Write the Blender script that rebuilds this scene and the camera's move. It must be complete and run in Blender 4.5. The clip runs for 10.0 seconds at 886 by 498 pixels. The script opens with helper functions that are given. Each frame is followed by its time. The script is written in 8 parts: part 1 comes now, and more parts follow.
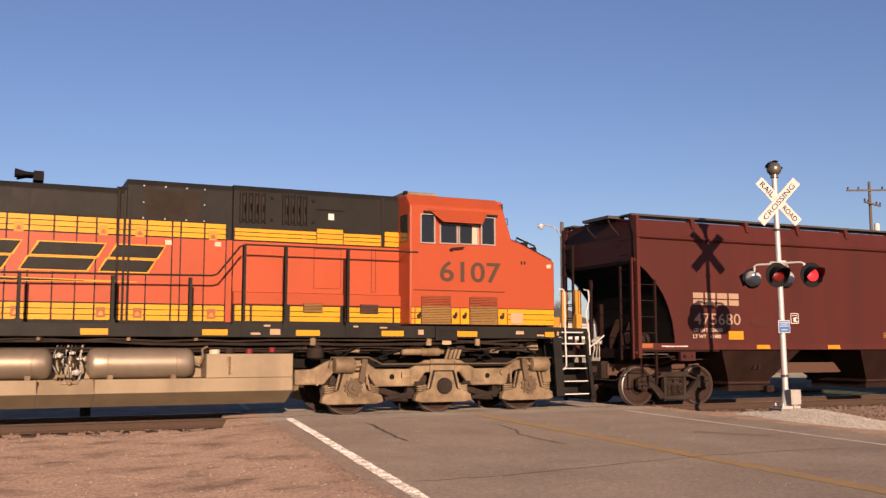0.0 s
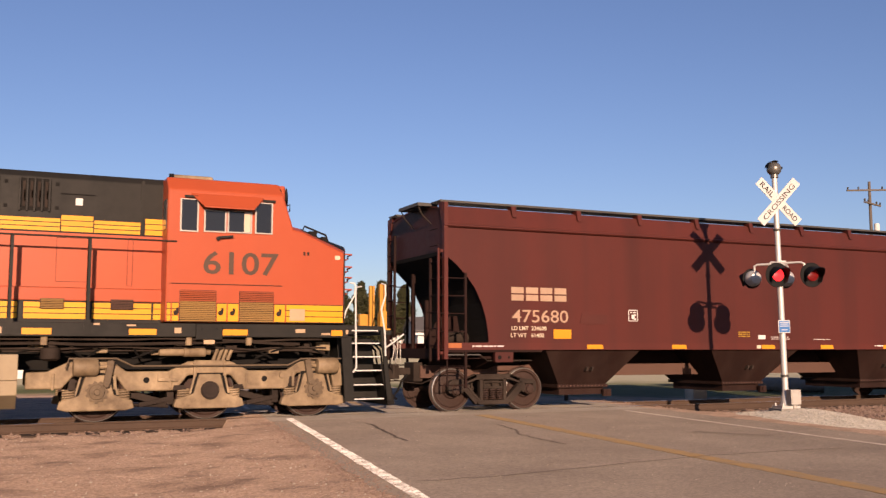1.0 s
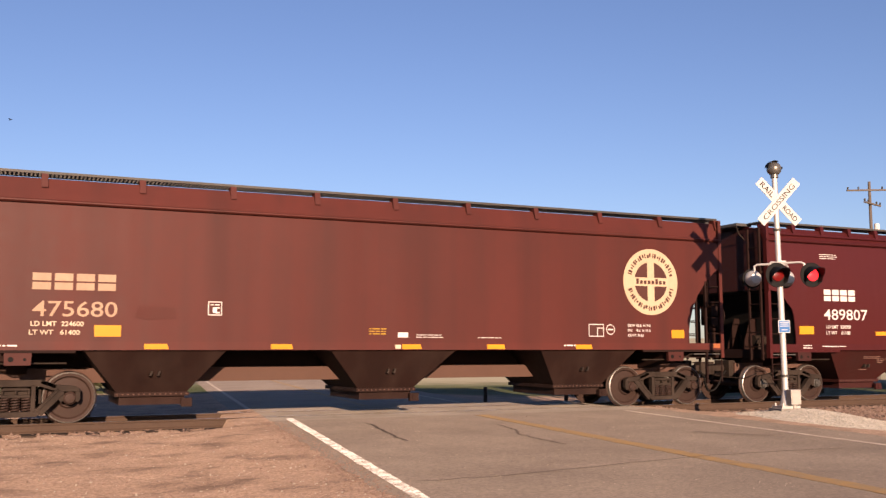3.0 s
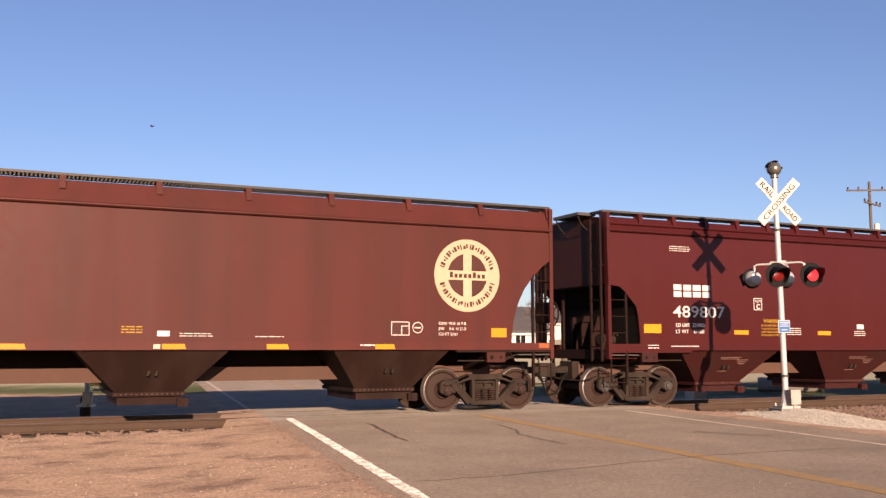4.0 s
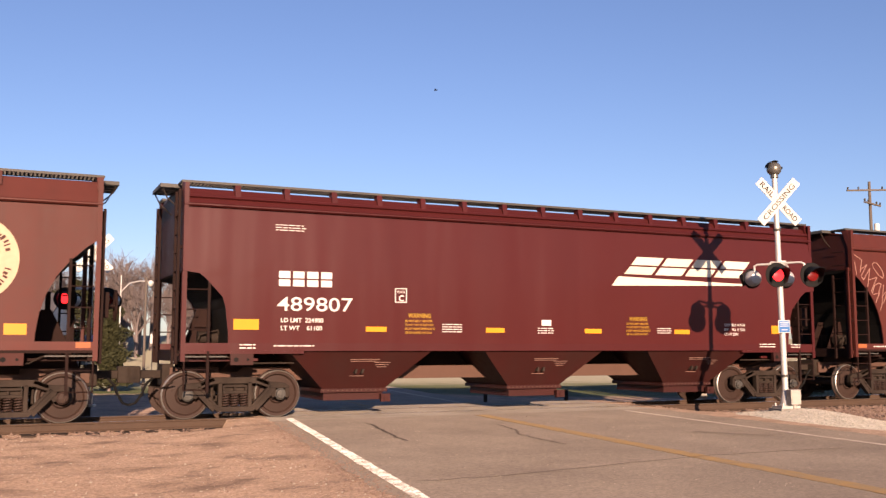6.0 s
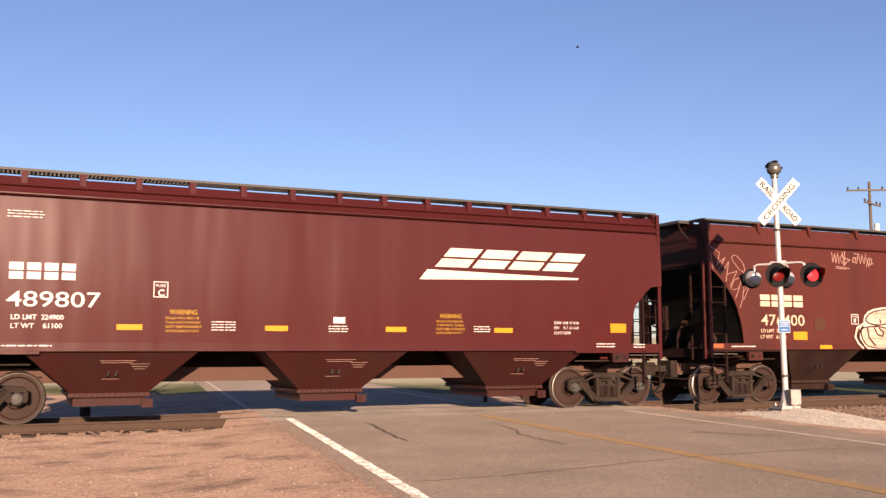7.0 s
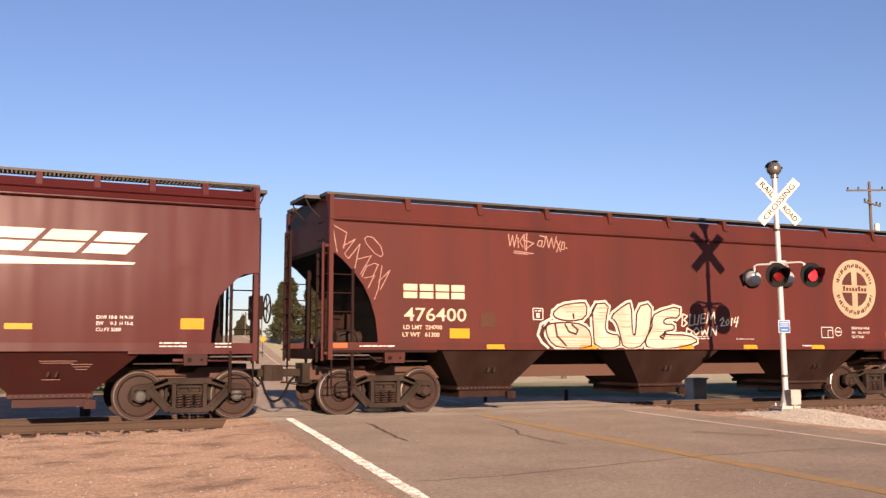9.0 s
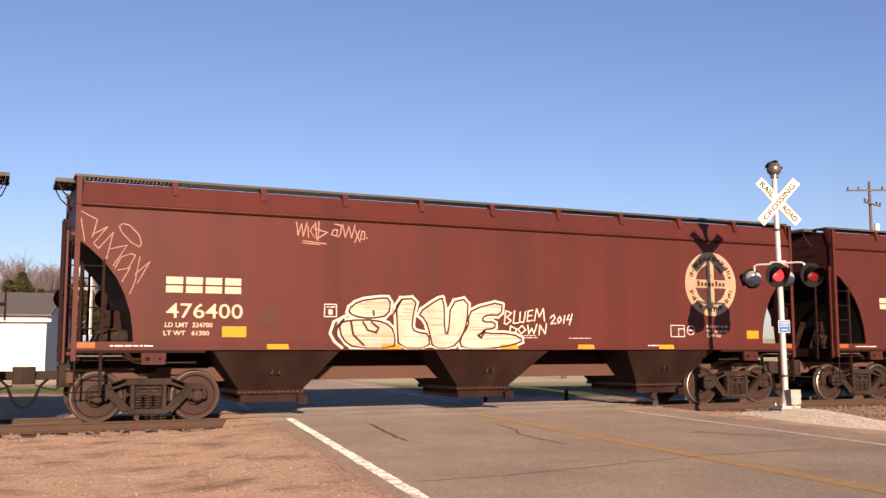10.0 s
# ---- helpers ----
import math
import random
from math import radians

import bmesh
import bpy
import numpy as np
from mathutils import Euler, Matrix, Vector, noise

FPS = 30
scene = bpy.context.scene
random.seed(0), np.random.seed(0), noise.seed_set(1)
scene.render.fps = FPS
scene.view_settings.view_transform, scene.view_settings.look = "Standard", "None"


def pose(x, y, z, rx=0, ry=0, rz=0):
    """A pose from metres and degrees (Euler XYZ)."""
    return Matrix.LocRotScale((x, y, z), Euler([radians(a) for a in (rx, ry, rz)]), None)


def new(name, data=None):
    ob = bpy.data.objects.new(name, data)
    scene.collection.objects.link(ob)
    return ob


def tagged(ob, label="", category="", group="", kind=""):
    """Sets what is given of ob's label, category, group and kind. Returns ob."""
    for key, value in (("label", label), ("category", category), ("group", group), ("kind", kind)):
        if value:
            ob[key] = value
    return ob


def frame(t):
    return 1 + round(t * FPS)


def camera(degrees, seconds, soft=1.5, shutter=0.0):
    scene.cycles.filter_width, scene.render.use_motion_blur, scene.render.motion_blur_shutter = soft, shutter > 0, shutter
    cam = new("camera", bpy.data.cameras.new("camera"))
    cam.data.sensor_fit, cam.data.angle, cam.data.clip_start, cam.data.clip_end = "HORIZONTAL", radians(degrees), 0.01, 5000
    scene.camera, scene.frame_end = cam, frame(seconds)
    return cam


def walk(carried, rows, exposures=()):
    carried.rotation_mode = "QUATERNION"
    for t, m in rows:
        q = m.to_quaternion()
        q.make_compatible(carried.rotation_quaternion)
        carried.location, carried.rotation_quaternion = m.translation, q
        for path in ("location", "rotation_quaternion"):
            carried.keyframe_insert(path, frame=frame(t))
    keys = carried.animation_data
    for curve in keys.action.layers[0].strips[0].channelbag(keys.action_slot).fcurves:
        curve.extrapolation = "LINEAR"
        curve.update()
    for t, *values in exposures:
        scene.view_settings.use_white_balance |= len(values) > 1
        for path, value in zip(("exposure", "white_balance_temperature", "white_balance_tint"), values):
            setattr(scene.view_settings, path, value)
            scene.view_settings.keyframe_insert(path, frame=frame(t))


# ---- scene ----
import functools

# The camera stands on the road side, eye 1.33 m above the rails; rails run along x at y = 19.5, rail tops at z = 0
cam = camera(49.9, 10.0, soft=1.35, shutter=0.1)
EYE = pose(0, 0, 1.326, 96.0, 0.03, -24.67)
walk(cam, [(0, EYE), (10, EYE)],
     exposures=[(t, e + 0.36, 6680, 34) for t, e in ((0, 0.15), (1, 0.22), (2.5, 0.42), (4.5, 0.52), (5.5, 0.58), (7.5, 0.62), (9, 0.58), (10, 0.52))])
TRACK = 19.5
# how far the train has rolled by each time
ROLL = [(0, 0), (0.25, -1.175), (0.5, -2.36), (0.75, -3.62), (1, -4.86), (1.5, -7.21), (2, -9.562), (2.5, -11.92),
        (3, -14.28), (3.5, -16.63), (4, -18.98), (4.5, -21.27), (5, -23.62), (5.5, -25.975), (6, -28.33), (6.5, -30.68),
        (7, -33.035), (7.5, -35.385), (8, -37.735), (8.5, -40.086), (9, -42.435), (9.5, -44.787), (10, -47.12)]


def rolled(t):
    return float(np.interp(t, [r[0] for r in ROLL], [r[1] for r in ROLL]))


# ---- light ----
SUN_WAY = Vector((0.23, 1.0, -0.243)).normalized()
world = bpy.data.worlds.new("world")
scene.world = world
world.use_nodes = True
wn = world.node_tree
sky = wn.nodes.new("ShaderNodeTexSky")
sky.sky_type = "NISHITA"
sky.sun_disc = False
sky.sun_elevation = radians(12.9)
sky.sun_rotation = radians(193)
sky.altitude = 300
sky.air_density = 1.0
sky.dust_density = 0.6
sky.ozone_density = 3.5
wn.links.new(sky.outputs[0], wn.nodes["Background"].inputs[0])
wn.nodes["Background"].inputs[1].default_value = 0.078
sun_data = bpy.data.lights.new("sun", "SUN")
sun_data.energy = 5.0
sun_data.angle = radians(0.55)
sun_data.color = (1.0, 0.79, 0.51)
sun = new("sun", sun_data)
sun.matrix_world = Matrix.Translation((20, -30, 25)) @ SUN_WAY.to_track_quat("-Z", "Y").to_matrix().to_4x4()


# ---- materials ----
def material(name, color, rough=0.6, metal=0.0, second=None, grain=8.0, blotch=0.6, amount=0.5, bump=0.15, streak=0.0, dust=None, dust_amount=0.0, fleck=0.0, coat=0.0, spec=0.2, ripple=0.0, powder=0.0, soft=0.22):
    """A painted, rusty or mineral surface: two scales of noise between two colours, upright streaks, dust and a fine relief."""
    m = bpy.data.materials.new(name)
    m.use_nodes = True
    nt = m.node_tree
    b = nt.nodes["Principled BSDF"]
    second = second or tuple(c * 0.72 for c in color)
    tc = nt.nodes.new("ShaderNodeTexCoord")
    oi = nt.nodes.new("ShaderNodeObjectInfo")
    big = nt.nodes.new("ShaderNodeTexNoise")
    big.inputs["Scale"].default_value = blotch
    big.inputs["Detail"].default_value = 5
    big.inputs["Roughness"].default_value = 0.62
    fine = nt.nodes.new("ShaderNodeTexNoise")
    fine.inputs["Scale"].default_value = grain
    fine.inputs["Detail"].default_value = 6
    fine.inputs["Roughness"].default_value = 0.7
    nt.links.new(tc.outputs["Object"], big.inputs["Vector"])
    nt.links.new(tc.outputs["Object"], fine.inputs["Vector"])
    mix = nt.nodes.new("ShaderNodeMath")
    mix.operation = "MULTIPLY_ADD"
    nt.links.new(big.outputs[0], mix.inputs[0])
    mix.inputs[1].default_value = 0.6
    half = nt.nodes.new("ShaderNodeMath")
    half.operation = "MULTIPLY"
    half.inputs[1].default_value = 0.4
    nt.links.new(fine.outputs[0], half.inputs[0])
    nt.links.new(half.outputs[0], mix.inputs[2])
    ramp = nt.nodes.new("ShaderNodeValToRGB")
    ramp.color_ramp.elements[0].position = 0.5 - soft
    ramp.color_ramp.elements[1].position = 0.5 + soft
    lo = [c * (1 - amount) + s * amount for c, s in zip(color, second)]
    ramp.color_ramp.elements[0].color = (*lo, 1)
    ramp.color_ramp.elements[1].color = (*color, 1)
    nt.links.new(mix.outputs[0], ramp.inputs[0])
    out = ramp.outputs[0]
    if streak:
        mp = nt.nodes.new("ShaderNodeMapping")
        mp.inputs["Scale"].default_value = (1.7, 1.7, 0.1)
        nt.links.new(tc.outputs["Object"], mp.inputs[0])
        st = nt.nodes.new("ShaderNodeTexNoise")
        st.inputs["Scale"].default_value = 1.0
        st.inputs["Detail"].default_value = 4
        nt.links.new(mp.outputs[0], st.inputs["Vector"])
        sr = nt.nodes.new("ShaderNodeMapRange")
        sr.inputs[1].default_value, sr.inputs[2].default_value = 0.42, 0.75
        sr.inputs[3].default_value, sr.inputs[4].default_value = 0.0, streak
        nt.links.new(st.outputs[0], sr.inputs[0])
        mc = nt.nodes.new("ShaderNodeMixRGB")
        nt.links.new(sr.outputs[0], mc.inputs[0])
        nt.links.new(out, mc.inputs[1])
        mc.inputs[2].default_value = (*(dust or second), 1)
        out = mc.outputs[0]
    if dust_amount:
        dn = nt.nodes.new("ShaderNodeTexNoise")
        dn.inputs["Scale"].default_value = 2.3
        dn.inputs["Detail"].default_value = 7
        nt.links.new(tc.outputs["Object"], dn.inputs["Vector"])
        dr = nt.nodes.new("ShaderNodeMapRange")
        dr.inputs[1].default_value, dr.inputs[2].default_value = 0.4, 0.66
        dr.inputs[4].default_value = dust_amount
        nt.links.new(dn.outputs[0], dr.inputs[0])
        dc = nt.nodes.new("ShaderNodeMixRGB")
        nt.links.new(dr.outputs[0], dc.inputs[0])
        nt.links.new(out, dc.inputs[1])
        dc.inputs[2].default_value = (*dust, 1)
        out = dc.outputs[0]
    if fleck:
        vo = nt.nodes.new("ShaderNodeTexVoronoi")
        vo.inputs["Scale"].default_value = 38
        nt.links.new(tc.outputs["Object"], vo.inputs["Vector"])
        bw = nt.nodes.new("ShaderNodeSeparateColor")
        nt.links.new(vo.outputs["Color"], bw.inputs[0])
        fr = nt.nodes.new("ShaderNodeMapRange")
        fr.inputs[3].default_value, fr.inputs[4].default_value = 1 - fleck, 1 + fleck
        nt.links.new(bw.outputs[0], fr.inputs[0])
        fm = nt.nodes.new("ShaderNodeVectorMath")
        fm.operation = "SCALE"
        nt.links.new(out, fm.inputs[0])
        nt.links.new(fr.outputs[0], fm.inputs["Scale"])
        out = fm.outputs[0]
    tone = nt.nodes.new("ShaderNodeMapRange")
    tone.inputs[3].default_value, tone.inputs[4].default_value = 0.93, 1.07
    nt.links.new(oi.outputs["Random"], tone.inputs[0])
    tm = nt.nodes.new("ShaderNodeVectorMath")
    tm.operation = "SCALE"
    nt.links.new(out, tm.inputs[0])
    nt.links.new(tone.outputs[0], tm.inputs["Scale"])
    nt.links.new(tm.outputs[0], b.inputs["Base Color"])
    rr = nt.nodes.new("ShaderNodeMapRange")
    rr.inputs[3].default_value, rr.inputs[4].default_value = max(rough - 0.12, 0.03), min(rough + 0.12, 1)
    nt.links.new(fine.outputs[0], rr.inputs[0])
    nt.links.new(rr.outputs[0], b.inputs["Roughness"])
    b.inputs["Metallic"].default_value = metal
    b.inputs["Specular IOR Level"].default_value = spec
    b.inputs["Diffuse Roughness"].default_value = powder
    if coat:
        b.inputs["Coat Weight"].default_value = coat
        b.inputs["Coat Roughness"].default_value = 0.34
    if bump:
        bp = nt.nodes.new("ShaderNodeBump")
        bp.inputs["Strength"].default_value = bump
        bp.inputs["Distance"].default_value = 0.02
        nt.links.new(fine.outputs[0], bp.inputs["Height"])
        nt.links.new(bp.outputs[0], b.inputs["Normal"])
    if ripple:
        # buckled sheet metal: low upright waves
        wm = nt.nodes.new("ShaderNodeMapping")
        wm.inputs["Scale"].default_value = (1.0, 1.0, 0.12)
        nt.links.new(tc.outputs["Object"], wm.inputs[0])
        wv = nt.nodes.new("ShaderNodeTexNoise")
        wv.inputs["Scale"].default_value = 1.0
        wv.inputs["Detail"].default_value = 2
        nt.links.new(wm.outputs[0], wv.inputs["Vector"])
        wb = nt.nodes.new("ShaderNodeBump")
        wb.inputs["Strength"].default_value = 1.0
        wb.inputs["Distance"].default_value = ripple
        nt.links.new(wv.outputs[0], wb.inputs["Height"])
        nt.links.new(wb.outputs[0], b.inputs["Normal"])
        nt.links.new(wb.outputs[0], b.inputs["Coat Normal"])
    return m


M = {}
M["oxide"] = material("oxide_red_paint", (0.088, 0.0196, 0.0143), 0.55, second=(0.0529, 0.0143, 0.0108), grain=5, blotch=0.35, amount=0.6, bump=0.04, streak=0.5, dust=(0.0407, 0.0149, 0.0122), ripple=0.022)
M["oxide_new"] = material("fresh_oxide_paint", (0.0619, 0.00976, 0.00886), 0.5, second=(0.0467, 0.0082, 0.00758), grain=3, blotch=0.3, amount=0.5, bump=0.02, streak=0.15, dust=(0.0473, 0.0126, 0.0114), coat=0.34, spec=0.1, ripple=0.045)
M["seam"] = material("weathered_weld_seam", (0.066, 0.0165, 0.0125), 0.65, second=(0.04, 0.0125, 0.0098), grain=7, blotch=0.8, amount=0.8, bump=0.1)
# sooty paint, made darker still to hold the shade beneath the car
M["oxide_dark"] = material("sooty_shaded_oxide_paint", (0.022, 0.0095, 0.0076), 0.75, second=(0.012, 0.0072, 0.006), grain=9, blotch=1.5, amount=0.8, bump=0.1, spec=0.1)
# grimy dark red for bays; on the end sheets it carries their shade
M["oxide_bay"] = material("grimy_shaded_dark_red_paint", (0.044, 0.0095, 0.008), 0.6, second=(0.026, 0.0085, 0.007), grain=7, blotch=1.2, amount=0.8, bump=0.05, streak=0.4, dust=(0.0327, 0.0164, 0.0131))
M["sill_dust"] = material("dusty_centre_sill", (0.098, 0.054, 0.04), 0.8, second=(0.0693, 0.0385, 0.0293), grain=7, blotch=1.0, amount=0.7, bump=0.05)
# bay paint: streaky grime, with the shade under the car darkening its colour
M["oxide_dirt_shade"] = material("grimy_shaded_oxide_paint", (0.025, 0.0108, 0.008), 0.75, second=(0.0135, 0.008, 0.0066), grain=9, blotch=1.2, amount=0.8, bump=0.1, streak=0.5, dust=(0.0462, 0.0277, 0.0216), spec=0.12)
M["truck"] = material("dusty_cast_steel", (0.036, 0.0255, 0.02), 0.75, second=(0.015, 0.0115, 0.0095), grain=14, blotch=2.5, amount=0.8, bump=0.25, dust=(0.05, 0.038, 0.03), dust_amount=0.4, soft=0.14, spec=0.1)
M["wheel"] = material("brown_wheel_steel", (0.0418, 0.0226, 0.0167), 0.65, second=(0.0245, 0.0157, 0.0128), grain=18, blotch=3, amount=0.7, bump=0.15)
M["tread"] = material("bright_wheel_tread", (0.42, 0.4, 0.37), 0.4, 0.8, grain=20, blotch=6, amount=0.3, bump=0.03)
# grimy black, lowered to stand in for deep shade under frames and in gaps
M["black"] = material("black_grime_and_shade", (0.008, 0.0076, 0.0072), 0.7, second=(0.0145, 0.0125, 0.011), grain=11, blotch=2, amount=0.7, bump=0.1, spec=0.08)
M["grating"] = material("weathered_galvanized_grating", (0.0924, 0.0886, 0.0809), 0.6, 0.3, second=(0.0385, 0.0347, 0.0308), grain=15, amount=0.7)
M["orange"] = material("orange_paint", (0.388, 0.0732, 0.0254), 0.42, second=(0.337, 0.0598, 0.021), grain=4, blotch=0.5, amount=0.6, bump=0.03, streak=0.25, dust=(0.269, 0.0598, 0.0262))
M["yellow"] = material("yellow_paint", (0.66, 0.3, 0.009), 0.45, second=(0.53, 0.225, 0.009), grain=6, blotch=0.8, amount=0.6, bump=0.03)
M["dark_green"] = material("dark_hood_paint", (0.0135, 0.0133, 0.0123), 0.5, second=(0.021, 0.0195, 0.017), grain=6, blotch=0.7, amount=0.95, bump=0.05, streak=0.3, dust=(0.032, 0.029, 0.0245), spec=0.1, soft=0.12)
M["tan"] = material("dusty_silver_underframe", (0.34, 0.25, 0.148), 0.55, second=(0.088, 0.058, 0.034), grain=4, blotch=1.7, amount=0.95, bump=0.15, streak=0.6, dust=(0.06, 0.04, 0.025), soft=0.15)
M["tank"] = material("dusty_tan_tank_paint", (0.33, 0.26, 0.165), 0.6, second=(0.2, 0.15, 0.095), grain=6, blotch=0.8, amount=0.7, bump=0.05, streak=0.45, dust=(0.12, 0.088, 0.06))
M["crossing"] = material("pale_worn_crossing_asphalt", (0.2, 0.178, 0.148), 0.85, second=(0.105, 0.092, 0.077), grain=60, blotch=0.9, amount=1.0, bump=0.25, fleck=0.15, powder=1.0, soft=0.15)
M["aluminium"] = material("dull_aluminium", (0.42, 0.4, 0.36), 0.45, 0.3, second=(0.26, 0.23, 0.2), grain=12, amount=0.6, bump=0.03)
M["grimy_cap"] = material("grimy_tan_casting", (0.14, 0.1, 0.062), 0.65, second=(0.05, 0.035, 0.023), grain=14, blotch=4, amount=0.8, bump=0.15)
M["louvre_orange"] = material("grimy_orange_louvre", (0.323, 0.077, 0.0308), 0.6, second=(0.231, 0.0693, 0.0385), grain=12, amount=0.7, bump=0.05)
M["louvre_yellow"] = material("grimy_yellow_louvre", (0.308, 0.177, 0.0539), 0.6, second=(0.216, 0.131, 0.0616), grain=12, amount=0.7, bump=0.05)
M["cream"] = material("cream_lettering", (0.554, 0.477, 0.354), 0.55, second=(0.424, 0.323, 0.231), grain=12, blotch=2, amount=0.6, bump=0)
M["emblem_cream"] = material("worn_cream_emblem", (0.5, 0.4, 0.27), 0.6, second=(0.38, 0.28, 0.18), grain=10, blotch=2, amount=0.8, bump=0)
M["emblem_faded"] = material("faded_tan_emblem", (0.44, 0.33, 0.215), 0.6, second=(0.27, 0.18, 0.12), grain=10, blotch=2, amount=0.8, bump=0)
M["number_brown"] = material("dark_faded_number_paint", (0.06, 0.036, 0.024), 0.5, second=(0.09, 0.05, 0.03), grain=9, blotch=1.5, amount=0.6, bump=0)
M["scrawl"] = material("thin_sprayed_line", (0.42, 0.27, 0.22), 0.6, second=(0.26, 0.13, 0.1), grain=9, blotch=3, amount=0.8, bump=0)
M["faded_cream"] = material("faded_cream_lettering", (0.4, 0.28, 0.19), 0.6, second=(0.26, 0.15, 0.1), grain=12, blotch=2, amount=0.7, bump=0)
M["white"] = material("white_lettering", (0.601, 0.585, 0.554), 0.5, second=(0.508, 0.477, 0.431), grain=12, blotch=2, amount=0.5, bump=0)
M["reflector"] = material("yellow_reflective_strip", (0.62, 0.26, 0.0154), 0.35, second=(0.52, 0.2, 0.0154), grain=9, amount=0.5, bump=0)
M["signal_white"] = material("aluminium_signal_pole", (0.5, 0.49, 0.46), 0.4, 0.3, second=(0.385, 0.362, 0.331), grain=15, blotch=2, amount=0.5, bump=0.03)
M["sign_white"] = material("reflective_white_sign", (0.54, 0.535, 0.505), 0.4, second=(0.47, 0.46, 0.43), grain=15, blotch=2, amount=0.5, bump=0.0)
M["lamp_black"] = material("black_enamel", (0.00462, 0.00462, 0.00462), 0.7, grain=12, amount=0.4, bump=0.04)
M["asphalt"] = material("worn_asphalt", (0.174, 0.147, 0.121), 0.85, second=(0.104, 0.087, 0.072), grain=22, blotch=0.6, amount=1.0, bump=0.4, fleck=0.2, powder=1.0, soft=0.17)
M["rail"] = material("rusty_rail", (0.085, 0.054, 0.037), 0.75, second=(0.045, 0.029, 0.021), grain=20, blotch=3, amount=0.7, bump=0.2, powder=0.5)
M["line_white"] = material("worn_white_road_paint", (0.46, 0.445, 0.4), 0.75, second=(0.13, 0.112, 0.09), grain=26, blotch=6, amount=1.0, bump=0.2, fleck=0.4, powder=1.0, soft=0.05)
M["line_white"].node_tree.nodes["Principled BSDF"].inputs["Sheen Weight"].default_value = 0.16  # glass beads
M["line_white"].node_tree.nodes["Principled BSDF"].inputs["Sheen Roughness"].default_value = 0.35
M["line_thin"] = material("faint_white_road_paint", (0.3, 0.265, 0.225), 0.75, second=(0.15, 0.128, 0.105), grain=26, blotch=4, amount=0.9, bump=0.2, powder=1.0, soft=0.1)
M["post_yellow"] = material("aged_yellow_paint", (0.5, 0.24, 0.03), 0.5, second=(0.36, 0.17, 0.03), grain=9, blotch=2, amount=0.7, bump=0.03)
M["line_yellow"] = material("worn_yellow_road_paint", (0.19, 0.123, 0.05), 0.75, second=(0.128, 0.102, 0.07), grain=26, blotch=5, amount=0.85, bump=0.3, powder=1.0, soft=0.1)
M["tie"] = material("creosoted_timber", (0.0577, 0.04, 0.0293), 0.9, second=(0.0308, 0.0231, 0.0185), grain=20, blotch=3, amount=0.8, bump=0.4)
M["wood"] = material("grey_weathered_pole_timber", (0.135, 0.115, 0.095), 0.85, second=(0.075, 0.0577, 0.0462), grain=20, blotch=2, amount=0.7, bump=0.3, streak=0.3)
M["siding"] = material("white_siding_paint", (0.616, 0.601, 0.57), 0.6, second=(0.539, 0.516, 0.477), grain=6, blotch=0.8, amount=0.5, bump=0.03)
M["shingle"] = material("grey_asphalt_shingle", (0.123, 0.115, 0.112), 0.9, second=(0.077, 0.0732, 0.0693), grain=15, blotch=1, amount=0.7, bump=0.3)
M["red"] = material("red_plastic_cap", (0.17, 0.018, 0.022), 0.5, grain=9, amount=0.4, bump=0.05)
M["steel"] = material("bare_shiny_steel", (0.462, 0.431, 0.385), 0.3, 0.9, second=(0.231, 0.193, 0.154), grain=14, amount=0.7, bump=0.05)
M["reservoir"] = material("dusty_silver_reservoir", (0.323, 0.262, 0.193), 0.42, 0.55, second=(0.2, 0.154, 0.108), grain=9, blotch=1.2, amount=0.6, bump=0.05)
M["bell"] = material("tarnished_bell_metal", (0.2, 0.19, 0.17), 0.38, 0.6, second=(0.08, 0.075, 0.06), grain=9, blotch=5, amount=0.9, bump=0.05)
M["concrete"] = material("grey_broken_concrete", (0.26, 0.24, 0.21), 0.9, second=(0.17, 0.155, 0.135), grain=20, blotch=3, amount=0.8, bump=0.3, powder=0.6)
M["stain"] = material("faint_oil_stain", (0.112, 0.093, 0.074), 0.85, second=(0.075, 0.063, 0.051), grain=22, blotch=0.8, amount=1.0, bump=0.2, powder=1.0)
M["olive"] = material("dull_olive_touch_up_paint", (0.078, 0.034, 0.018), 0.65, second=(0.06, 0.024, 0.014), grain=9, blotch=2, amount=0.7, bump=0)
M["smudge"] = material("darkened_oxide_patch", (0.074, 0.0185, 0.014), 0.65, second=(0.056, 0.0165, 0.0125), grain=9, blotch=2.5, amount=0.8, bump=0)
M["notice"] = material("weathered_notice_decal", (0.43, 0.3, 0.185), 0.55, second=(0.34, 0.21, 0.12), grain=12, blotch=4, amount=0.7, bump=0)
M["bay_stencil"] = material("grime_dulled_stencil", (0.21, 0.13, 0.1), 0.7, second=(0.12, 0.06, 0.045), grain=12, blotch=2, amount=0.8, bump=0)
M["blue"] = material("blue_notice_face", (0.0385, 0.154, 0.385), 0.45, grain=10, amount=0.2, bump=0)
M["stone"] = material("mixed_crushed_stone", (0.24, 0.175, 0.14), 0.9, second=(0.13, 0.08, 0.062), grain=30, blotch=14, amount=0.95, bump=0.3, powder=0.6)
M["pale_stone"] = material("pale_crushed_stone", (0.36, 0.32, 0.265), 0.9, second=(0.24, 0.21, 0.17), grain=30, blotch=14, amount=0.9, bump=0.3, powder=0.6)
M["heap_stone"] = material("grey_crushed_stone", (0.5, 0.475, 0.41), 0.9, second=(0.28, 0.26, 0.22), grain=30, blotch=14, amount=0.9, bump=0.3, powder=0.6)
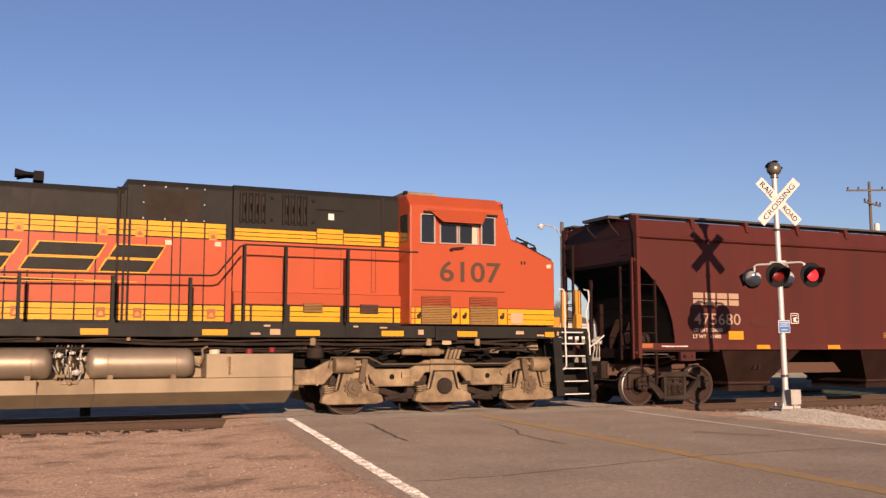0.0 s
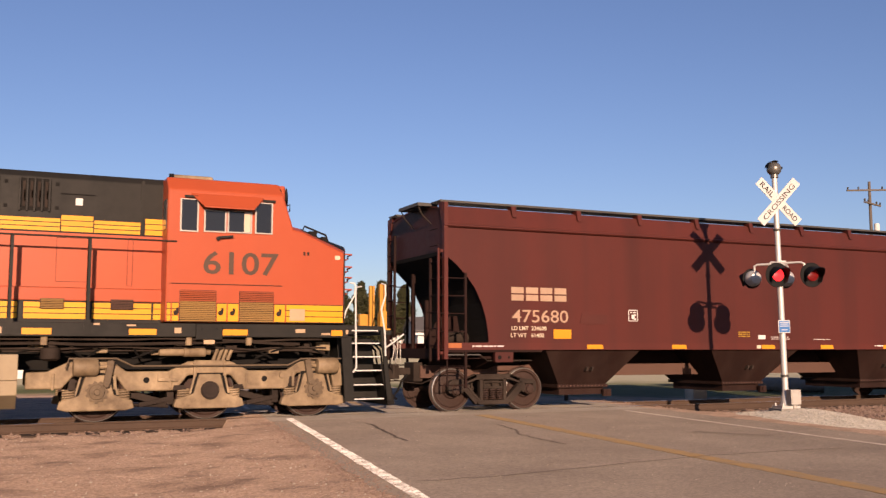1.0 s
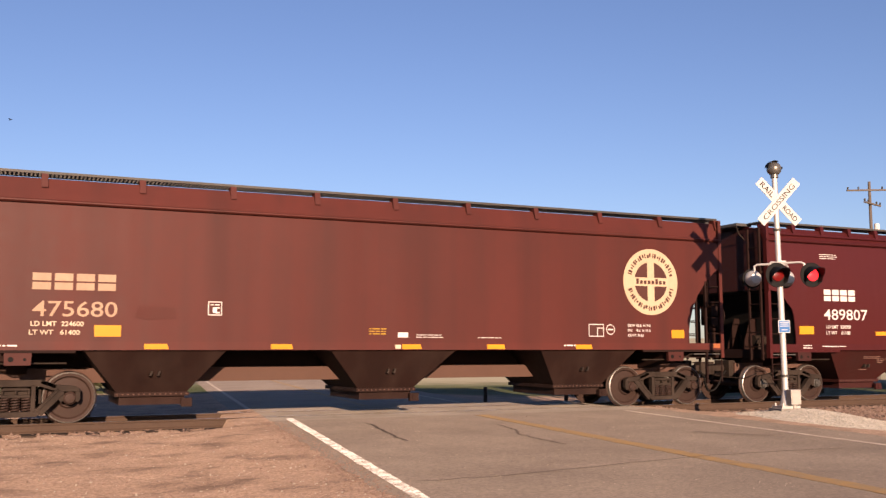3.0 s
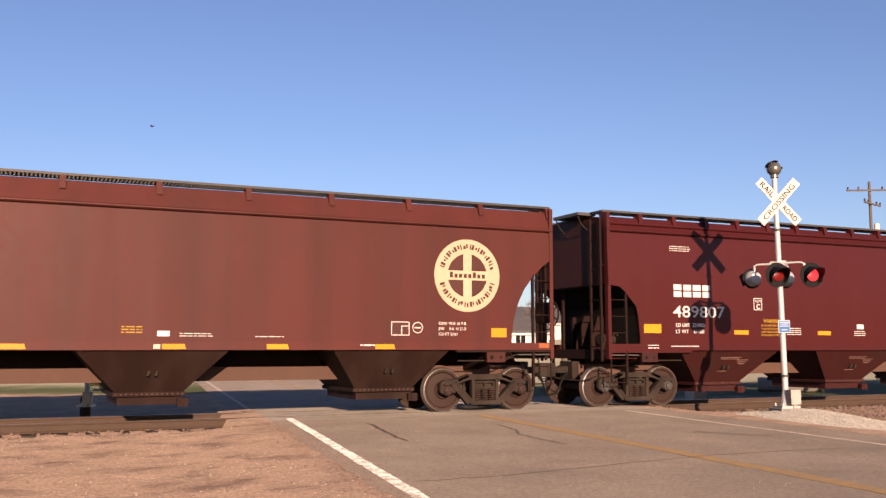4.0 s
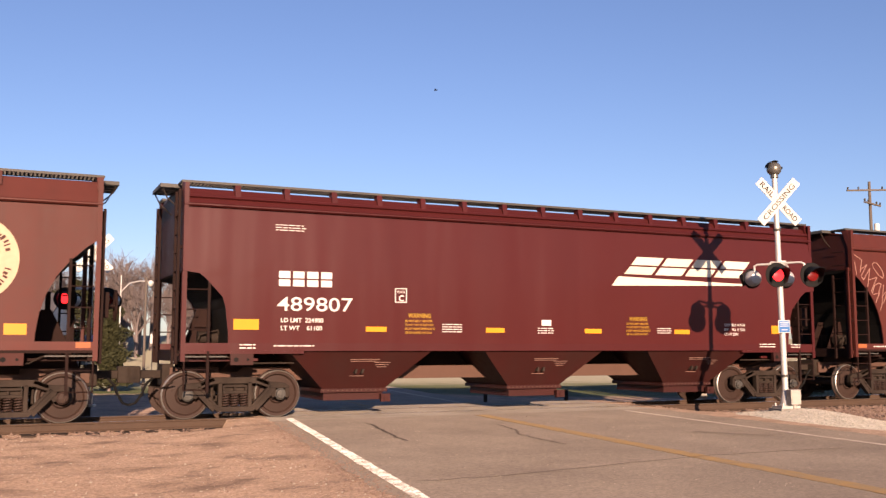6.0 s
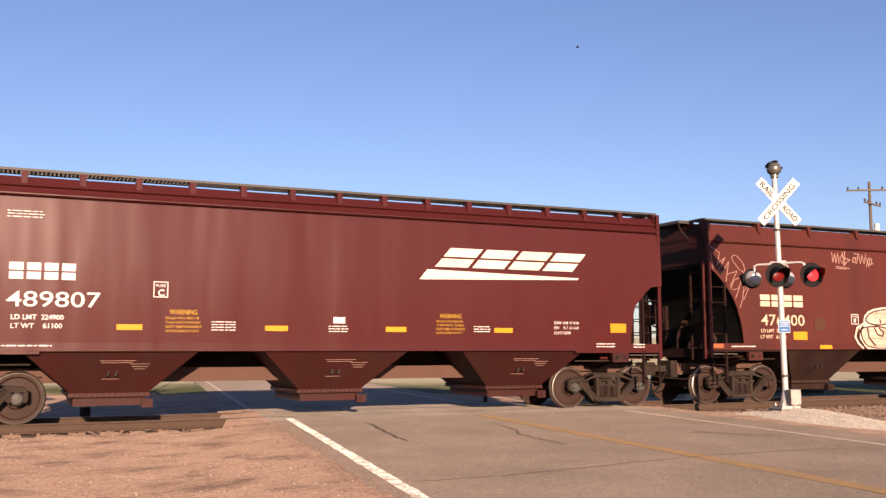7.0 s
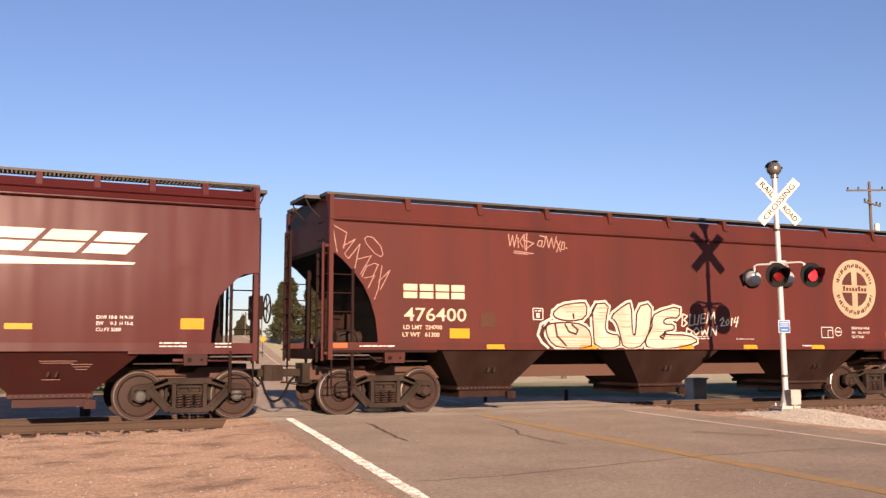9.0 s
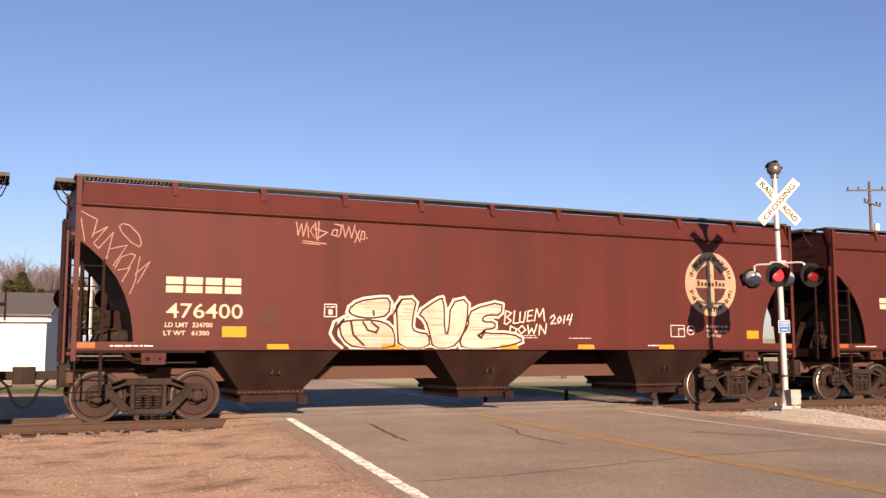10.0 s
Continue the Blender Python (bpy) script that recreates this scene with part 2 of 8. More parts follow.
M["pale_gravel"] = material("pale_gravel", (0.37, 0.355, 0.31), 0.95, second=(0.235, 0.22, 0.185), grain=30, blotch=3, amount=0.9, bump=0.7, fleck=0.3, powder=1.0)
M["bark"] = material("grey_brown_bark", (0.2, 0.165, 0.155), 0.9, second=(0.115, 0.092, 0.085), grain=14, blotch=2, amount=0.7, bump=0.3)
M["needles"] = material("dark_evergreen_needles", (0.055, 0.054, 0.022), 0.85, second=(0.026, 0.029, 0.0125), grain=6, blotch=0.9, amount=0.9, bump=0)
M["tar"] = material("dark_crack_filler", (0.062, 0.051, 0.042), 0.9, second=(0.04, 0.033, 0.028), grain=20, amount=0.6, bump=0.2, powder=0.6)
M["faded_orange"] = material("faded_orange_reflector", (0.323, 0.108, 0.0385), 0.5, second=(0.231, 0.0693, 0.0308), grain=12, amount=0.6, bump=0)
M["emblem_dark"] = material("dark_stencil_paint", (0.0577, 0.0231, 0.0185), 0.6, second=(0.0924, 0.027, 0.0216), grain=12, blotch=2, amount=0.6, bump=0)
M["stencil_yellow"] = material("dull_yellow_stencil", (0.385, 0.231, 0.0231), 0.6, second=(0.293, 0.154, 0.0231), grain=14, amount=0.6, bump=0)
M["cream_bright"] = material("clean_cream_paint", (0.601, 0.562, 0.462), 0.5, second=(0.524, 0.477, 0.385), grain=8, amount=0.5, bump=0)
M["graffiti"] = material("sprayed_pale_fill", (0.56, 0.51, 0.42), 0.6, second=(0.38, 0.28, 0.21), grain=7, blotch=2.2, amount=0.9, bump=0, streak=0.3, dust=(0.3, 0.2, 0.14))


def lamp_glass(name, color, glow):
    m = bpy.data.materials.new(name)
    m.use_nodes = True
    b = m.node_tree.nodes["Principled BSDF"]
    b.inputs["Base Color"].default_value = (*color, 1)
    b.inputs["Roughness"].default_value = 0.2
    if glow:
        b.inputs["Emission Color"].default_value = (1.0, 0.025, 0.022, 1)
        b.inputs["Emission Strength"].default_value = glow
    return m


M["lamp_lit"] = lamp_glass("lit_red_lens", (0.3, 0.008, 0.008), 1.7)
M["lamp_dark"] = lamp_glass("unlit_red_lens", (0.13, 0.008, 0.007), 0.0)


def ground_material():
    """Pinkish dirt on the near side of the rails, thin grass beyond them, with ragged limits."""
    m = material("ground_cover", (0.245, 0.177, 0.132), 0.95, second=(0.165, 0.115, 0.085), grain=14, blotch=0.9, amount=0.95, bump=0.8, fleck=0.3, powder=1.0, soft=0.17)
    nt = m.node_tree
    b = nt.nodes["Principled BSDF"]
    old = b.inputs["Base Color"].links[0].from_socket
    tc = nt.nodes["Texture Coordinate"]
    sep = nt.nodes.new("ShaderNodeSeparateXYZ")
    nt.links.new(tc.outputs["Object"], sep.inputs[0])
    mp = nt.nodes.new("ShaderNodeMapping")
    mp.inputs["Scale"].default_value = (0.75, 1.0, 1.0)
    mp.inputs["Rotation"].default_value = (0, 0, 0.22)
    nt.links.new(tc.outputs["Object"], mp.inputs[0])
    n0 = nt.nodes.new("ShaderNodeTexNoise")
    n0.inputs["Scale"].default_value = 1.3
    n0.inputs["Detail"].default_value = 9
    n0.inputs["Roughness"].default_value = 0.68
    nt.links.new(mp.outputs[0], n0.inputs["Vector"])
    pr = nt.nodes.new("ShaderNodeMapRange")
    pr.inputs[1].default_value, pr.inputs[2].default_value, pr.inputs[4].default_value = 0.5, 0.68, 0.85
    nt.links.new(n0.outputs[0], pr.inputs[0])
    pm = nt.nodes.new("ShaderNodeMixRGB")
    nt.links.new(pr.outputs[0], pm.inputs[0])
    nt.links.new(old, pm.inputs[1])
    pm.inputs[2].default_value = (0.066, 0.045, 0.035, 1)
    old = pm.outputs[0]
    slope = nt.nodes.new("ShaderNodeMath")
    slope.operation = "MULTIPLY_ADD"
    nt.links.new(sep.outputs[0], slope.inputs[0])
    slope.inputs[1].default_value = 0.6
    nt.links.new(sep.outputs[1], slope.inputs[2])
    n1 = nt.nodes.new("ShaderNodeTexNoise")
    n1.inputs["Scale"].default_value = 0.5
    n1.inputs["Detail"].default_value = 6
    nt.links.new(tc.outputs["Object"], n1.inputs["Vector"])
    add = nt.nodes.new("ShaderNodeMath")
    add.operation = "MULTIPLY_ADD"
    nt.links.new(n1.outputs[0], add.inputs[0])
    add.inputs[1].default_value = 6.0
    nt.links.new(slope.outputs[0], add.inputs[2])
    edge = nt.nodes.new("ShaderNodeMapRange")
    edge.inputs[1].default_value, edge.inputs[2].default_value = 46.0, 49.0
    nt.links.new(add.outputs[0], edge.inputs[0])
    n2 = nt.nodes.new("ShaderNodeTexNoise")
    n2.inputs["Scale"].default_value = 0.22
    n2.inputs["Detail"].default_value = 8
    n2.inputs["Roughness"].default_value = 0.7
    nt.links.new(tc.outputs["Object"], n2.inputs["Vector"])
    ramp = nt.nodes.new("ShaderNodeValToRGB")
    ramp.color_ramp.elements[0].position, ramp.color_ramp.elements[1].position = 0.35, 0.65
    ramp.color_ramp.elements[0].color = (0.024, 0.034, 0.011, 1)
    ramp.color_ramp.elements[1].color = (0.055, 0.06, 0.022, 1)
    nt.links.new(n2.outputs[0], ramp.inputs[0])
    mix = nt.nodes.new("ShaderNodeMixRGB")
    nt.links.new(edge.outputs[0], mix.inputs[0])
    nt.links.new(old, mix.inputs[1])
    nt.links.new(ramp.outputs[0], mix.inputs[2])
    # a pale gravel lot and dry grass lie past the green strip
    away = nt.nodes.new("ShaderNodeVectorMath")
    away.operation = "DOT_PRODUCT"
    nt.links.new(tc.outputs["Object"], away.inputs[0])
    away.inputs[1].default_value = (0.30, 0.95, 0)
    ragged = nt.nodes.new("ShaderNodeMath")
    ragged.operation = "MULTIPLY_ADD"
    nt.links.new(n1.outputs[0], ragged.inputs[0])
    ragged.inputs[1].default_value = 9.0
    nt.links.new(away.outputs["Value"], ragged.inputs[2])
    lot = nt.nodes.new("ShaderNodeMapRange")
    lot.inputs[1].default_value, lot.inputs[2].default_value, lot.inputs[4].default_value = 51.0, 60.0, 0.9
    nt.links.new(ragged.outputs[0], lot.inputs[0])
    dry = nt.nodes.new("ShaderNodeMixRGB")
    nt.links.new(lot.outputs[0], dry.inputs[0])
    nt.links.new(mix.outputs[0], dry.inputs[1])
    dry.inputs[2].default_value = (0.2, 0.19, 0.14, 1)
    nt.links.new(dry.outputs[0], b.inputs["Base Color"])
    return m


M["ground"] = ground_material()
M["glass"] = material("dark_cab_glass", (0.012, 0.013, 0.015), 0.08, grain=3, amount=0.2, bump=0, spec=0.5)


# ---- mesh helpers ----
def finish(bm, smooth=False, weld=False):
    if weld:
        bmesh.ops.remove_doubles(bm, verts=bm.verts, dist=1e-4)
    bmesh.ops.recalc_face_normals(bm, faces=bm.faces)
    if smooth:
        for f in bm.faces:
            f.smooth = True


def part(name, bm, mat, parent=None, label="", smooth=False, bevel=0.0):
    """Link a bmesh as one mesh object under a thing or a part."""
    finish(bm, smooth)
    me = bpy.data.meshes.new(name)
    bm.to_mesh(me)
    bm.free()
    me.materials.append(mat)
    if smooth:
        me.set_sharp_from_angle(angle=radians(38))
    ob = new(name, me)
    ob.parent = parent
    if label:
        ob["label"] = label
    if bevel:
        bv = ob.modifiers.new("bevel", "BEVEL")
        bv.width, bv.segments, bv.limit_method = bevel, 2, "ANGLE"
    return ob


def box(bm, x0, x1, y0, y1, z0, z1):
    v = [bm.verts.new(p) for p in ((x0, y0, z0), (x1, y0, z0), (x1, y1, z0), (x0, y1, z0), (x0, y0, z1), (x1, y0, z1), (x1, y1, z1), (x0, y1, z1))]
    for f in ((0, 3, 2, 1), (4, 5, 6, 7), (0, 1, 5, 4), (1, 2, 6, 5), (2, 3, 7, 6), (3, 0, 4, 7)):
        bm.faces.new([v[i] for i in f])
    return v


def prism(bm, outline, a, b, axis="y"):
    """Extrude an outline between two places along an axis: outline is (x, z) along y, (y, z) along x, (x, y) along z."""
    def at(p, q, k):
        return {"y": (p, k, q), "x": (k, p, q), "z": (p, q, k)}[axis]
    lo = [bm.verts.new(at(p, q, a)) for p, q in outline]
    hi = [bm.verts.new(at(p, q, b)) for p, q in outline]
    bm.faces.new(lo)
    bm.faces.new(hi[::-1])
    n = len(lo)
    for i in range(n):
        j = (i + 1) % n
        bm.faces.new((lo[i], hi[i], hi[j], lo[j]))
    return lo + hi


def rod(bm, a, b, r, seg=10, r2=None, caps=True):
    a, b = Vector(a), Vector(b)
    d = (b - a).normalized()
    u = d.orthogonal().normalized()
    w = d.cross(u)
    r2 = r if r2 is None else r2
    ra, rb = [], []
    for i in range(seg):
        c, s = math.cos(2 * math.pi * i / seg), math.sin(2 * math.pi * i / seg)
        ra.append(bm.verts.new(a + (u * c + w * s) * r))
        rb.append(bm.verts.new(b + (u * c + w * s) * r2))
    for i in range(seg):
        j = (i + 1) % seg
        bm.faces.new((ra[i], ra[j], rb[j], rb[i]))
    if caps:
        bm.faces.new(ra[::-1])
        bm.faces.new(rb)


def pipe(bm, points, r, seg=8):
    """A bent pipe through the points."""
    pts = [Vector(p) for p in points]
    rings = []
    u = None
    for i, p in enumerate(pts):
        d = ((pts[min(i + 1, len(pts) - 1)] - pts[max(i - 1, 0)])).normalized()
        u = d.orthogonal().normalized() if u is None else (u - d * u.dot(d)).normalized()
        w = d.cross(u)
        rings.append([bm.verts.new(p + (u * math.cos(2 * math.pi * k / seg) + w * math.sin(2 * math.pi * k / seg)) * r) for k in range(seg)])
    for ra, rb in zip(rings, rings[1:]):
        for k in range(seg):
            bm.faces.new((ra[k], ra[(k + 1) % seg], rb[(k + 1) % seg], rb[k]))
    bm.faces.new(rings[0][::-1])
    bm.faces.new(rings[-1])


def lathe(bm, profile, seg=32, axis="y", at=(0, 0, 0)):
    """Turn a profile of (radius, height along the axis) round that axis."""
    rings = []
    for r, h in profile:
        ring = []
        for i in range(seg):
            c, s = r * math.cos(2 * math.pi * i / seg), r * math.sin(2 * math.pi * i / seg)
            p = {"y": (c, h, s), "x": (h, c, s), "z": (c, s, h)}[axis]
            ring.append(bm.verts.new(Vector(p) + Vector(at)))
        rings.append(ring)
    for ra, rb in zip(rings, rings[1:]):
        for k in range(seg):
            bm.faces.new((ra[k], ra[(k + 1) % seg], rb[(k + 1) % seg], rb[k]))
    bm.faces.new(rings[0][::-1])
    bm.faces.new(rings[-1])


def ball(bm, c, r, seg=20, rings=12, squash=1.0):
    m = Matrix.Translation(c) @ Matrix.Diagonal((1, 1, squash, 1))
    bmesh.ops.create_uvsphere(bm, u_segments=seg, v_segments=rings, radius=r, matrix=m)


def lettering(name, text, size, mat, parent, place, width=0.0, bold=0.0, slant=0.0, spacing=1.0, depth=0.002, label="", rot=None, align="LEFT"):
    """Letters standing on a wall that faces -y; the size is the height of a capital."""
    cu = bpy.data.curves.new(name, "FONT")
    cu.body, cu.size, cu.extrude, cu.offset, cu.shear, cu.space_character, cu.align_x = text, size / 0.72, depth, bold, slant, spacing, align
    cu.resolution_u = 3
    tmp = new(name, cu)
    dg = bpy.context.evaluated_depsgraph_get()
    me = bpy.data.meshes.new_from_object(tmp.evaluated_get(dg))
    bpy.data.objects.remove(tmp)
    bpy.data.curves.remove(cu)
    me.materials.clear()
    me.materials.append(mat)
    if width and len(me.vertices):
        co = np.array([v.co for v in me.vertices])
        k = width / (co[:, 0].max() - co[:, 0].min())
        me.transform(Matrix.Diagonal((k, 1, 1, 1)))
    ob = new(name, me)
    ob.parent = parent
    ob.matrix_basis = Matrix.Translation(place) @ (rot or pose(0, 0, 0, 90, 0, 0))
    if label:
        ob["label"] = label
    return ob


# ---- ground ----
LEAN = 0.142  # the road leaves the square to the rails by 8 degrees


def rise(y):
    """The land lies level round the crossing, falls a little beyond it and climbs to a crest 118 m away."""
    k = min(max((y - 66) / 54, 0), 1)
    back = min(max((y - 122) / 300, 0), 1)
    return 3.05 * k * k * (3 - 2 * k) - 1.2 * back - dip(y) * (1 - k)


def dip(y):
    """The foot of the low bank on the far side of the rails."""
    k = min(max((y - 21.2) / 2.6, 0), 1)
    return 0.45 * k * k * (3 - 2 * k)


def road_x(y):
    return 8.72 + LEAN * (y - 16.6)


def ground_height(x, y):
    off = abs(x - road_x(y) - 0.07) - 4.22
    k = min(max(off / 2.2, 0), 1)
    drop = -0.004 - 0.08 * k * k * (3 - 2 * k) if off > -0.25 else -0.05
    z = rise(y) + drop
    near = abs(x - 4) < 30 and -8 < y < 60
    if near:
        w = k
        z += w * (0.05 * noise.noise((x * 0.35, y * 0.35, 3)) + 0.03 * noise.noise((x * 1.3, y * 1.3, 7)) + 0.012 * noise.noise((x * 1.5 + 0.5 * y, y * 3.6, 11)) + 0.007 * noise.noise((x * 4.1, y * 6.5, 15)) + 0.008 * noise.noise((x * 11, y * 11, 5)))
    bed = abs(y - TRACK)
    if bed < 2.6 and off > 0.9:
        z = min(z, -0.19 + 0.02 * noise.noise((x * 3, y * 3, 1)))
    return z


def lines_between(lo, hi, fine_lo, fine_hi, step):
    mid = list(np.arange(fine_lo, fine_hi + step / 2, step))
    out, k, p = [], step, fine_lo
    while p > lo:
        k *= 1.35
        p -= k
        out.append(max(p, lo))
    up, k, p = [], step, mid[-1]
    while p < hi:
        k *= 1.35
        p += k
        up.append(min(p, hi))
    return out[::-1] + mid + up


def build_ground():
    xs = sorted(lines_between(-2500, 2500, -3, 26, 0.16) + [x + 0.08 for x in np.arange(-3, 4.8, 0.16)])
    ys = lines_between(-2500, 2500, 6.2, 24, 0.085)
    ys = sorted(set(ys + list(np.arange(24, 140, 4.0))))
    verts = [(x, y, ground_height(x, y)) for y in ys for x in xs]
    n = len(xs)
    faces = [(j * n + i, j * n + i + 1, (j + 1) * n + i + 1, (j + 1) * n + i) for j in range(len(ys) - 1) for i in range(n - 1)]
    me = bpy.data.meshes.new("ground")
    me.from_pydata(verts, [], faces)
    me.materials.append(M["ground"])
    me.polygons.foreach_set("use_smooth", [True] * len(faces))
    tagged(new("ground", me), "pinkish gravel and dirt ground with grass beyond the rails", "ground", kind="structure")


def ribbon(bm, x_of, width, ys, lift, jag=0.0):
    """A thin slab that follows the road; lift is its height over the road's own level."""
    prev = None
    for y in ys:
        c = x_of(y)
        j0 = jag * noise.noise((y * 3.1, c, 2.2)) + 0.5 * jag * noise.noise((y * 11, c, 5.2))
        j1 = jag * noise.noise((y * 2.7, c, 9.2)) + 0.5 * jag * noise.noise((y * 12, c, 8.2))
        z = rise(y) + lift
        row = [bm.verts.new((c - width / 2 + j0, y, z)), bm.verts.new((c + width / 2 + j1, y, z)), bm.verts.new((c + width / 2 + j1, y, z - 0.06)), bm.verts.new((c - width / 2 + j0, y, z - 0.06))]
        if prev:
            for k in range(4):
                bm.faces.new((prev[k], prev[(k + 1) % 4], row[(k + 1) % 4], row[k]))
        else:
            bm.faces.new(row)
        prev = row
    bm.faces.new(prev[::-1])


def build_road():
    ys = list(np.arange(-30, 5, 1.0)) + list(np.arange(5, 17.61, 0.2))
    far = list(np.arange(21.3, 60, 0.8)) + list(np.arange(60, 135, 2.0))
    for span, label in ((ys, "worn grey-brown asphalt road with cracks up to the rails"), (far, "grey asphalt road climbing away beyond the rails")):
        bm = bmesh.new()
        ribbon(bm, lambda y: road_x(y) + 0.07, 8.75, span, 0.0, 0.11)
        tagged(part("road", bm, M["asphalt"]), label, "road", kind="structure")
    # crossing panels between and beside the rails
    bm = bmesh.new()
    for y0, y1 in ((17.6, TRACK - 0.80), (TRACK - 0.64, TRACK + 0.64), (TRACK + 0.80, 21.3)):
        prism(bm, [(road_x(y0) - 4.3, y0 - 0.003), (road_x(y0) + 4.4, y0 - 0.003), (road_x(y1) + 4.4, y1), (road_x(y1) - 4.3, y1)], -0.1, -0.003, "z")
    tagged(part("crossing_surface", bm, M["crossing"]), "worn asphalt crossing surface between the rails", "road", kind="structure")
    white, thin, centre = "worn white edge line painted on the road", "thin worn white edge line on the road", "faded yellow centre line on the road"
    for x0, y0, lean, w, mat, word, a, b in ((5.06, 18.1, 0.158, 0.15, "line_white", white, 3, 18.2), (12.14, 16.22, 0.146, 0.11, "line_thin", thin, 3, 17.4),
                                             (8.835, 17.4, 0.119, 0.27, "line_yellow", centre, 3, 17.5),
                                             (8.72, 16.6, LEAN, 0.22, "line_yellow", centre, 24, 132), (12.16, 16.6, LEAN, 0.14, "line_thin", white, 24, 132), (5.02, 16.6, LEAN, 0.14, "line_thin", white, 24, 132)):
        bm = bmesh.new()
        ribbon(bm, lambda y: x0 + lean * (y - y0), w, list(np.arange(a, b, 0.1 if b < 20 else 1.0)), 0.004, (0.03 if mat == "line_yellow" else 0.016) if b < 20 else 0)
        tagged(part("road_marking", bm, M[mat]), word, "road marking", kind="structure")


def build_track():
    """Two rails with head, web and foot on timber ties."""
    track = tagged(new("railway_track"), "rusty steel rails on dark timber ties", "railway track", kind="structure")
    prof = [(-0.07, -0.17), (0.07, -0.17), (0.07, -0.155), (0.012, -0.13), (0.012, -0.045), (0.036, -0.03), (0.036, -0.004), (0.028, 0), (-0.028, 0), (-0.036, -0.004), (-0.036, -0.03), (-0.012, -0.045), (-0.012, -0.13), (-0.07, -0.155)]
    for s in (-1, 1):
        bm = bmesh.new()
        prism(bm, [(TRACK + s * 0.755 + p, q) for p, q in prof], -140, 240, "x")
        me = part("rail", bm, M["rail"], track)
        me.data.materials.append(M["tread"])
        for f in me.data.polygons:
            if f.normal.z > 0.9 and f.center.z > -0.002:
                f.material_index = 1
    bm = bmesh.new()
    box(bm, -0.11, 0.11, -1.3, 1.3, -0.33, -0.172)
    first = part("tie", bm, M["tie"], track)
    first.location = (-12, TRACK, 0)
    x = -11.46
    while x < 60:
        if not (road_x(TRACK) - 4.7 < x < road_x(TRACK) + 4.8):
            o = new("tie", first.data)
            o.parent = track
            o.matrix_basis = pose(x + random.uniform(-0.04, 0.04), TRACK + random.uniform(-0.05, 0.05), random.uniform(-0.012, 0.004), 0, 0, random.uniform(-2, 2))
        x += 0.54


# ---- rolling stock ----
def bar(bm, p, q, w, y0, y1):
    """A flat bar of width w between two (x, z) points, between y0 and y1."""
    (px, pz), (qx, qz) = p, q
    d = math.hypot(qx - px, qz - pz)
    nx, nz = -(qz - pz) / d * w / 2, (qx - px) / d * w / 2
    prism(bm, [(px + nx, pz + nz), (qx + nx, qz + nz), (qx - nx, qz - nz), (px - nx, pz - nz)], y0, y1)


WHEELS = []


def wheelset(r, parent, x, z, cap=1.14, end=None):
    bm = bmesh.new()
    for s in (-1, 1):
        prof = [(0.13, 0.80), (0.15, 0.86), (0.17, 0.86), (0.2, 0.815), (r - 0.1, 0.80), (r - 0.07, 0.845), (r - 0.02, 0.85), (r - 0.003, 0.838), (r, 0.815), (r, 0.76), (r + 0.026, 0.745), (r + 0.026, 0.72), (r - 0.07, 0.715), (r - 0.1, 0.76), (0.2, 0.74), (0.13, 0.70)]
        lathe(bm, [(a, s * b) for a, b in prof], 40)
        rod(bm, (0, s * 0.7, 0), (0, s * 0.98, 0), 0.09, 16)
        lathe(bm, [(0.1, s * 0.95), (0.115, s * 0.97), (0.115, s * 1.08), (0.09, s * 1.1), (0.085, s * cap), (0.02, s * (cap + 0.01))], 18)
        for k in range(3):
            a = k * 2.094
            rod(bm, (0.05 * math.cos(a), s * (cap - 0.01), 0.05 * math.sin(a)), (0.05 * math.cos(a), s * (cap + 0.03), 0.05 * math.sin(a)), 0.017, 6)
        # lightening marks cast in the plate
        for k in range(2):
            a = 0.5 + k * math.pi
            rod(bm, (0.27 * math.cos(a), s * 0.80, 0.27 * math.sin(a)), (0.27 * math.cos(a), s * 0.822, 0.27 * math.sin(a)), 0.022, 8)
    rod(bm, (0, -0.75, 0), (0, 0.75, 0), 0.085, 16)
    ob = part("wheelset", bm, M["wheel"], parent, smooth=True)
    ob.data.materials.append(M["tread"])
    for f in ob.data.polygons:
        if math.hypot(f.center.x, f.center.z) > r - 0.016 and math.hypot(f.center.x, f.center.z) < r + 0.004 and 0.74 < abs(f.center.y) < 0.85:
            f.material_index = 1
    if end:
        ob.data.materials.append(end)
        for f in ob.data.polygons:
            if abs(f.center.y) > 1.085:
                f.material_index = 2
    ob.location = (x, 0, z)
    WHEELS.append((ob, x, z, r))
    return ob


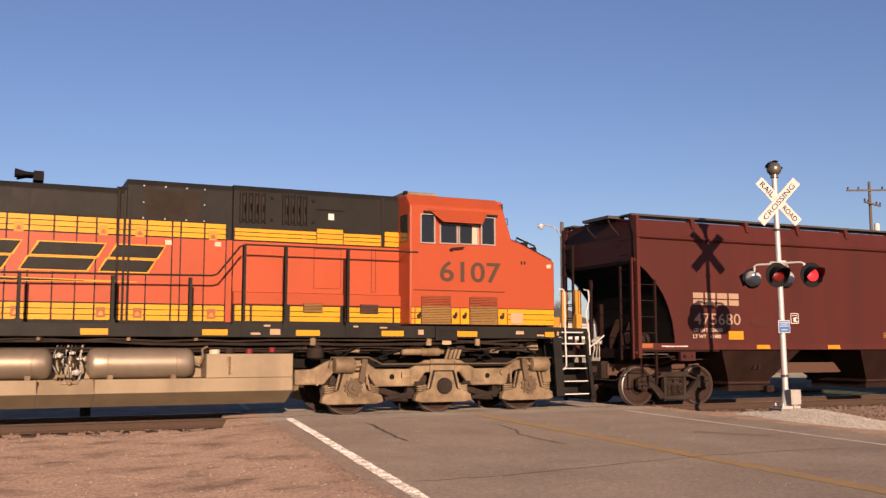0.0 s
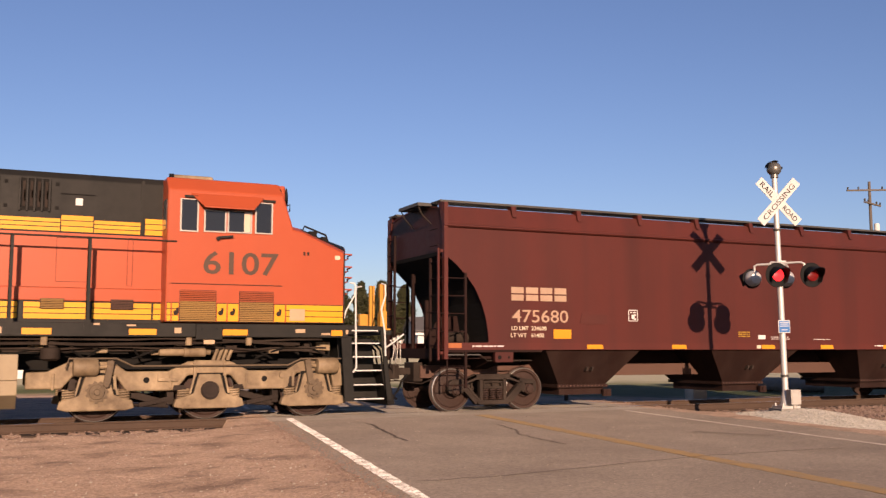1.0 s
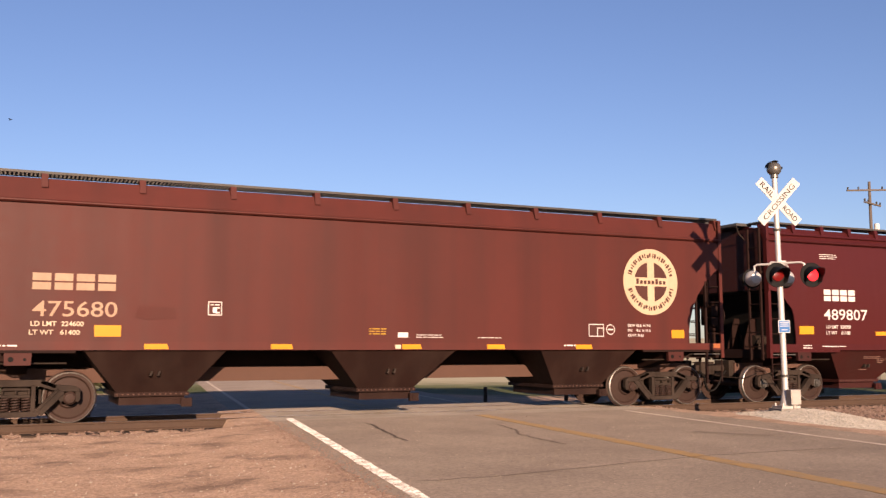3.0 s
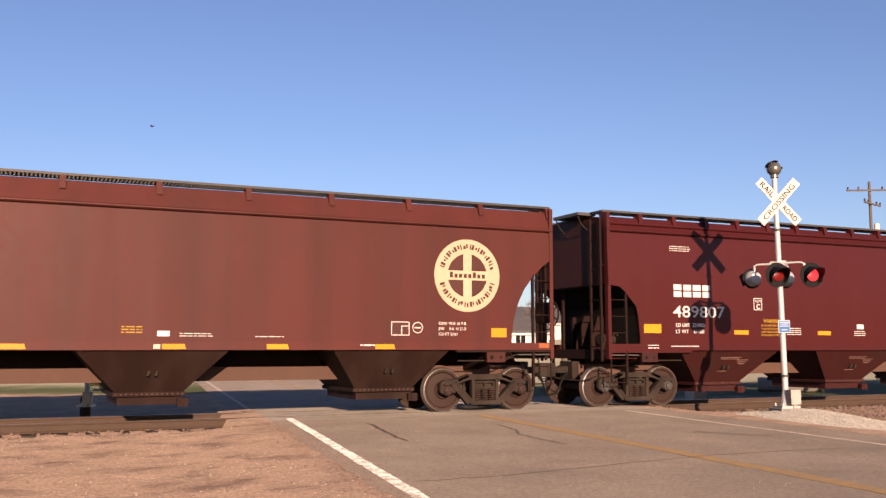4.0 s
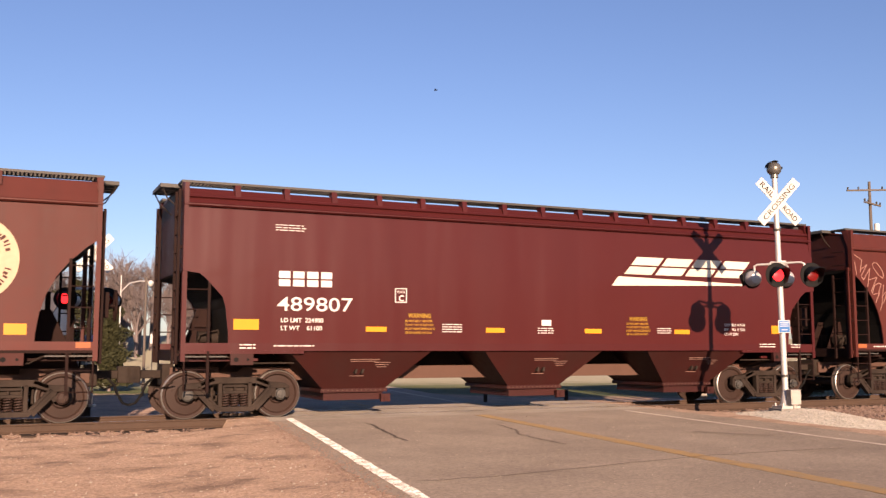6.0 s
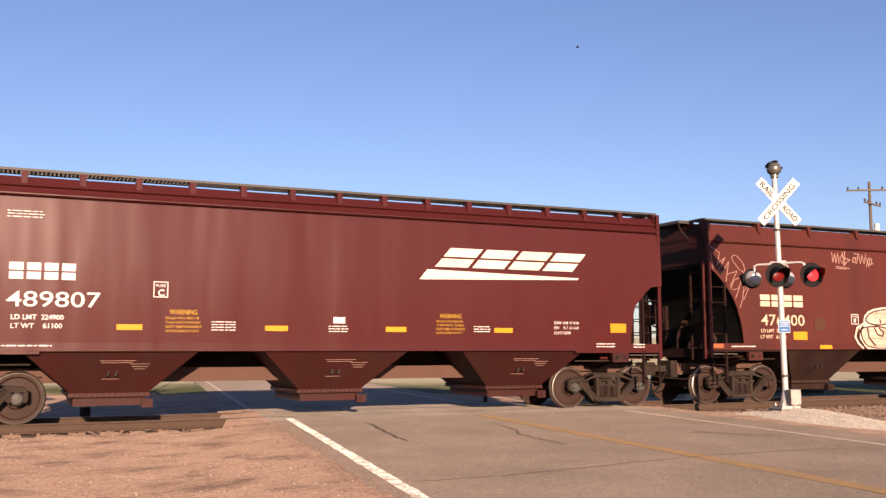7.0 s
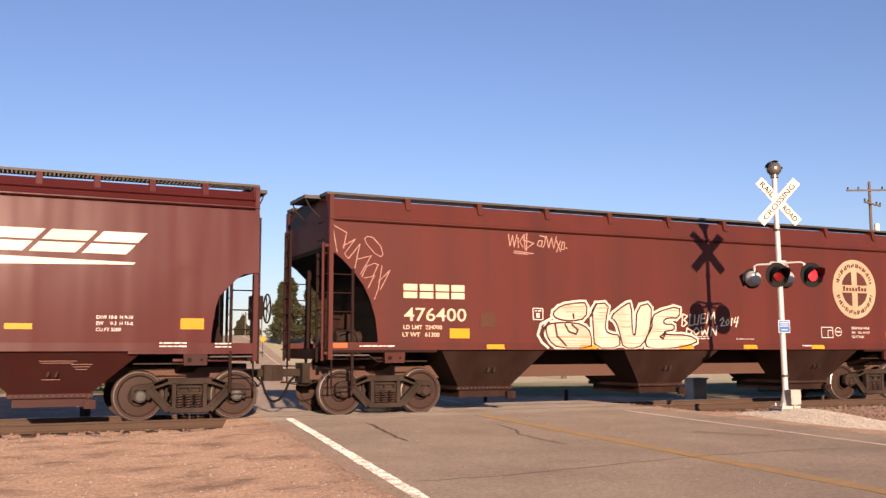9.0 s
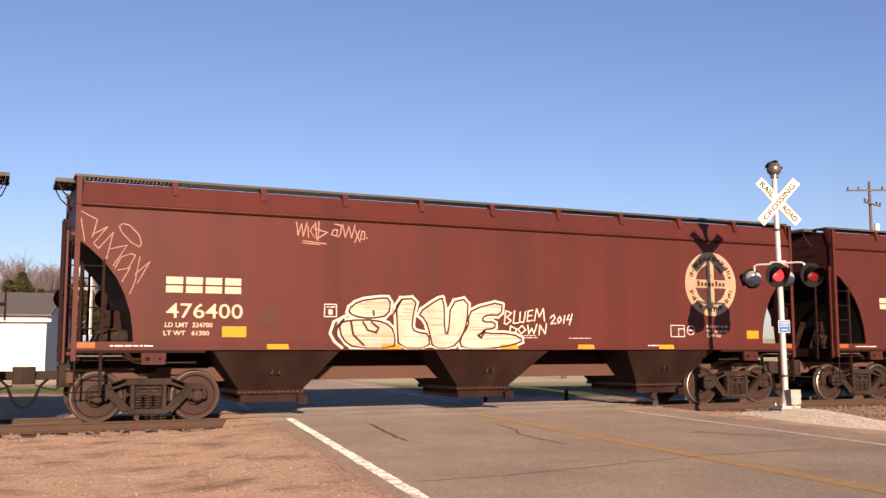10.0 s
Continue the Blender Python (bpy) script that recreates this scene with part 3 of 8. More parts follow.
def freight_truck(car, x, end=None):
    """Three-piece freight truck: bolster, two cast side frames with springs, two wheelsets."""
    bm = bmesh.new()
    box(bm, -0.2, 0.2, -1.0, 1.0, 0.46, 0.66)
    rod(bm, (0, 0, 0.6), (0, 0, 0.98), 0.2, 20)
    for s in (-1, 1):
        box(bm, -0.34, 0.34, s * 0.35 - 0.05, s * 0.35 + 0.05, 0.3, 0.42)
        # the bolster's end between the columns, hollowed by two dark pockets
        a, b = sorted((s * 0.96, s * 1.085))
        box(bm, -0.235, 0.235, a, b, 0.475, 0.53)
        box(bm, -0.235, 0.235, a, b, 0.6, 0.64)
        for q in (-0.215, 0, 0.215):
            box(bm, q - 0.02, q + 0.02, a, b, 0.53, 0.6)
    truck = part("truck", bm, M["truck"], car, "dusty brown cast steel freight truck", bevel=0.012)
    truck.location = (x, 0, 0)
    for s in (-1, 1):
        a, b = sorted((s * 0.97, s * 1.1))
        bm = bmesh.new()
        prism(bm, [(-0.66, 0.70), (-0.42, 0.79), (0.42, 0.79), (0.66, 0.70), (0.98, 0.67), (1.05, 0.62), (1.05, 0.57), (0.78, 0.575), (0.60, 0.60), (0.40, 0.67), (-0.40, 0.67), (-0.60, 0.60), (-0.78, 0.575), (-1.05, 0.57), (-1.05, 0.62), (-0.98, 0.67)], a, b)
        prism(bm, [(-0.34, 0.14), (0.34, 0.14), (0.41, 0.2), (0.36, 0.235), (-0.36, 0.235), (-0.41, 0.2)], a - 0.02, b + 0.02)
        for d in (-1, 1):
            bar(bm, (d * 0.74, 0.59), (d * 0.365, 0.195), 0.155, a, b)
            bar(bm, (d * 0.285, 0.21), (d * 0.285, 0.7), 0.075, a, b)
            bar(bm, (d * 0.66, 0.66), (d * 0.4, 0.76), 0.08, a, b)
            # pedestal legs round the bearing
            prism(bm, [(d * 0.98, 0.6), (d * 1.06, 0.62), (d * 1.07, 0.44), (d * 1.03, 0.38), (d * 0.985, 0.4)], a + 0.01, b - 0.01)
            prism(bm, [(d * 0.70, 0.6), (d * 0.795, 0.6), (d * 0.795, 0.42), (d * 0.74, 0.38), (d * 0.68, 0.46)], a + 0.01, b - 0.01)
            # a raised rib along the slanting member
            bar(bm, (d * 0.70, 0.61), (d * 0.38, 0.26), 0.03, *sorted((s * 1.1, s * 1.118)))
        part("side_frame", bm, M["truck"], truck, bevel=0.018)
        for k, q in enumerate((-0.175, 0, 0.175)):
            bm = bmesh.new()
            pipe(bm, [(q + 0.068 * math.cos(i * 0.8), s * 1.045 + 0.06 * math.sin(i * 0.8), 0.235 + 0.006 * i) for i in range(41)], 0.0185, 5)
            part("spring", bm, M["wheel"], truck, smooth=True)
    for d in (-1, 1):
        wheelset(0.457, truck, d * 0.889, 0.457, end=end)
        bm = bmesh.new()
        for s in (-1, 1):
            box(bm, d * 0.37, d * 0.42, s * 0.78 - 0.06, s * 0.78 + 0.06, 0.36, 0.62)
        box(bm, d * 0.33, d * 0.38, -0.8, 0.8, 0.44, 0.52)
        part("brake_beam", bm, M["truck"], truck)
    return truck


def reflector(parent, x, z, w, h, y, mat="reflector", slant=0.0):
    bm = bmesh.new()
    prism(bm, [(x - w / 2, z - h / 2), (x + w / 2 + slant, z - h / 2), (x + w / 2, z + h / 2), (x - w / 2, z + h / 2)], y - 0.006, y)
    return part("reflector", bm, M[mat], parent)


def coupler(parent, x, d):
    bm = bmesh.new()
    box(bm, min(x, x + d * 0.62), max(x, x + d * 0.62), -0.09, 0.09, 0.76, 0.92)
    prism(bm, [(x + d * 0.5, -0.17), (x + d * 0.66, -0.2), (x + d * 0.82, -0.12), (x + d * 0.78, 0.02), (x + d * 0.86, 0.1), (x + d * 0.7, 0.2), (x + d * 0.5, 0.12)], 0.68, 1.0, "z")
    box(bm, min(x - d * 0.1, x + d * 0.12), max(x - d * 0.1, x + d * 0.12), -0.28, 0.28, 0.62, 1.04)
    c = part("coupler", bm, M["truck"], parent, "brown steel knuckle coupler", bevel=0.02)
    bm = bmesh.new()
    pipe(bm, [(x + d * 0.3, -0.36, 0.78), (x + d * 0.42, -0.35, 0.66), (x + d * 0.5, -0.32, 0.45), (x + d * 0.6, -0.27, 0.3), (x + d * 0.72, -0.2, 0.26)], 0.025, 8)
    part("air_hose", bm, M["black"], parent, "black rubber air hose", smooth=True)
    bm = bmesh.new()
    pipe(bm, [(x + d * 0.05, -1.2, 0.72), (x + d * 0.2, -0.9, 0.6), (x + d * 0.35, -0.4, 0.62), (x + d * 0.5, -0.1, 0.66)], 0.014, 6)
    part("uncoupling_lever", bm, M["truck"], parent, smooth=True)


def cut_curve(kind, half):
    """The edge of the side sheet at an end, top to bottom, as (inset from the end, height)."""
    if kind == "A":
        return [(0, 3.30), (0.25, 3.12), (0.51, 2.87), (0.72, 2.6), (0.87, 2.3), (0.98, 1.95), (1.03, 1.6), (1.04, 1.32)]
    return [(0, 2.77), (0.3, 2.73), (0.42, 2.64), (0.74, 2.3), (0.8, 2.1), (0.86, 1.62), (0.87, 1.32)]


@functools.lru_cache
def bolt_mesh():
    bm = bmesh.new()
    rod(bm, (0, 0.002, 0), (0, -0.016, 0), 0.016, 6)
    me = bpy.data.meshes.new("bolt")
    finish(bm)
    bm.to_mesh(me)
    bm.free()
    me.materials.append(M["sill_dust"])
    return me


def hopper_car(kind, label):
    """A three-bay covered hopper: side sheets, roof, slope sheets, bays, sills, ladders, trucks."""
    half = 8.37 if kind == "A" else 7.76
    tc = 6.965 if kind == "A" else 6.625
    skin = M["oxide"] if kind == "A" else M["oxide_new"]
    dark = M["oxide_dark"]
    low = M["oxide_dirt_shade"] if kind == "A" else M["oxide_bay"]
    car = tagged(new("hopper_car"), label, "hopper car", "grain train")
    ledge, eave, bot = (3.87, 4.325, 1.32) if kind == "A" else (3.98, 4.335, 1.30)
    board = 4.415 if kind == "A" else 4.445
    over_l, over_r = (0.33, 0.33) if kind == "A" else (0.35, 0.3)
    cut = cut_curve(kind, half)
    bulge = 0.05 if kind == "B" else 0.0
    for s in (-1, 1):
        bm = bmesh.new()
        left = [(-half + i, z) for i, z in cut]
        right = [(half - i, z) for i, z in cut]
        # side sheet in upright courses, so that it can bulge a little
        zs = sorted({ledge - 0.035, bot, *[z for _, z in cut], 2.0, 2.4, 3.0, 3.4, 3.7})

        def inset(z):
            pts = [(z2, i2) for i2, z2 in cut[::-1]]
            return float(np.interp(z, [p[0] for p in pts], [p[1] for p in pts]))
        cols = 44
        wave = [noise.noise((k * 0.9, 3.3 * s, half)) for k in range(cols + 1)]
        amp = 0.012 if kind == "B" else 0.005
        outer, inner = [], []
        for z in zs:
            e = half - inset(z)
            lift = math.sin(math.pi * (z - bot) / (ledge - bot))
            ro, ri = [], []
            for k in range(cols + 1):
                x = -e + 2 * e * k / cols
                y = s * (1.60 + (bulge + amp * wave[k]) * lift)
                ro.append(bm.verts.new((x, y, z)))
                ri.append(bm.verts.new((x, y - s * 0.03, z)))
            outer.append(ro)
            inner.append(ri)
        for grid in (outer, inner):
            for ra, rb in zip(grid, grid[1:]):
                for k in range(cols):
                    bm.faces.new((ra[k], ra[k + 1], rb[k + 1], rb[k]))
        for k in range(cols):
            bm.faces.new((outer[0][k], outer[0][k + 1], inner[0][k + 1], inner[0][k]))
            bm.faces.new((outer[-1][k], outer[-1][k + 1], inner[-1][k + 1], inner[-1][k]))
        for j in range(len(zs) - 1):
            for k in (0, cols):
                bm.faces.new((outer[j][k], outer[j + 1][k], inner[j + 1][k], inner[j][k]))
        part("side_sheet", bm, skin, car, smooth=True)
        # top chord: an inward-leaning band over a ledge
        bm = bmesh.new()
        prism(bm, [(s * 1.60, ledge + 0.004), (s * 1.635, ledge + 0.03), (s * 1.635, ledge + 0.055), (s * 1.60, ledge + 0.075), (s * 1.45, eave), (s * 1.38, eave + 0.02), (s * 1.38, eave - 0.08), (s * 1.53, ledge + 0.02)], -half, half, "x")
        if kind == "B":
            prism(bm, [(s * 1.57, ledge + 0.17), (s * 1.60, ledge + 0.19), (s * 1.58, ledge + 0.23), (s * 1.54, ledge + 0.24)], -half + 0.02, half - 0.02, "x")
        box(bm, -half + 0.05, half - 0.05, *sorted((s * 1.50, s * 1.55)), ledge - 0.2, ledge + 0.03)
        part("top_chord", bm, skin, car)
        # side sill
        bm = bmesh.new()
        a, b = sorted((s * 1.50, s * 1.612))
        box(bm, -half + 0.03, half - 0.03, a, b, bot - 0.01, bot + 0.14)
        part("side_sill", bm, skin, car)
        for d in (-1, 1):
            bm = bmesh.new()
            for za, zb, ya, yb, reach in ((bot - 0.06, bot - 0.012, a + 0.004, b - 0.004, 2.33), (bot - 0.2, bot - 0.15, s * 1.3 - 0.03, s * 1.3 + 0.03, 1.5)):
                box(bm, *sorted((d * (half - 0.02), d * (half - reach))), ya, yb, za, zb)
            part("sill_reinforcement", bm, dark if kind == "A" else skin, car)
            bm = bmesh.new()
            pipe(bm, [(d * (half - 0.1), s * 1.46, bot - 0.1), (d * (half - 0.9), s * 1.47, bot - 0.12), (d * (half - 1.1), s * 1.4, bot - 0.24), (d * (half - 2.2), s * 1.36, bot - 0.24)], 0.016, 6)
            part("brake_rod", bm, M["truck"], car, smooth=True)
            bm = bmesh.new()
            box(bm, *sorted((d * (half - 0.06), d * (half - 0.86))), *sorted((s * 1.38, s * 1.57)), bot - 0.125, bot - 0.1)
            part("foot_board", bm, M["grating"], car, "dusty steel foot board under the sill")
        # running board with its brackets
        bm = bmesh.new()
        y0, y1 = sorted((s * 1.02, s * 1.46))
        box(bm, -half - 0.02, half + 0.02, s * 1.46 - 0.012, s * 1.46 + 0.012, board, board + 0.045)
        box(bm, -half - 0.02, half + 0.02, s * 1.02 - 0.012, s * 1.02 + 0.012, board, board + 0.045)
        n = int((2 * half + 0.04) / 0.07)
        for i in range(n + 1):
            x = -half - 0.02 + (2 * half + 0.04) * i / n
            box(bm, x - 0.012, x + 0.012, y0, y1, board + 0.01, board + 0.04)
        for i in range(1, 4):
            y = y0 + (y1 - y0) * i / 4
            box(bm, -half - 0.02, half + 0.02, y - 0.012, y + 0.012, board + 0.015, board + 0.035)
        part("running_board", bm, M["grating"], car, "dark galvanized roof walkway grating")
        nb = 11 if kind == "A" else 17
        step = (2 * half - 0.1) / (nb - 1)
        for i in range(nb):
            x = -half + 0.05 + i * step
            bm = bmesh.new()
            w = 0.055
            prism(bm, [(s * 1.56, eave - 0.16), (s * 1.50, board - 0.002), (s * 1.30, board - 0.002), (s * 1.35, eave - 0.02), (s * 1.43, eave - 0.04)], x - w, x + w, "x")
            part("bracket", bm, skin, car)
    # roof
    bm = bmesh.new()
    roof = [(-1.40, eave - 0.02), (-1.0, eave + 0.05), (-0.5, eave + 0.09), (0, eave + 0.10), (0.5, eave + 0.09), (1.0, eave + 0.05), (1.40, eave - 0.02)]
    prism(bm, roof + [(p, q - 0.03) for p, q in roof[::-1]], -half + 0.01, half - 0.01, "x")
    part("roof", bm, skin, car)
    bm = bmesh.new()
    box(bm, -half + 0.6, half - 0.6, -0.3, 0.3, eave + 0.10, eave + 0.17)
    part("hatch_cover", bm, skin, car)
    # ends: upright sheet over a sloping one
    z_end, run = (3.38, 1.04) if kind == "A" else (2.80, 0.87)
    slope_at = lambda i: float(np.interp(i, [p[0] for p in cut], [p[1] for p in cut]))
    for d in (-1, 1):
        bm = bmesh.new()
        x = d * half
        xi = x - d * 0.03
        out = [(-1.57, z_end), (1.57, z_end), (1.59, ledge), (1.40, eave), (1.0, eave + 0.04), (0, eave + 0.08), (-1.0, eave + 0.04), (-1.40, eave), (-1.59, ledge)]
        a, b = sorted((xi - d * 0.0, xi - d * 0.03))
        prism(bm, out, a, b, "x")
        # darker than the sides: the shaded end is painted into the colour
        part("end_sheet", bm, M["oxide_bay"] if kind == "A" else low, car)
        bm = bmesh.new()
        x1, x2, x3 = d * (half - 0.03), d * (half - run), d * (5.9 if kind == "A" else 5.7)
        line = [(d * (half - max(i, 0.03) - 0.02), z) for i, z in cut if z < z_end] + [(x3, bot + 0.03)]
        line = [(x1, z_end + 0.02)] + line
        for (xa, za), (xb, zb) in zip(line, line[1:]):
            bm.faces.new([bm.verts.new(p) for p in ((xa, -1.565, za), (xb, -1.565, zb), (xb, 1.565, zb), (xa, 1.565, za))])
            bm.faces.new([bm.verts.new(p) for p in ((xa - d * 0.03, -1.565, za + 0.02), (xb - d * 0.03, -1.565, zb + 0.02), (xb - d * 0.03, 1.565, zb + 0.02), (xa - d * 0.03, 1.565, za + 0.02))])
        part("slope_sheet", bm, M["black"], car, "near-black sloping end sheet")
        for s in (-1, 1):
            bm = bmesh.new()
            prism(bm, [(d * (half - 0.2), 0.972), (d * (half - run - 0.2), 0.972), (d * (half - run - 0.2), bot + 0.028), (d * (half - run), bot + 0.028), (d * (half - run * 0.88), slope_at(run * 0.9) - 0.03), (d * (half - run * 0.7), slope_at(run * 0.9) - 0.03)], s * 0.3 - 0.008, s * 0.3 + 0.008)
            part("shear_plate", bm, dark, car)
        # end sill platform and stub of the centre sill
        bm = bmesh.new()
        a, b = sorted((d * half, d * (half - 0.16)))
        box(bm, a, b, -1.495, 1.495, bot - 0.2, bot + 0.02)
        part("end_sill", bm, dark, car)
        bm = bmesh.new()
        n = 9
        for i in range(n):
            xa = d * (half - 0.2 - i * 0.09)
            box(bm, min(xa, xa - d * 0.03), max(xa, xa - d * 0.03), -1.3, 1.3, bot - 0.02, bot + 0.01)
        box(bm, *sorted((d * (half - 0.16), d * (half - 1.0))), -1.34, -1.29, bot - 0.04, bot + 0.01)
        part("end_platform", bm, M["truck"], car)
        for s in (-1, 1):
            bm = bmesh.new()
            a, b = sorted((d * half, d * (half - 0.085)))
            ya, yb = sorted((s * 1.62, s * 1.50))
            foot = bot - 0.2
            box(bm, a, b, ya, ya + 0.02 if s < 0 else yb, foot, board - 0.02)
            box(bm, *sorted((d * half, d * (half - 0.02))), ya, yb, foot, board - 0.02)
            part("corner_post", bm, skin, car)
            if kind == "A" and d < 0 and s < 0:
                bm = bmesh.new()
                box(bm, *sorted((d * (half + 0.08), d * (half + 0.14))), *sorted((s * 1.60, s * 1.56)), bot - 0.22, 3.42)
                box(bm, *sorted((d * (half + 0.08), d * (half + 0.1))), *sorted((s * 1.60, s * 1.48)), bot - 0.22, 3.42)
                for z in (bot - 0.1, 3.34):
                    box(bm, *sorted((d * (half - 0.05), d * (half + 0.1))), *sorted((s * 1.555, s * 1.5)), z, z + 0.06)
                part("ladder_stile", bm, skin, car)
            # side ladder between the corner post and a rail inboard
            xr = d * (half - 0.5)
            bm = bmesh.new()
            box(bm, xr - 0.025, xr + 0.025, s * 1.58 - 0.03, s * 1.58 + 0.03, 0.52, 2.92 if kind == "A" else 2.6)
            ladder = part("ladder", bm, dark, car)
            for k in range(7 if kind == "A" else 6):
                bm = bmesh.new()
                z = 0.58 + k * 0.37
                rod(bm, (d * (half + (0.08 if kind == "A" and d < 0 else -0.1)), s * 1.58, z), (xr, s * 1.6, z), 0.013, 6)
                part("rung", bm, dark, ladder)
            bm = bmesh.new()
            rod(bm, (d * (half - 0.07), s * 1.6, 0.56), (d * (half - 0.07), s * 1.6, 1.2), 0.018, 6)
            part("step_hanger", bm, dark, car)
            # end ladder outboard
            bm = bmesh.new()
            for y in (s * 1.42, s * 1.02):
                box(bm, *sorted((d * (half + 0.03), d * (half + 0.08))), y - 0.025, y + 0.025, bot - 0.25, (3.25 if s < 0 else 3.95) if kind == "A" and d < 0 else 4.32 if kind == "B" and d < 0 else 3.85 if s < 0 else 3.5)
            for z in (bot - 0.1, 3.2):
                box(bm, *sorted((d * (half - 0.02), d * (half + 0.06))), s * 1.42 - 0.02, s * 1.42 + 0.02, z, z + 0.05)
            ladder = part("end_ladder", bm, dark, car)
            for k in range(8):
                bm = bmesh.new()
                z = bot + 0.08 + k * 0.35
                rod(bm, (d * (half + 0.06), s * 1.42, z), (d * (half + 0.06), s * 1.02, z), 0.013, 6)
                part("rung", bm, dark, ladder)
            if s < 0:
                continue
            # braces under the slope sheet
            bm = bmesh.new()
            x5 = d * (half - 0.75)
            box(bm, x5 - 0.05, x5 + 0.05, s * 1.0 - 0.05, s * 1.0 + 0.05, bot, slope_at(0.8) + 0.02)
            x4 = d * (half - 0.3)
            box(bm, x4 - 0.04, x4 + 0.04, s * 0.75 - 0.04, s * 0.75 + 0.04, bot, slope_at(0.34) + 0.02)
            part("slope_brace", bm, dark, car)
        # crosswise platform at the roof's end, on two bent braces
        reach = over_l if d < 0 else over_r
        bm = bmesh.new()
        x0, x1 = sorted((d * (half - 0.14), d * (half + reach)))
        for y in (-0.96, -0.6, -0.25, 0.1):
            box(bm, x0, x1, y - 0.014, y + 0.014, board - 0.035, board + 0.035)
        for x in (x0 + 0.014, x1 - 0.014):
            box(bm, x - 0.014, x + 0.014, -0.96, 0.1, board - 0.035, board + 0.035)
        ledge_plate = part("end_walkway", bm, M["grating"], car, "galvanized platform jutting from the roof end")
        n = int((x1 - x0) / 0.045)
        for i in range(1, n):
            x = x0 + (x1 - x0) * i / n
            bm = bmesh.new()
            box(bm, x - 0.011, x + 0.011, -0.95, 0.09, board - 0.01, board + 0.03)
            part("slat", bm, M["grating"], ledge_plate)
        for y in (-0.9, 0.05):
            bm = bmesh.new()
            pipe(bm, [(d * (half - 0.02), y, eave - 0.32), (d * (half + reach * 0.6), y, eave - 0.12), (d * (half + reach - 0.04), y, board - 0.03)], 0.014, 6)
            part("walkway_brace", bm, M["truck"], ledge_plate, smooth=True)
        coupler(car, d * (half + 0.0), d)
    # centre sill, body bolsters, brake gear
    bm = bmesh.new()
    box(bm, -half + 0.02, half - 0.02, -0.33, 0.33, 0.70, 0.97)
    part("centre_sill", bm, M["sill_dust"], car)
    bm = bmesh.new()
    box(bm, -5.9 if kind == "A" else -5.7, 5.9 if kind == "A" else 5.7, -0.05, 0.05, 0.975, 1.6)
    box(bm, -tc - 0.5, tc + 0.5, -0.06, 0.06, 0.975, bot)
    part("ridge_plate", bm, dark, car)
    for d in (-1, 1):
        bm = bmesh.new()
        prism(bm, [(-1.5, bot - 0.02), (1.5, bot - 0.02), (1.5, bot - 0.2), (0.45, 0.88), (-0.45, 0.88), (-1.5, bot - 0.2)], d * tc - 0.17, d * tc + 0.17, "x")
        part("body_bolster", bm, dark, car)
        for s in (-1, 1):
            bm = bmesh.new()
            a, b = sorted((s * 1.52, s * 1.60))
            prism(bm, [(d * tc - 0.22, bot - 0.014), (d * tc + 0.22, bot - 0.014), (d * tc + 0.21, bot - 0.27), (d * tc - 0.21, bot - 0.27)], a, b)
            pad = part("jacking_pad", bm, M["seam"] if kind == "A" else low, car)
            for q, r in ((-0.11, 0.045), (0.11, 0.025)):
                bm = bmesh.new()
                rod(bm, (d * tc + q, s * 1.596, bot - 0.17), (d * tc + q, s * 1.606, bot - 0.17), r, 14)
                part("pad_hole", bm, M["black"], pad)
        freight_truck(car, d * tc, M["grating"] if kind == "B" else None)
    for end in (1,):
        bm = bmesh.new()
        rod(bm, (half - 0.95, 0.3, bot + 0.3), (half - 0.55, 0.3, bot + 0.3), 0.2, 16)
        rod(bm, (half - 1.1, 0.0, bot + 0.18), (half - 0.4, 0.0, bot + 0.18), 0.1, 12)
        box(bm, -half + 0.75, -half + 0.95, 0.2, 0.45, bot - 0.05, bot + 0.4)
        part("brake_valve", bm, M["truck"], car, smooth=True)
        bm = bmesh.new()
        rod(bm, (-half + 0.5, -0.5, bot + 0.25), (-half + 1.1, -0.5, bot + 0.25), 0.13, 14)
        rod(bm, (-half + 0.7, -0.5, bot - 0.05), (-half + 0.7, -0.5, bot + 0.2), 0.05, 8)
        part("brake_cylinder", bm, M["truck"], car, smooth=True)
        bm = bmesh.new()
        pipe(bm, [(-half + 0.4, -0.8, bot + 0.02), (-half + 0.5, -0.75, bot + 0.3), (-half + 0.85, -0.7, bot + 0.4), (-half + 1.0, -0.7, bot + 0.05)], 0.02, 6)
        part("brake_pipe", bm, M["truck"], car, smooth=True)
        # brake wheel on the end
        bm = bmesh.new()
        xe = end * (half + 0.33)
        seg = 24
        ring = [(xe, -1.0 + 0.28 * math.cos(2 * math.pi * i / seg), 2.12 + 0.28 * math.sin(2 * math.pi * i / seg)) for i in range(seg + 1)]
        pipe(bm, ring, 0.018, 6)
        for k in range(5):
            a = 2 * math.pi * k / 5
            rod(bm, (xe, -1.0, 2.12), (xe, -1.0 + 0.28 * math.cos(a), 2.12 + 0.28 * math.sin(a)), 0.012, 6)
        rod(bm, (xe, -1.0, 2.12), (end * (half - 0.02), -1.0, 2.12), 0.03, 8)
        box(bm, *sorted((end * (half + 0.2), end * half)), -1.2, -0.82, 1.9, 2.36)
        box(bm, *sorted((end * (half + 0.12), end * (half + 0.02))), -1.08, -0.92, bot, 1.9)
        part("brake_wheel", bm, dark, car, "brown spoked hand brake wheel")
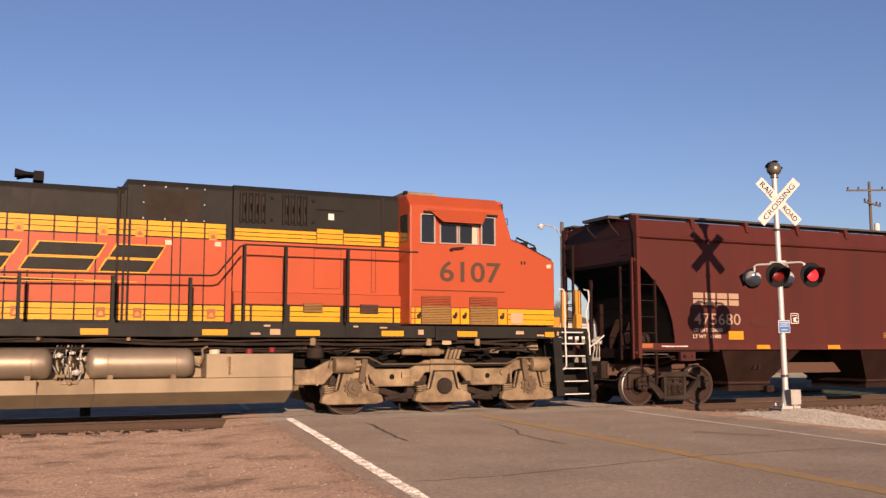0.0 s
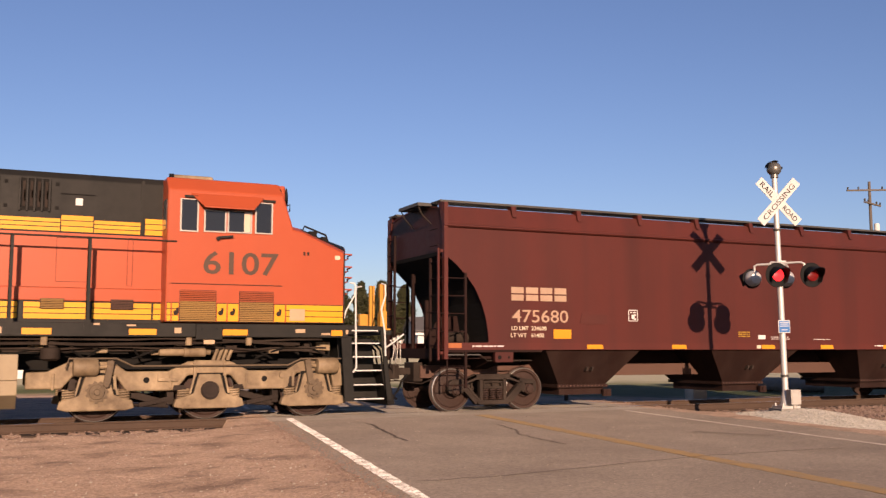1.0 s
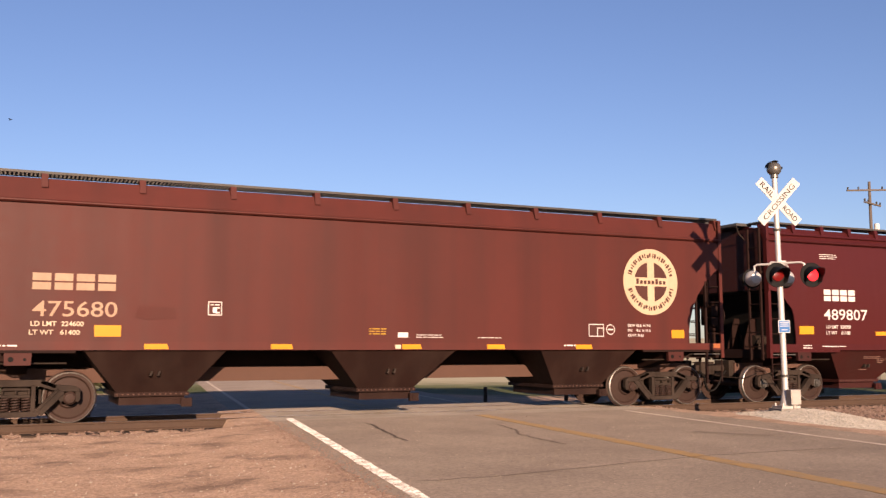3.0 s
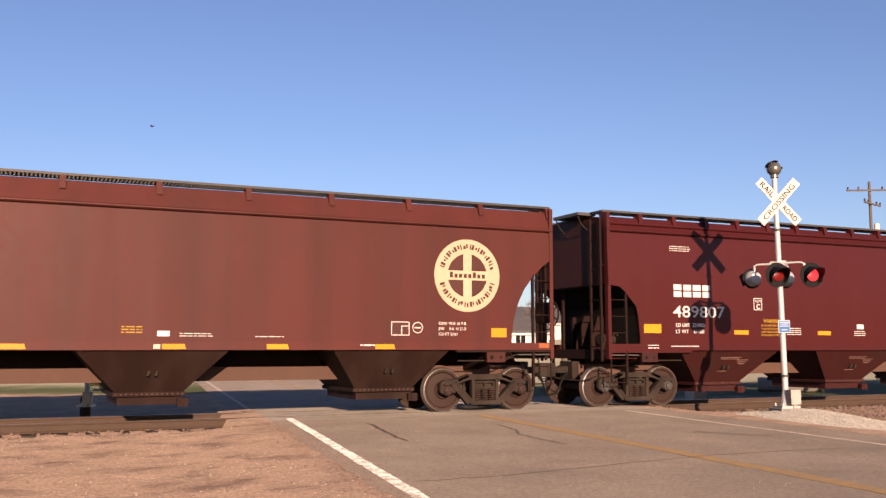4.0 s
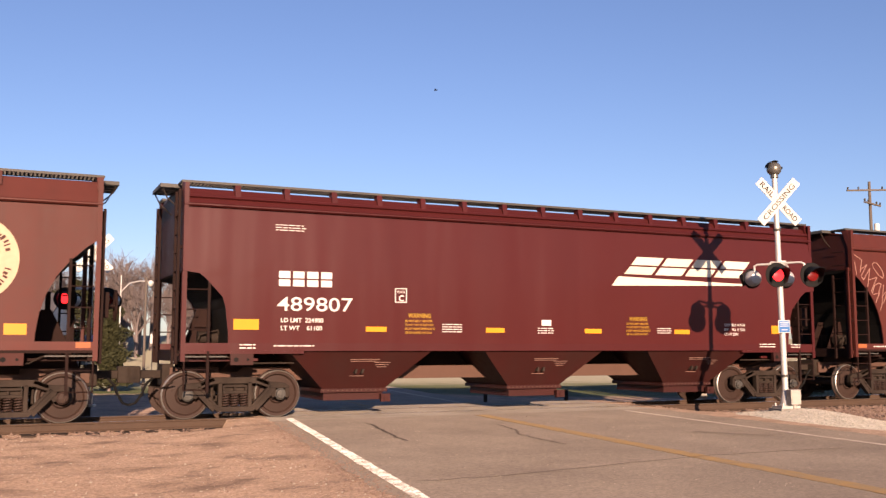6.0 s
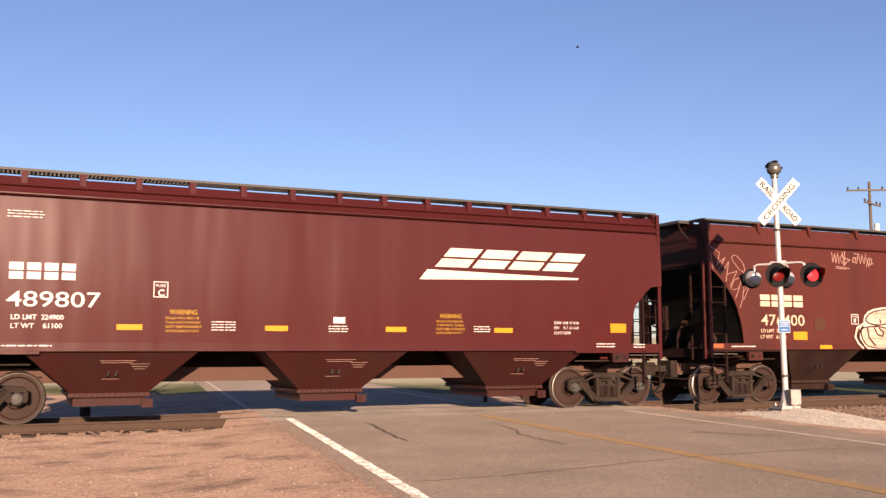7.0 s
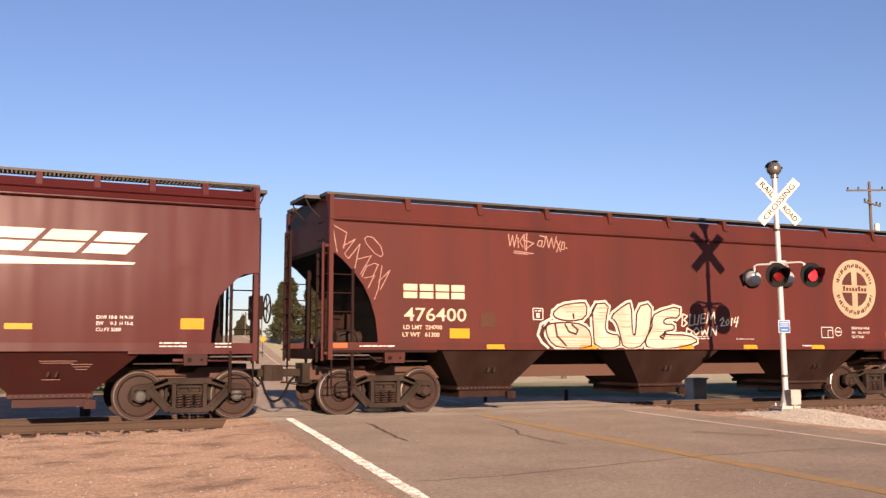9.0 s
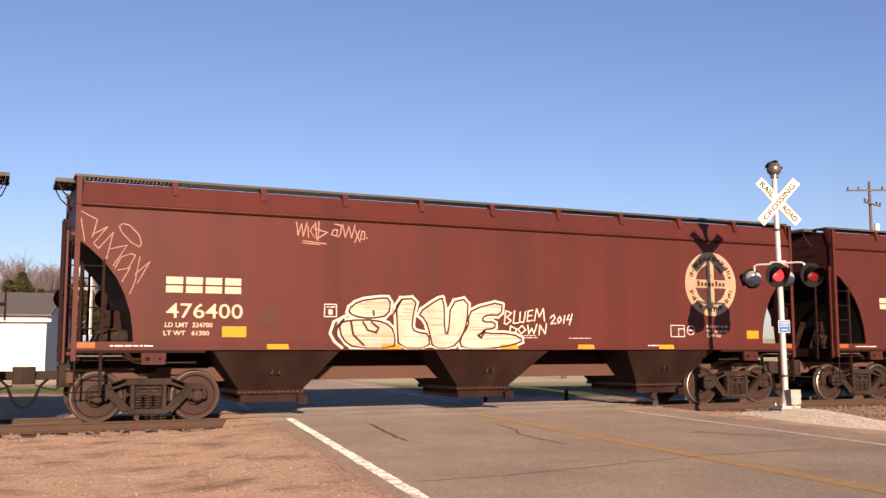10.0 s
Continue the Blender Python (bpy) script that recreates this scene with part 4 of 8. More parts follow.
    # bays
    tops = ((-4.65, 1.27, 0.62), (0, 1.38, 0.60), (4.65, 1.27, 0.62)) if kind == "A" else ((-4.2, 1.52, 0.66), (0, 1.5, 0.64), (4.2, 1.52, 0.66))
    for c, wt, wb in tops:
        bm = bmesh.new()
        zt, zb = bot + 0.005, 0.52
        up = [bm.verts.new(p) for p in ((c - wt, -1.54, zt), (c + wt, -1.54, zt), (c + wt, 1.54, zt), (c - wt, 1.54, zt))]
        lo = [bm.verts.new(p) for p in ((c - wb, -1.0, zb), (c + wb, -1.0, zb), (c + wb, 1.0, zb), (c - wb, 1.0, zb))]
        for k in range(4):
            bm.faces.new((up[k], up[(k + 1) % 4], lo[(k + 1) % 4], lo[k]))
        bm.faces.new(lo[::-1])
        bay = part("hopper_bay", bm, low, car, "grimy sloping hopper bay darkened with painted shade")
        bm = bmesh.new()
        box(bm, c - wb - 0.05, c + wb + 0.05, -1.04, 1.04, 0.46, 0.535)
        box(bm, c - wb + 0.04, c + wb - 0.02, -0.95, 0.95, 0.30, 0.46)
        rod(bm, (c + wb, -1.12, 0.34), (c + wb, 1.1, 0.34), 0.045, 8)
        box(bm, c + wb - 0.1, c + wb + 0.1, -1.1, -1.02, 0.26, 0.42)
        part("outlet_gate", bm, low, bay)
        for k in range(14):
            x = c - wb + 2 * wb * k / 13
            b = new("bolt", bolt_mesh())
            b.parent = bay
            b.location = (x, -1.04, 0.499)
        for k in (-0.07, 0.07):
            bm = bmesh.new()
            prism(bm, [(c + k - 0.03, 0.84), (c + k + 0.01, 0.84), (c + k + 0.035, 0.93), (c + k - 0.005, 0.93)], -1.34, -1.2)
            part("hinge_lug", bm, M["truck"], bay)
    return car, half, bot


def plain_mark(parent, name, shapes, y, mat, label=""):
    """Flat painted shapes, each an outline of (x, z), on a side that faces -y."""
    bm = bmesh.new()
    for o in shapes:
        prism(bm, o, y - 0.005, y + 0.004)
    return part(name, bm, mat, parent, label)


CARS = []


def build_train():
    car1, half, bot = hopper_car("A", "weathered oxide-red covered hopper car with round cream emblem")
    car2, half2, bot2 = hopper_car("B", "glossy dark red covered hopper car with slanted white mark")
    car3, _, _ = hopper_car("A", "weathered oxide-red covered hopper car with white graffiti")
    car4, _, _ = hopper_car("A", "weathered oxide-red covered hopper car coupled behind")
    for car, x in ((car1, 21.475), (car2, 39.03), (car3, 56.56), (car4, 74.7)):
        CARS.append((car, x))
    return car1, car2, car3, car4


# ---- locomotive ----
def plate(name, parent, x0, x1, z0, z1, off, mat, thick=0.012, label=""):
    """A panel on the side that faces -y, standing proud of the distance off from the centre line."""
    bm = bmesh.new()
    box(bm, x0, x1, -off - thick, -off + 0.002, z0, z1)
    return part(name, bm, mat, parent, label)


def loco_truck(loco, x, flip):
    """Three-axle truck with a cast frame, axle boxes, coil springs and brake cylinders."""
    bm = bmesh.new()
    box(bm, -2.6, 2.6, -0.62, 0.62, 0.66, 0.86)
    truck = part("truck", bm, M["black"], loco, "dusty silver three-axle truck")
    truck.matrix_basis = pose(x, 0, 0, 0, 0, 180 if flip else 0)
    for s in (-1, 1):
        a, b = sorted((s * 1.0, s * 1.14))
        bm = bmesh.new()
        prism(bm, [(-3.2, 0.92), (-2.85, 0.93), (-2.5, 1.1), (-1.75, 1.1), (-1.5, 0.92), (-0.75, 0.92), (-0.4, 1.1), (0.4, 1.1), (0.75, 0.92), (1.5, 0.92), (1.75, 1.1), (2.5, 1.12), (2.64, 1.02),
                   (2.66, 0.6), (2.45, 0.56), (2.4, 0.86), (1.7, 0.86), (1.5, 0.56), (0.62, 0.56), (0.4, 0.84), (-0.4, 0.84), (-0.62, 0.56), (-1.5, 0.56), (-1.7, 0.86), (-2.4, 0.86), (-2.6, 0.62), (-3.2, 0.62)], a, b)
        part("truck_frame", bm, M["tan"], truck, bevel=0.03)
        for ax in (-2.01, 0, 2.03):
            bm = bmesh.new()
            c, d = sorted((s * 1.02, s * 1.2))
            prism(bm, [(ax - 0.2, 0.86), (ax + 0.2, 0.86), (ax + 0.3, 0.5), (ax + 0.62, 0.4), (ax + 0.66, 0.26), (ax + 0.5, 0.22), (ax - 0.5, 0.22), (ax - 0.66, 0.26), (ax - 0.62, 0.4), (ax - 0.3, 0.5)], c, d)
            journal = part("axle_box", bm, M["tan"], truck, bevel=0.025)
            bm = bmesh.new()
            c, d = sorted((s * 1.125, s * 1.15))
            prism(bm, [(ax - 0.25, 0.9), (ax + 0.25, 0.9), (ax + 0.33, 0.6), (ax + 0.4, 0.46), (ax - 0.4, 0.46), (ax - 0.33, 0.6)], c, d)
            # a black sheet in place of the shaded gap round the axle box
            part("pedestal_gap", bm, M["black"], truck)
            for q in (-1, 1):
                bm = bmesh.new()
                bar(bm, (ax + q * 0.28, 0.84), (ax + q * 0.36, 0.5), 0.035, *sorted((s * 1.15, s * 1.185)))
                part("pedestal_liner", bm, M["tan"], journal)
            bm = bmesh.new()
            if ax:
                teeth = [(ax + (0.2 if k % 4 < 2 else 0.168) * math.cos(math.pi * k / 22), 0.56 + (0.2 if k % 4 < 2 else 0.168) * math.sin(math.pi * k / 22)) for k in range(44)]
                prism(bm, teeth, *sorted((s * 1.19, s * 1.235)))
                lathe(bm, [(0.14, s * 1.23), (0.13, s * 1.26), (0.06, s * 1.265), (0.05, s * 1.3), (0.01, s * 1.302)], 20, "y", (ax, 0, 0.56))
                for k in range(6):
                    q, w = ax + 0.1 * math.cos(k * 1.047), 0.56 + 0.1 * math.sin(k * 1.047)
                    rod(bm, (q, s * 1.255, w), (q, s * 1.285, w), 0.018, 6)
            else:
                rod(bm, (ax, s * 1.19, 0.56), (ax, s * 1.25, 0.56), 0.17, 24)
                lathe(bm, [(0.15, s * 1.245), (0.14, s * 1.262), (0.01, s * 1.268)], 20, "y", (ax, 0, 0.56))
            part("axle_cap", bm, M["grimy_cap"] if ax else M["truck"], journal, smooth=True)
            for q in (-0.47, 0.47):
                bm = bmesh.new()
                pipe(bm, [(ax + q + 0.105 * math.cos(i * 0.7), s * 1.1 + 0.08 * math.sin(i * 0.7), 0.4 + 0.0048 * i) for i in range(42)], 0.019, 6)
                part("coil_spring", bm, M["tan"], journal, smooth=True)
        for bx, way in ((-2.2, 1), (2.3, -1)):
            bm = bmesh.new()
            lathe(bm, [(0.06, bx - 0.24), (0.15, bx - 0.22), (0.16, bx - 0.2), (0.16, bx + 0.16), (0.13, bx + 0.2), (0.05, bx + 0.22)], 20, "x", (0, s * 1.22, 1.0))
            rod(bm, (bx + way * 0.2, s * 1.22, 1.0), (bx + way * 0.42, s * 1.22, 1.02), 0.035, 8)
            part("brake_cylinder", bm, M["tan"], truck, smooth=True)
            bm = bmesh.new()
            bar(bm, (bx + way * 0.42, 1.12), (bx + way * 0.34, 0.66), 0.12, *sorted((s * 1.2, s * 1.28)))
            rod(bm, (bx + way * 0.42, s * 1.19, 1.08), (bx + way * 0.42, s * 1.3, 1.08), 0.05, 10)
            rod(bm, (bx + way * 0.35, s * 1.19, 0.68), (bx + way * 0.35, s * 1.3, 0.68), 0.045, 10)
            part("brake_lever", bm, M["grimy_cap"], truck, bevel=0.01)
        bm = bmesh.new()
        pipe(bm, [(-2.55, s * 1.26, 0.98), (-2.5, s * 1.26, 1.16), (-1.7, s * 1.25, 1.16), (-1.4, s * 1.22, 1.02), (1.5, s * 1.22, 1.02), (1.75, s * 1.25, 1.14), (2.6, s * 1.25, 1.14), (2.66, s * 1.25, 0.98)], 0.018, 8)
        part("brake_pipe", bm, M["grimy_cap"], truck, smooth=True)
        bm = bmesh.new()
        for k in (-0.28, 0.28):
            box(bm, k - 0.03, k + 0.03, *sorted((s * 1.14, s * 1.19)), 0.82, 1.08)
        box(bm, -0.3, 0.3, *sorted((s * 1.135, s * 1.165)), 0.88, 1.12)
        part("bolster_guide", bm, M["tan"], truck, bevel=0.01)
        # cast ribs, and dark plates painting the grime and shade of frame pockets
        for hx, w in ((-1.7, 0.05), (-0.72, 0.05), (0.7, 0.05), (1.62, 0.05), (-2.75, 0.05)):
            bm = bmesh.new()
            box(bm, hx - w / 2, hx + w / 2, *sorted((s * 1.135, s * 1.165)), 0.6, 0.9)
            part("frame_rib", bm, M["tan"], truck, bevel=0.012)
        for x0, x1, z0, z1 in ((-0.68, -0.42, 0.57, 0.66), (0.44, 0.66, 0.57, 0.66), (-2.5, -2.36, 0.6, 0.8), (1.52, 1.66, 0.6, 0.8)):
            bm = bmesh.new()
            prism(bm, [(x0, z0), (x1, z0), (x1 - 0.03, z1), (x0 + 0.03, z1)], *sorted((s * 1.138, s * 1.146)))
            part("grime_pocket", bm, M["truck"], truck)
        for hx in (-1.15, 1.05):
            bm = bmesh.new()
            rod(bm, (hx, s * 1.13, 0.76), (hx, s * 1.146, 0.76), 0.055, 16)
            part("frame_hole", bm, M["black"], truck)
        bm = bmesh.new()
        box(bm, -0.95, -0.6, *sorted((s * 1.14, s * 1.2)), 0.74, 0.79)
        box(bm, -0.95, -0.9, *sorted((s * 1.14, s * 1.2)), 0.74, 0.86)
        part("bracket", bm, M["tan"], truck)
        bm = bmesh.new()
        rod(bm, (1.4, s * 1.13, 0.83), (1.4, s * 1.19, 0.83), 0.06, 12)
        part("boss", bm, M["tan"], truck)
        for hx in (-1.05, 0.95):
            bm = bmesh.new()
            bar(bm, (hx - 0.35, 0.5), (hx + 0.3, 0.32), 0.12, *sorted((s * 0.85, s * 0.95)))
            bar(bm, (hx - 0.2, 0.3), (hx + 0.42, 0.42), 0.08, *sorted((s * 0.9, s * 1.0)))
            rod(bm, (hx - 0.3, s * 0.9, 0.3), (hx + 0.34, s * 0.9, 0.26), 0.03, 8)
            box(bm, hx + 0.3, hx + 0.42, *sorted((s * 0.82, s * 0.98)), 0.3, 0.58)
            part("brake_rigging", bm, M["truck"], truck)
        bm = bmesh.new()
        lathe(bm, [(0.03, -0.95), (0.07, -0.93), (0.07, -0.5), (0.09, -0.49), (0.09, -0.1), (0.05, -0.08), (0.05, 0.0)], 14, "x", (0, s * 1.15, 1.27))
        for k in range(4):
            rod(bm, (0.06 + k * 0.09, s * 1.15, 1.12), (0.14 + k * 0.09, s * 1.15, 1.34), 0.035, 8)
        part("yaw_damper", bm, M["tan"], truck, smooth=True)
    for ax in (-2.01, 0, 2.03):
        wheelset(0.533, truck, ax, 0.533, 1.05)
    return truck


def mark_blocks(x, z, w, h, n, slant=0.0, gap=0.18):
    """A row of plain blocks the size of a painted mark, each split by a thin gap; slant leans their tops."""
    shapes = []
    step = w / n
    for k in range(n):
        a, b = x + k * step + step * gap / 2, x + (k + 1) * step - step * gap / 2
        for q0, q1 in ((z, z + h * 0.44), (z + h * 0.54, z + h)):
            shapes.append([(a + slant * (q0 - z), q0), (b + slant * (q0 - z), q0), (b + slant * (q1 - z), q1), (a + slant * (q1 - z), q1)])
    return shapes


def stripe_band(parent, x0, x1, z0, z1, off, rows=3):
    """A yellow band cut by thin dark lines: a dark backing with yellow strips on it."""
    band = plate("stripe_backing", parent, x0, x1, z0, z1, off, M["dark_green"], 0.008)
    h = (z1 - z0 - 0.016 * (rows + 1)) / rows
    for k in range(rows):
        bm = bmesh.new()
        za = z0 + 0.016 + k * (h + 0.016)
        box(bm, x0 + 0.004, x1 - 0.004, -off - 0.013, -off - 0.006, za, za + h)
        part("yellow_strip", bm, M["yellow"], band)
    return band


def build_locomotive():
    loco = tagged(new("locomotive"), "orange, yellow and dark green diesel locomotive, dusty underneath", "locomotive", "grain train")
    # frame and deck
    bm = bmesh.new()
    box(bm, -10.4, 11.05, -1.52, 1.52, 1.55, 1.80)
    part("frame", bm, M["dark_green"], loco, bevel=0.012)
    bm = bmesh.new()
    box(bm, -10.4, 11.0, -0.5, 0.5, 0.95, 1.55)
    # near-black core: the shade below the deck is put into its colour
    part("underframe", bm, M["black"], loco)
    bm = bmesh.new()
    prism(bm, [(11.05, 1.80), (11.75, 1.78), (11.75, 1.70), (11.05, 1.62)], -1.5, 1.5)
    part("end_platform", bm, M["dark_green"], loco)
    # hoods: the dark core, then its painted panels
    HO = 0.87
    for name, x0, x1, zt in (("engine_hood", -9.6, 1.84, 4.36), ("exhaust_hood", 2.0, 4.0, 4.55), ("equipment_hood", 4.01, 7.62, 4.575)):
        bm = bmesh.new()
        prism(bm, [(-HO, 1.8), (HO, 1.8), (HO, zt - 0.12), (HO - 0.1, zt), (-HO + 0.1, zt), (-HO, zt - 0.12)], x0, x1, "x")
        part(name, bm, M["dark_green"], loco, bevel=0.02)
    bm = bmesh.new()
    prism(bm, [(-HO + 0.05, 1.8), (HO - 0.05, 1.8), (HO - 0.05, 4.25), (0.7, 4.4), (-0.7, 4.4), (-HO + 0.05, 4.25)], 1.84, 2.0, "x")
    part("hood_joint", bm, M["dark_green"], loco)
    plate("hood_end_panel", loco, 1.86, 2.05, 2.19, 3.445, HO - 0.01, M["orange"], 0.012)
    for z0, z1 in ((3.455, 3.775), (1.85, 2.18)):
        stripe_band(loco, 1.86, 2.05, z0, z1, HO - 0.01)
    for x in (1.855, 1.97, 2.06):
        bm = bmesh.new()
        box(bm, x - 0.02, x + 0.02, -HO - 0.045, -HO, 1.82, 4.3)
        part("rib", bm, M["dark_green"] if x > 1.9 else M["truck"], loco)
    edges = [-9.6, -8.9, -8.2, -7.5, -6.8, -6.1, -5.4, -4.7, -4.0, -3.3, -2.6, -1.9, -1.2, -0.62, -0.04, 0.33, 0.75, 1.14, 1.48, 1.84]
    spans = [(a, b) for a, b in zip(edges, edges[1:])] + [(2.07, 2.38), (2.38, 2.85), (2.85, 3.01), (3.01, 3.46), (3.46, 3.88)]
    for a, b in spans:
        door = plate("hood_door", loco, a + 0.012, b - 0.012, 2.19, 3.445, HO, M["orange"], 0.014)
        stripe_band(loco, a + 0.012, b - 0.012, 3.455, 3.775, HO)
        stripe_band(loco, a + 0.012, b - 0.012, 1.85, 2.18, HO)
        plate("hood_upper_panel", loco, a + 0.008, b - 0.008, 3.785, 4.2 if b < 2 else 4.4, HO, M["dark_green"], 0.01)
    plate("hood_end_panel", loco, 3.89, 4.0, 1.85, 3.45, HO, M["orange"], 0.012)
    for x in (0.16, 1.6, 2.25, 3.62, -0.75, -2.2):
        for z in (3.5, 1.98):
            bm = bmesh.new()
            box(bm, x - 0.08, x + 0.08, -HO - 0.022, -HO - 0.011, z - 0.07, z + 0.12)
            latch = part("door_latch", bm, M["post_yellow" if z > 2 else "faded_orange"], loco, bevel=0.004)
            bm = bmesh.new()
            prism(bm, [(x - 0.045, z - 0.03), (x + 0.045, z - 0.03), (x + 0.03, z + 0.03), (x, z + 0.055), (x - 0.03, z + 0.03)], -HO - 0.028, -HO - 0.02)
            part("latch_pocket", bm, M["faded_orange"] if z > 2 else M["post_yellow"], latch)
    # raised equipment cabinet beside the cab
    plate("cabinet_side", loco, 4.02, 7.62, 2.45, 3.445, HO, M["orange"], 0.02)
    bm = bmesh.new()
    box(bm, 4.02, 7.62, -1.0, -HO + 0.01, 2.2, 2.44)
    part("cabinet_step", bm, M["orange"], loco, bevel=0.015)
    for a, b, z in ((4.04, 5.71, 3.72), (5.72, 6.28, 3.79), (6.29, 7.12, 3.72), (7.2, 7.62, 3.80)):
        stripe_band(loco, a, b, 3.46, z, HO)
    for a, b in ((4.05, 4.35), (4.39, 5.05), (5.15, 6.2), (6.3, 7.35), (7.38, 7.6)):
        stripe_band(loco, a, b, 1.86, 2.19, HO + 0.1)
    bm = bmesh.new()
    box(bm, 4.02, 7.62, -0.97, -0.86, 1.8, 2.2)
    part("cabinet_base", bm, M["dark_green"], loco)
    for a, b, z0, z1 in ((5.66, 6.24, 2.55, 3.36), (6.9, 7.0, 2.5, 3.4)):
        bm = bmesh.new()
        for p0, p1, q0, q1 in ((a, b, z0, z0 + 0.008), (a, b, z1 - 0.008, z1), (a, a + 0.008, z0, z1), (b - 0.008, b, z0, z1)):
            box(bm, p0, p1, -HO - 0.024, -HO - 0.018, q0, q1)
        part("panel_seam", bm, M["truck"], loco)
    for a, b in ((5.42, 5.82), (6.62, 7.02)):
        vent = plate("grille", loco, a, b, 2.05, 2.24, HO + 0.13, M["truck"], 0.01, "dusty louvred grille")
        for k in range(6):
            bm = bmesh.new()
            z = 2.06 + k * 0.03
            prism(bm, [(-HO - 0.165, z), (-HO - 0.14, z + 0.022), (-HO - 0.14, z + 0.004)], a + 0.01, b - 0.01, "x")
            part("slat", bm, M["louvre_yellow"] if a < 6 else M["sill_dust"], vent)
    # black roof openings
    bm = bmesh.new()
    box(bm, 2.34, 3.36, -HO - 0.016, -HO + 0.002, 3.84, 4.35)
    scr = part("intake_screen", bm, M["truck"], loco, "brown wire screen over an intake")
    for x, z in [(2.3, 4.42), (2.7, 4.42), (3.1, 4.42), (3.44, 4.42), (2.3, 4.1), (3.44, 4.12), (2.3, 3.8), (2.7, 3.8), (3.1, 3.8), (3.44, 3.8)]:
        bm = bmesh.new()
        rod(bm, (x, -HO - 0.03, z), (x, -HO, z), 0.014, 8)
        part("bolt", bm, M["aluminium"], scr)
    for a in (4.13, 4.99):
        vent = plate("vent_opening", loco, a, a + 0.55, 3.83, 4.42, HO, M["black"], 0.006)
        for k in range(5):
            bm = bmesh.new()
            x = a + 0.005 + k * 0.125
            box(bm, x, x + 0.03, -HO - 0.05, -HO - 0.005, 3.82, 4.43)
            part("slat", bm, M["dark_green"], vent)
        for k in range(4):
            x = a + 0.052 + k * 0.125
            for z0, z1, w, m in ((3.9, 4.36, 0.045, "truck"), (4.0 + 0.05 * (k % 2), 4.2, 0.022, "sill_dust" if k % 3 else "tan")):
                bm = bmesh.new()
                box(bm, x + (0.062 - w), x + 0.062, -HO - 0.012 - (0.006 if w < 0.05 else 0), -HO - 0.004, z0, z1)
                part("louvre_blade", bm, M[m], vent)
        for z in (3.9, 4.34):
            plate("latch_plate", loco, a + 0.62, a + 0.68, z - 0.03, z + 0.03, HO, M["black"], 0.014)
    bm = bmesh.new()
    box(bm, 5.7, 6.3, -HO - 0.015, -HO, 4.16, 4.18)
    part("access_panel_edge", bm, M["black"], loco)
    plate("notice_plate", loco, 5.96, 6.08, 3.97, 4.1, HO, M["white"], 0.012)
    for x in (-0.04, 0.75, 0.9, 1.14, 1.48):
        bm = bmesh.new()
        box(bm, x - 0.014, x + 0.014, -HO - 0.02, -HO - 0.008, 3.78, 4.25)
        part("rib", bm, M["dark_green"], loco)
    bm = bmesh.new()
    box(bm, 7.12, 7.18, -HO - 0.02, -HO, 3.46, 4.5)
    part("rib", bm, M["dark_green"], loco)
    # painted mark on the hood: plain dark slanted blocks with yellow edges and a long tapering bar
    outline, fill = [], []
    for o in mark_blocks(0.14, 2.77, 1.25, 0.5, 1, 0.62, 0.1) + mark_blocks(1.5, 2.77, 0.95, 0.5, 1, 0.62, 0.1) + mark_blocks(-1.2, 2.77, 1.15, 0.5, 1, 0.62, 0.1) + mark_blocks(-2.5, 2.77, 1.15, 0.5, 1, 0.62, 0.1):
        cx, cz = sum(p for p, _ in o) / 4, sum(q for _, q in o) / 4
        outline.append([(p + 0.03 * (1 if p > cx else -1), q + 0.022 * (1 if q > cz else -1)) for p, q in o])
        fill.append(o)
    for o in outline:
        plain_mark(loco, "mark_block_edge", [o], -HO - 0.016, M["yellow"])
    for o in fill:
        plain_mark(loco, "mark_block", [o], -HO - 0.021, M["dark_green"], "dark slanted plain block edged in yellow")
    plain_mark(loco, "painted_bar_edge", [[(-3.4, 2.5), (2.24, 2.575), (2.24, 2.59), (-3.2, 2.66)]], -HO - 0.016, M["yellow"])
    plain_mark(loco, "painted_bar", [[(-3.3, 2.52), (1.3, 2.575), (1.3, 2.585), (-3.15, 2.64)]], -HO - 0.021, M["dark_green"])
    for x, z in ((2.78, 3.36), (3.72, 3.37)):
        plate("notice_plate", loco, x - 0.06, x + 0.06, z - 0.05, z + 0.04, HO + 0.012, M["cream"], 0.006)
    # cab with a chamfered roof edge and a short nose
    outer = [(7.52, 1.82), (10.96, 1.82), (10.96, 3.22), (10.11, 3.60), (9.92, 3.64), (9.71, 4.30), (7.52, 4.30)]
    inner = [(7.52, 1.82), (11.05, 1.82), (11.05, 3.30), (10.11, 3.70), (9.92, 3.74), (9.66, 4.56), (7.52, 4.56)]
    crown = {2: 0.15, 3: 0.05}
    prow = [(p + (0.32 if p > 11 else 0.31 if p > 9.9 else 0.18 if p > 9 else 0), q + crown.get(k, 0)) for k, (p, q) in enumerate(inner)]
    bm = bmesh.new()
    rings = []
    for y, o in ((-1.5, outer), (-1.26, inner), (-0.35, prow), (0.35, prow), (1.26, inner), (1.5, outer)):
        rings.append([bm.verts.new((p, y, q)) for p, q in o])
    for ra, rb in zip(rings, rings[1:]):
        for k in range(7):
            side = bm.faces.new((ra[k], ra[(k + 1) % 7], rb[(k + 1) % 7], rb[k]))
            # the upright face of the nose gets a dark colour for its shade
            side.material_index = 1 if k == 1 else 0
    bm.faces.new(rings[0])
    bm.faces.new(rings[-1][::-1])
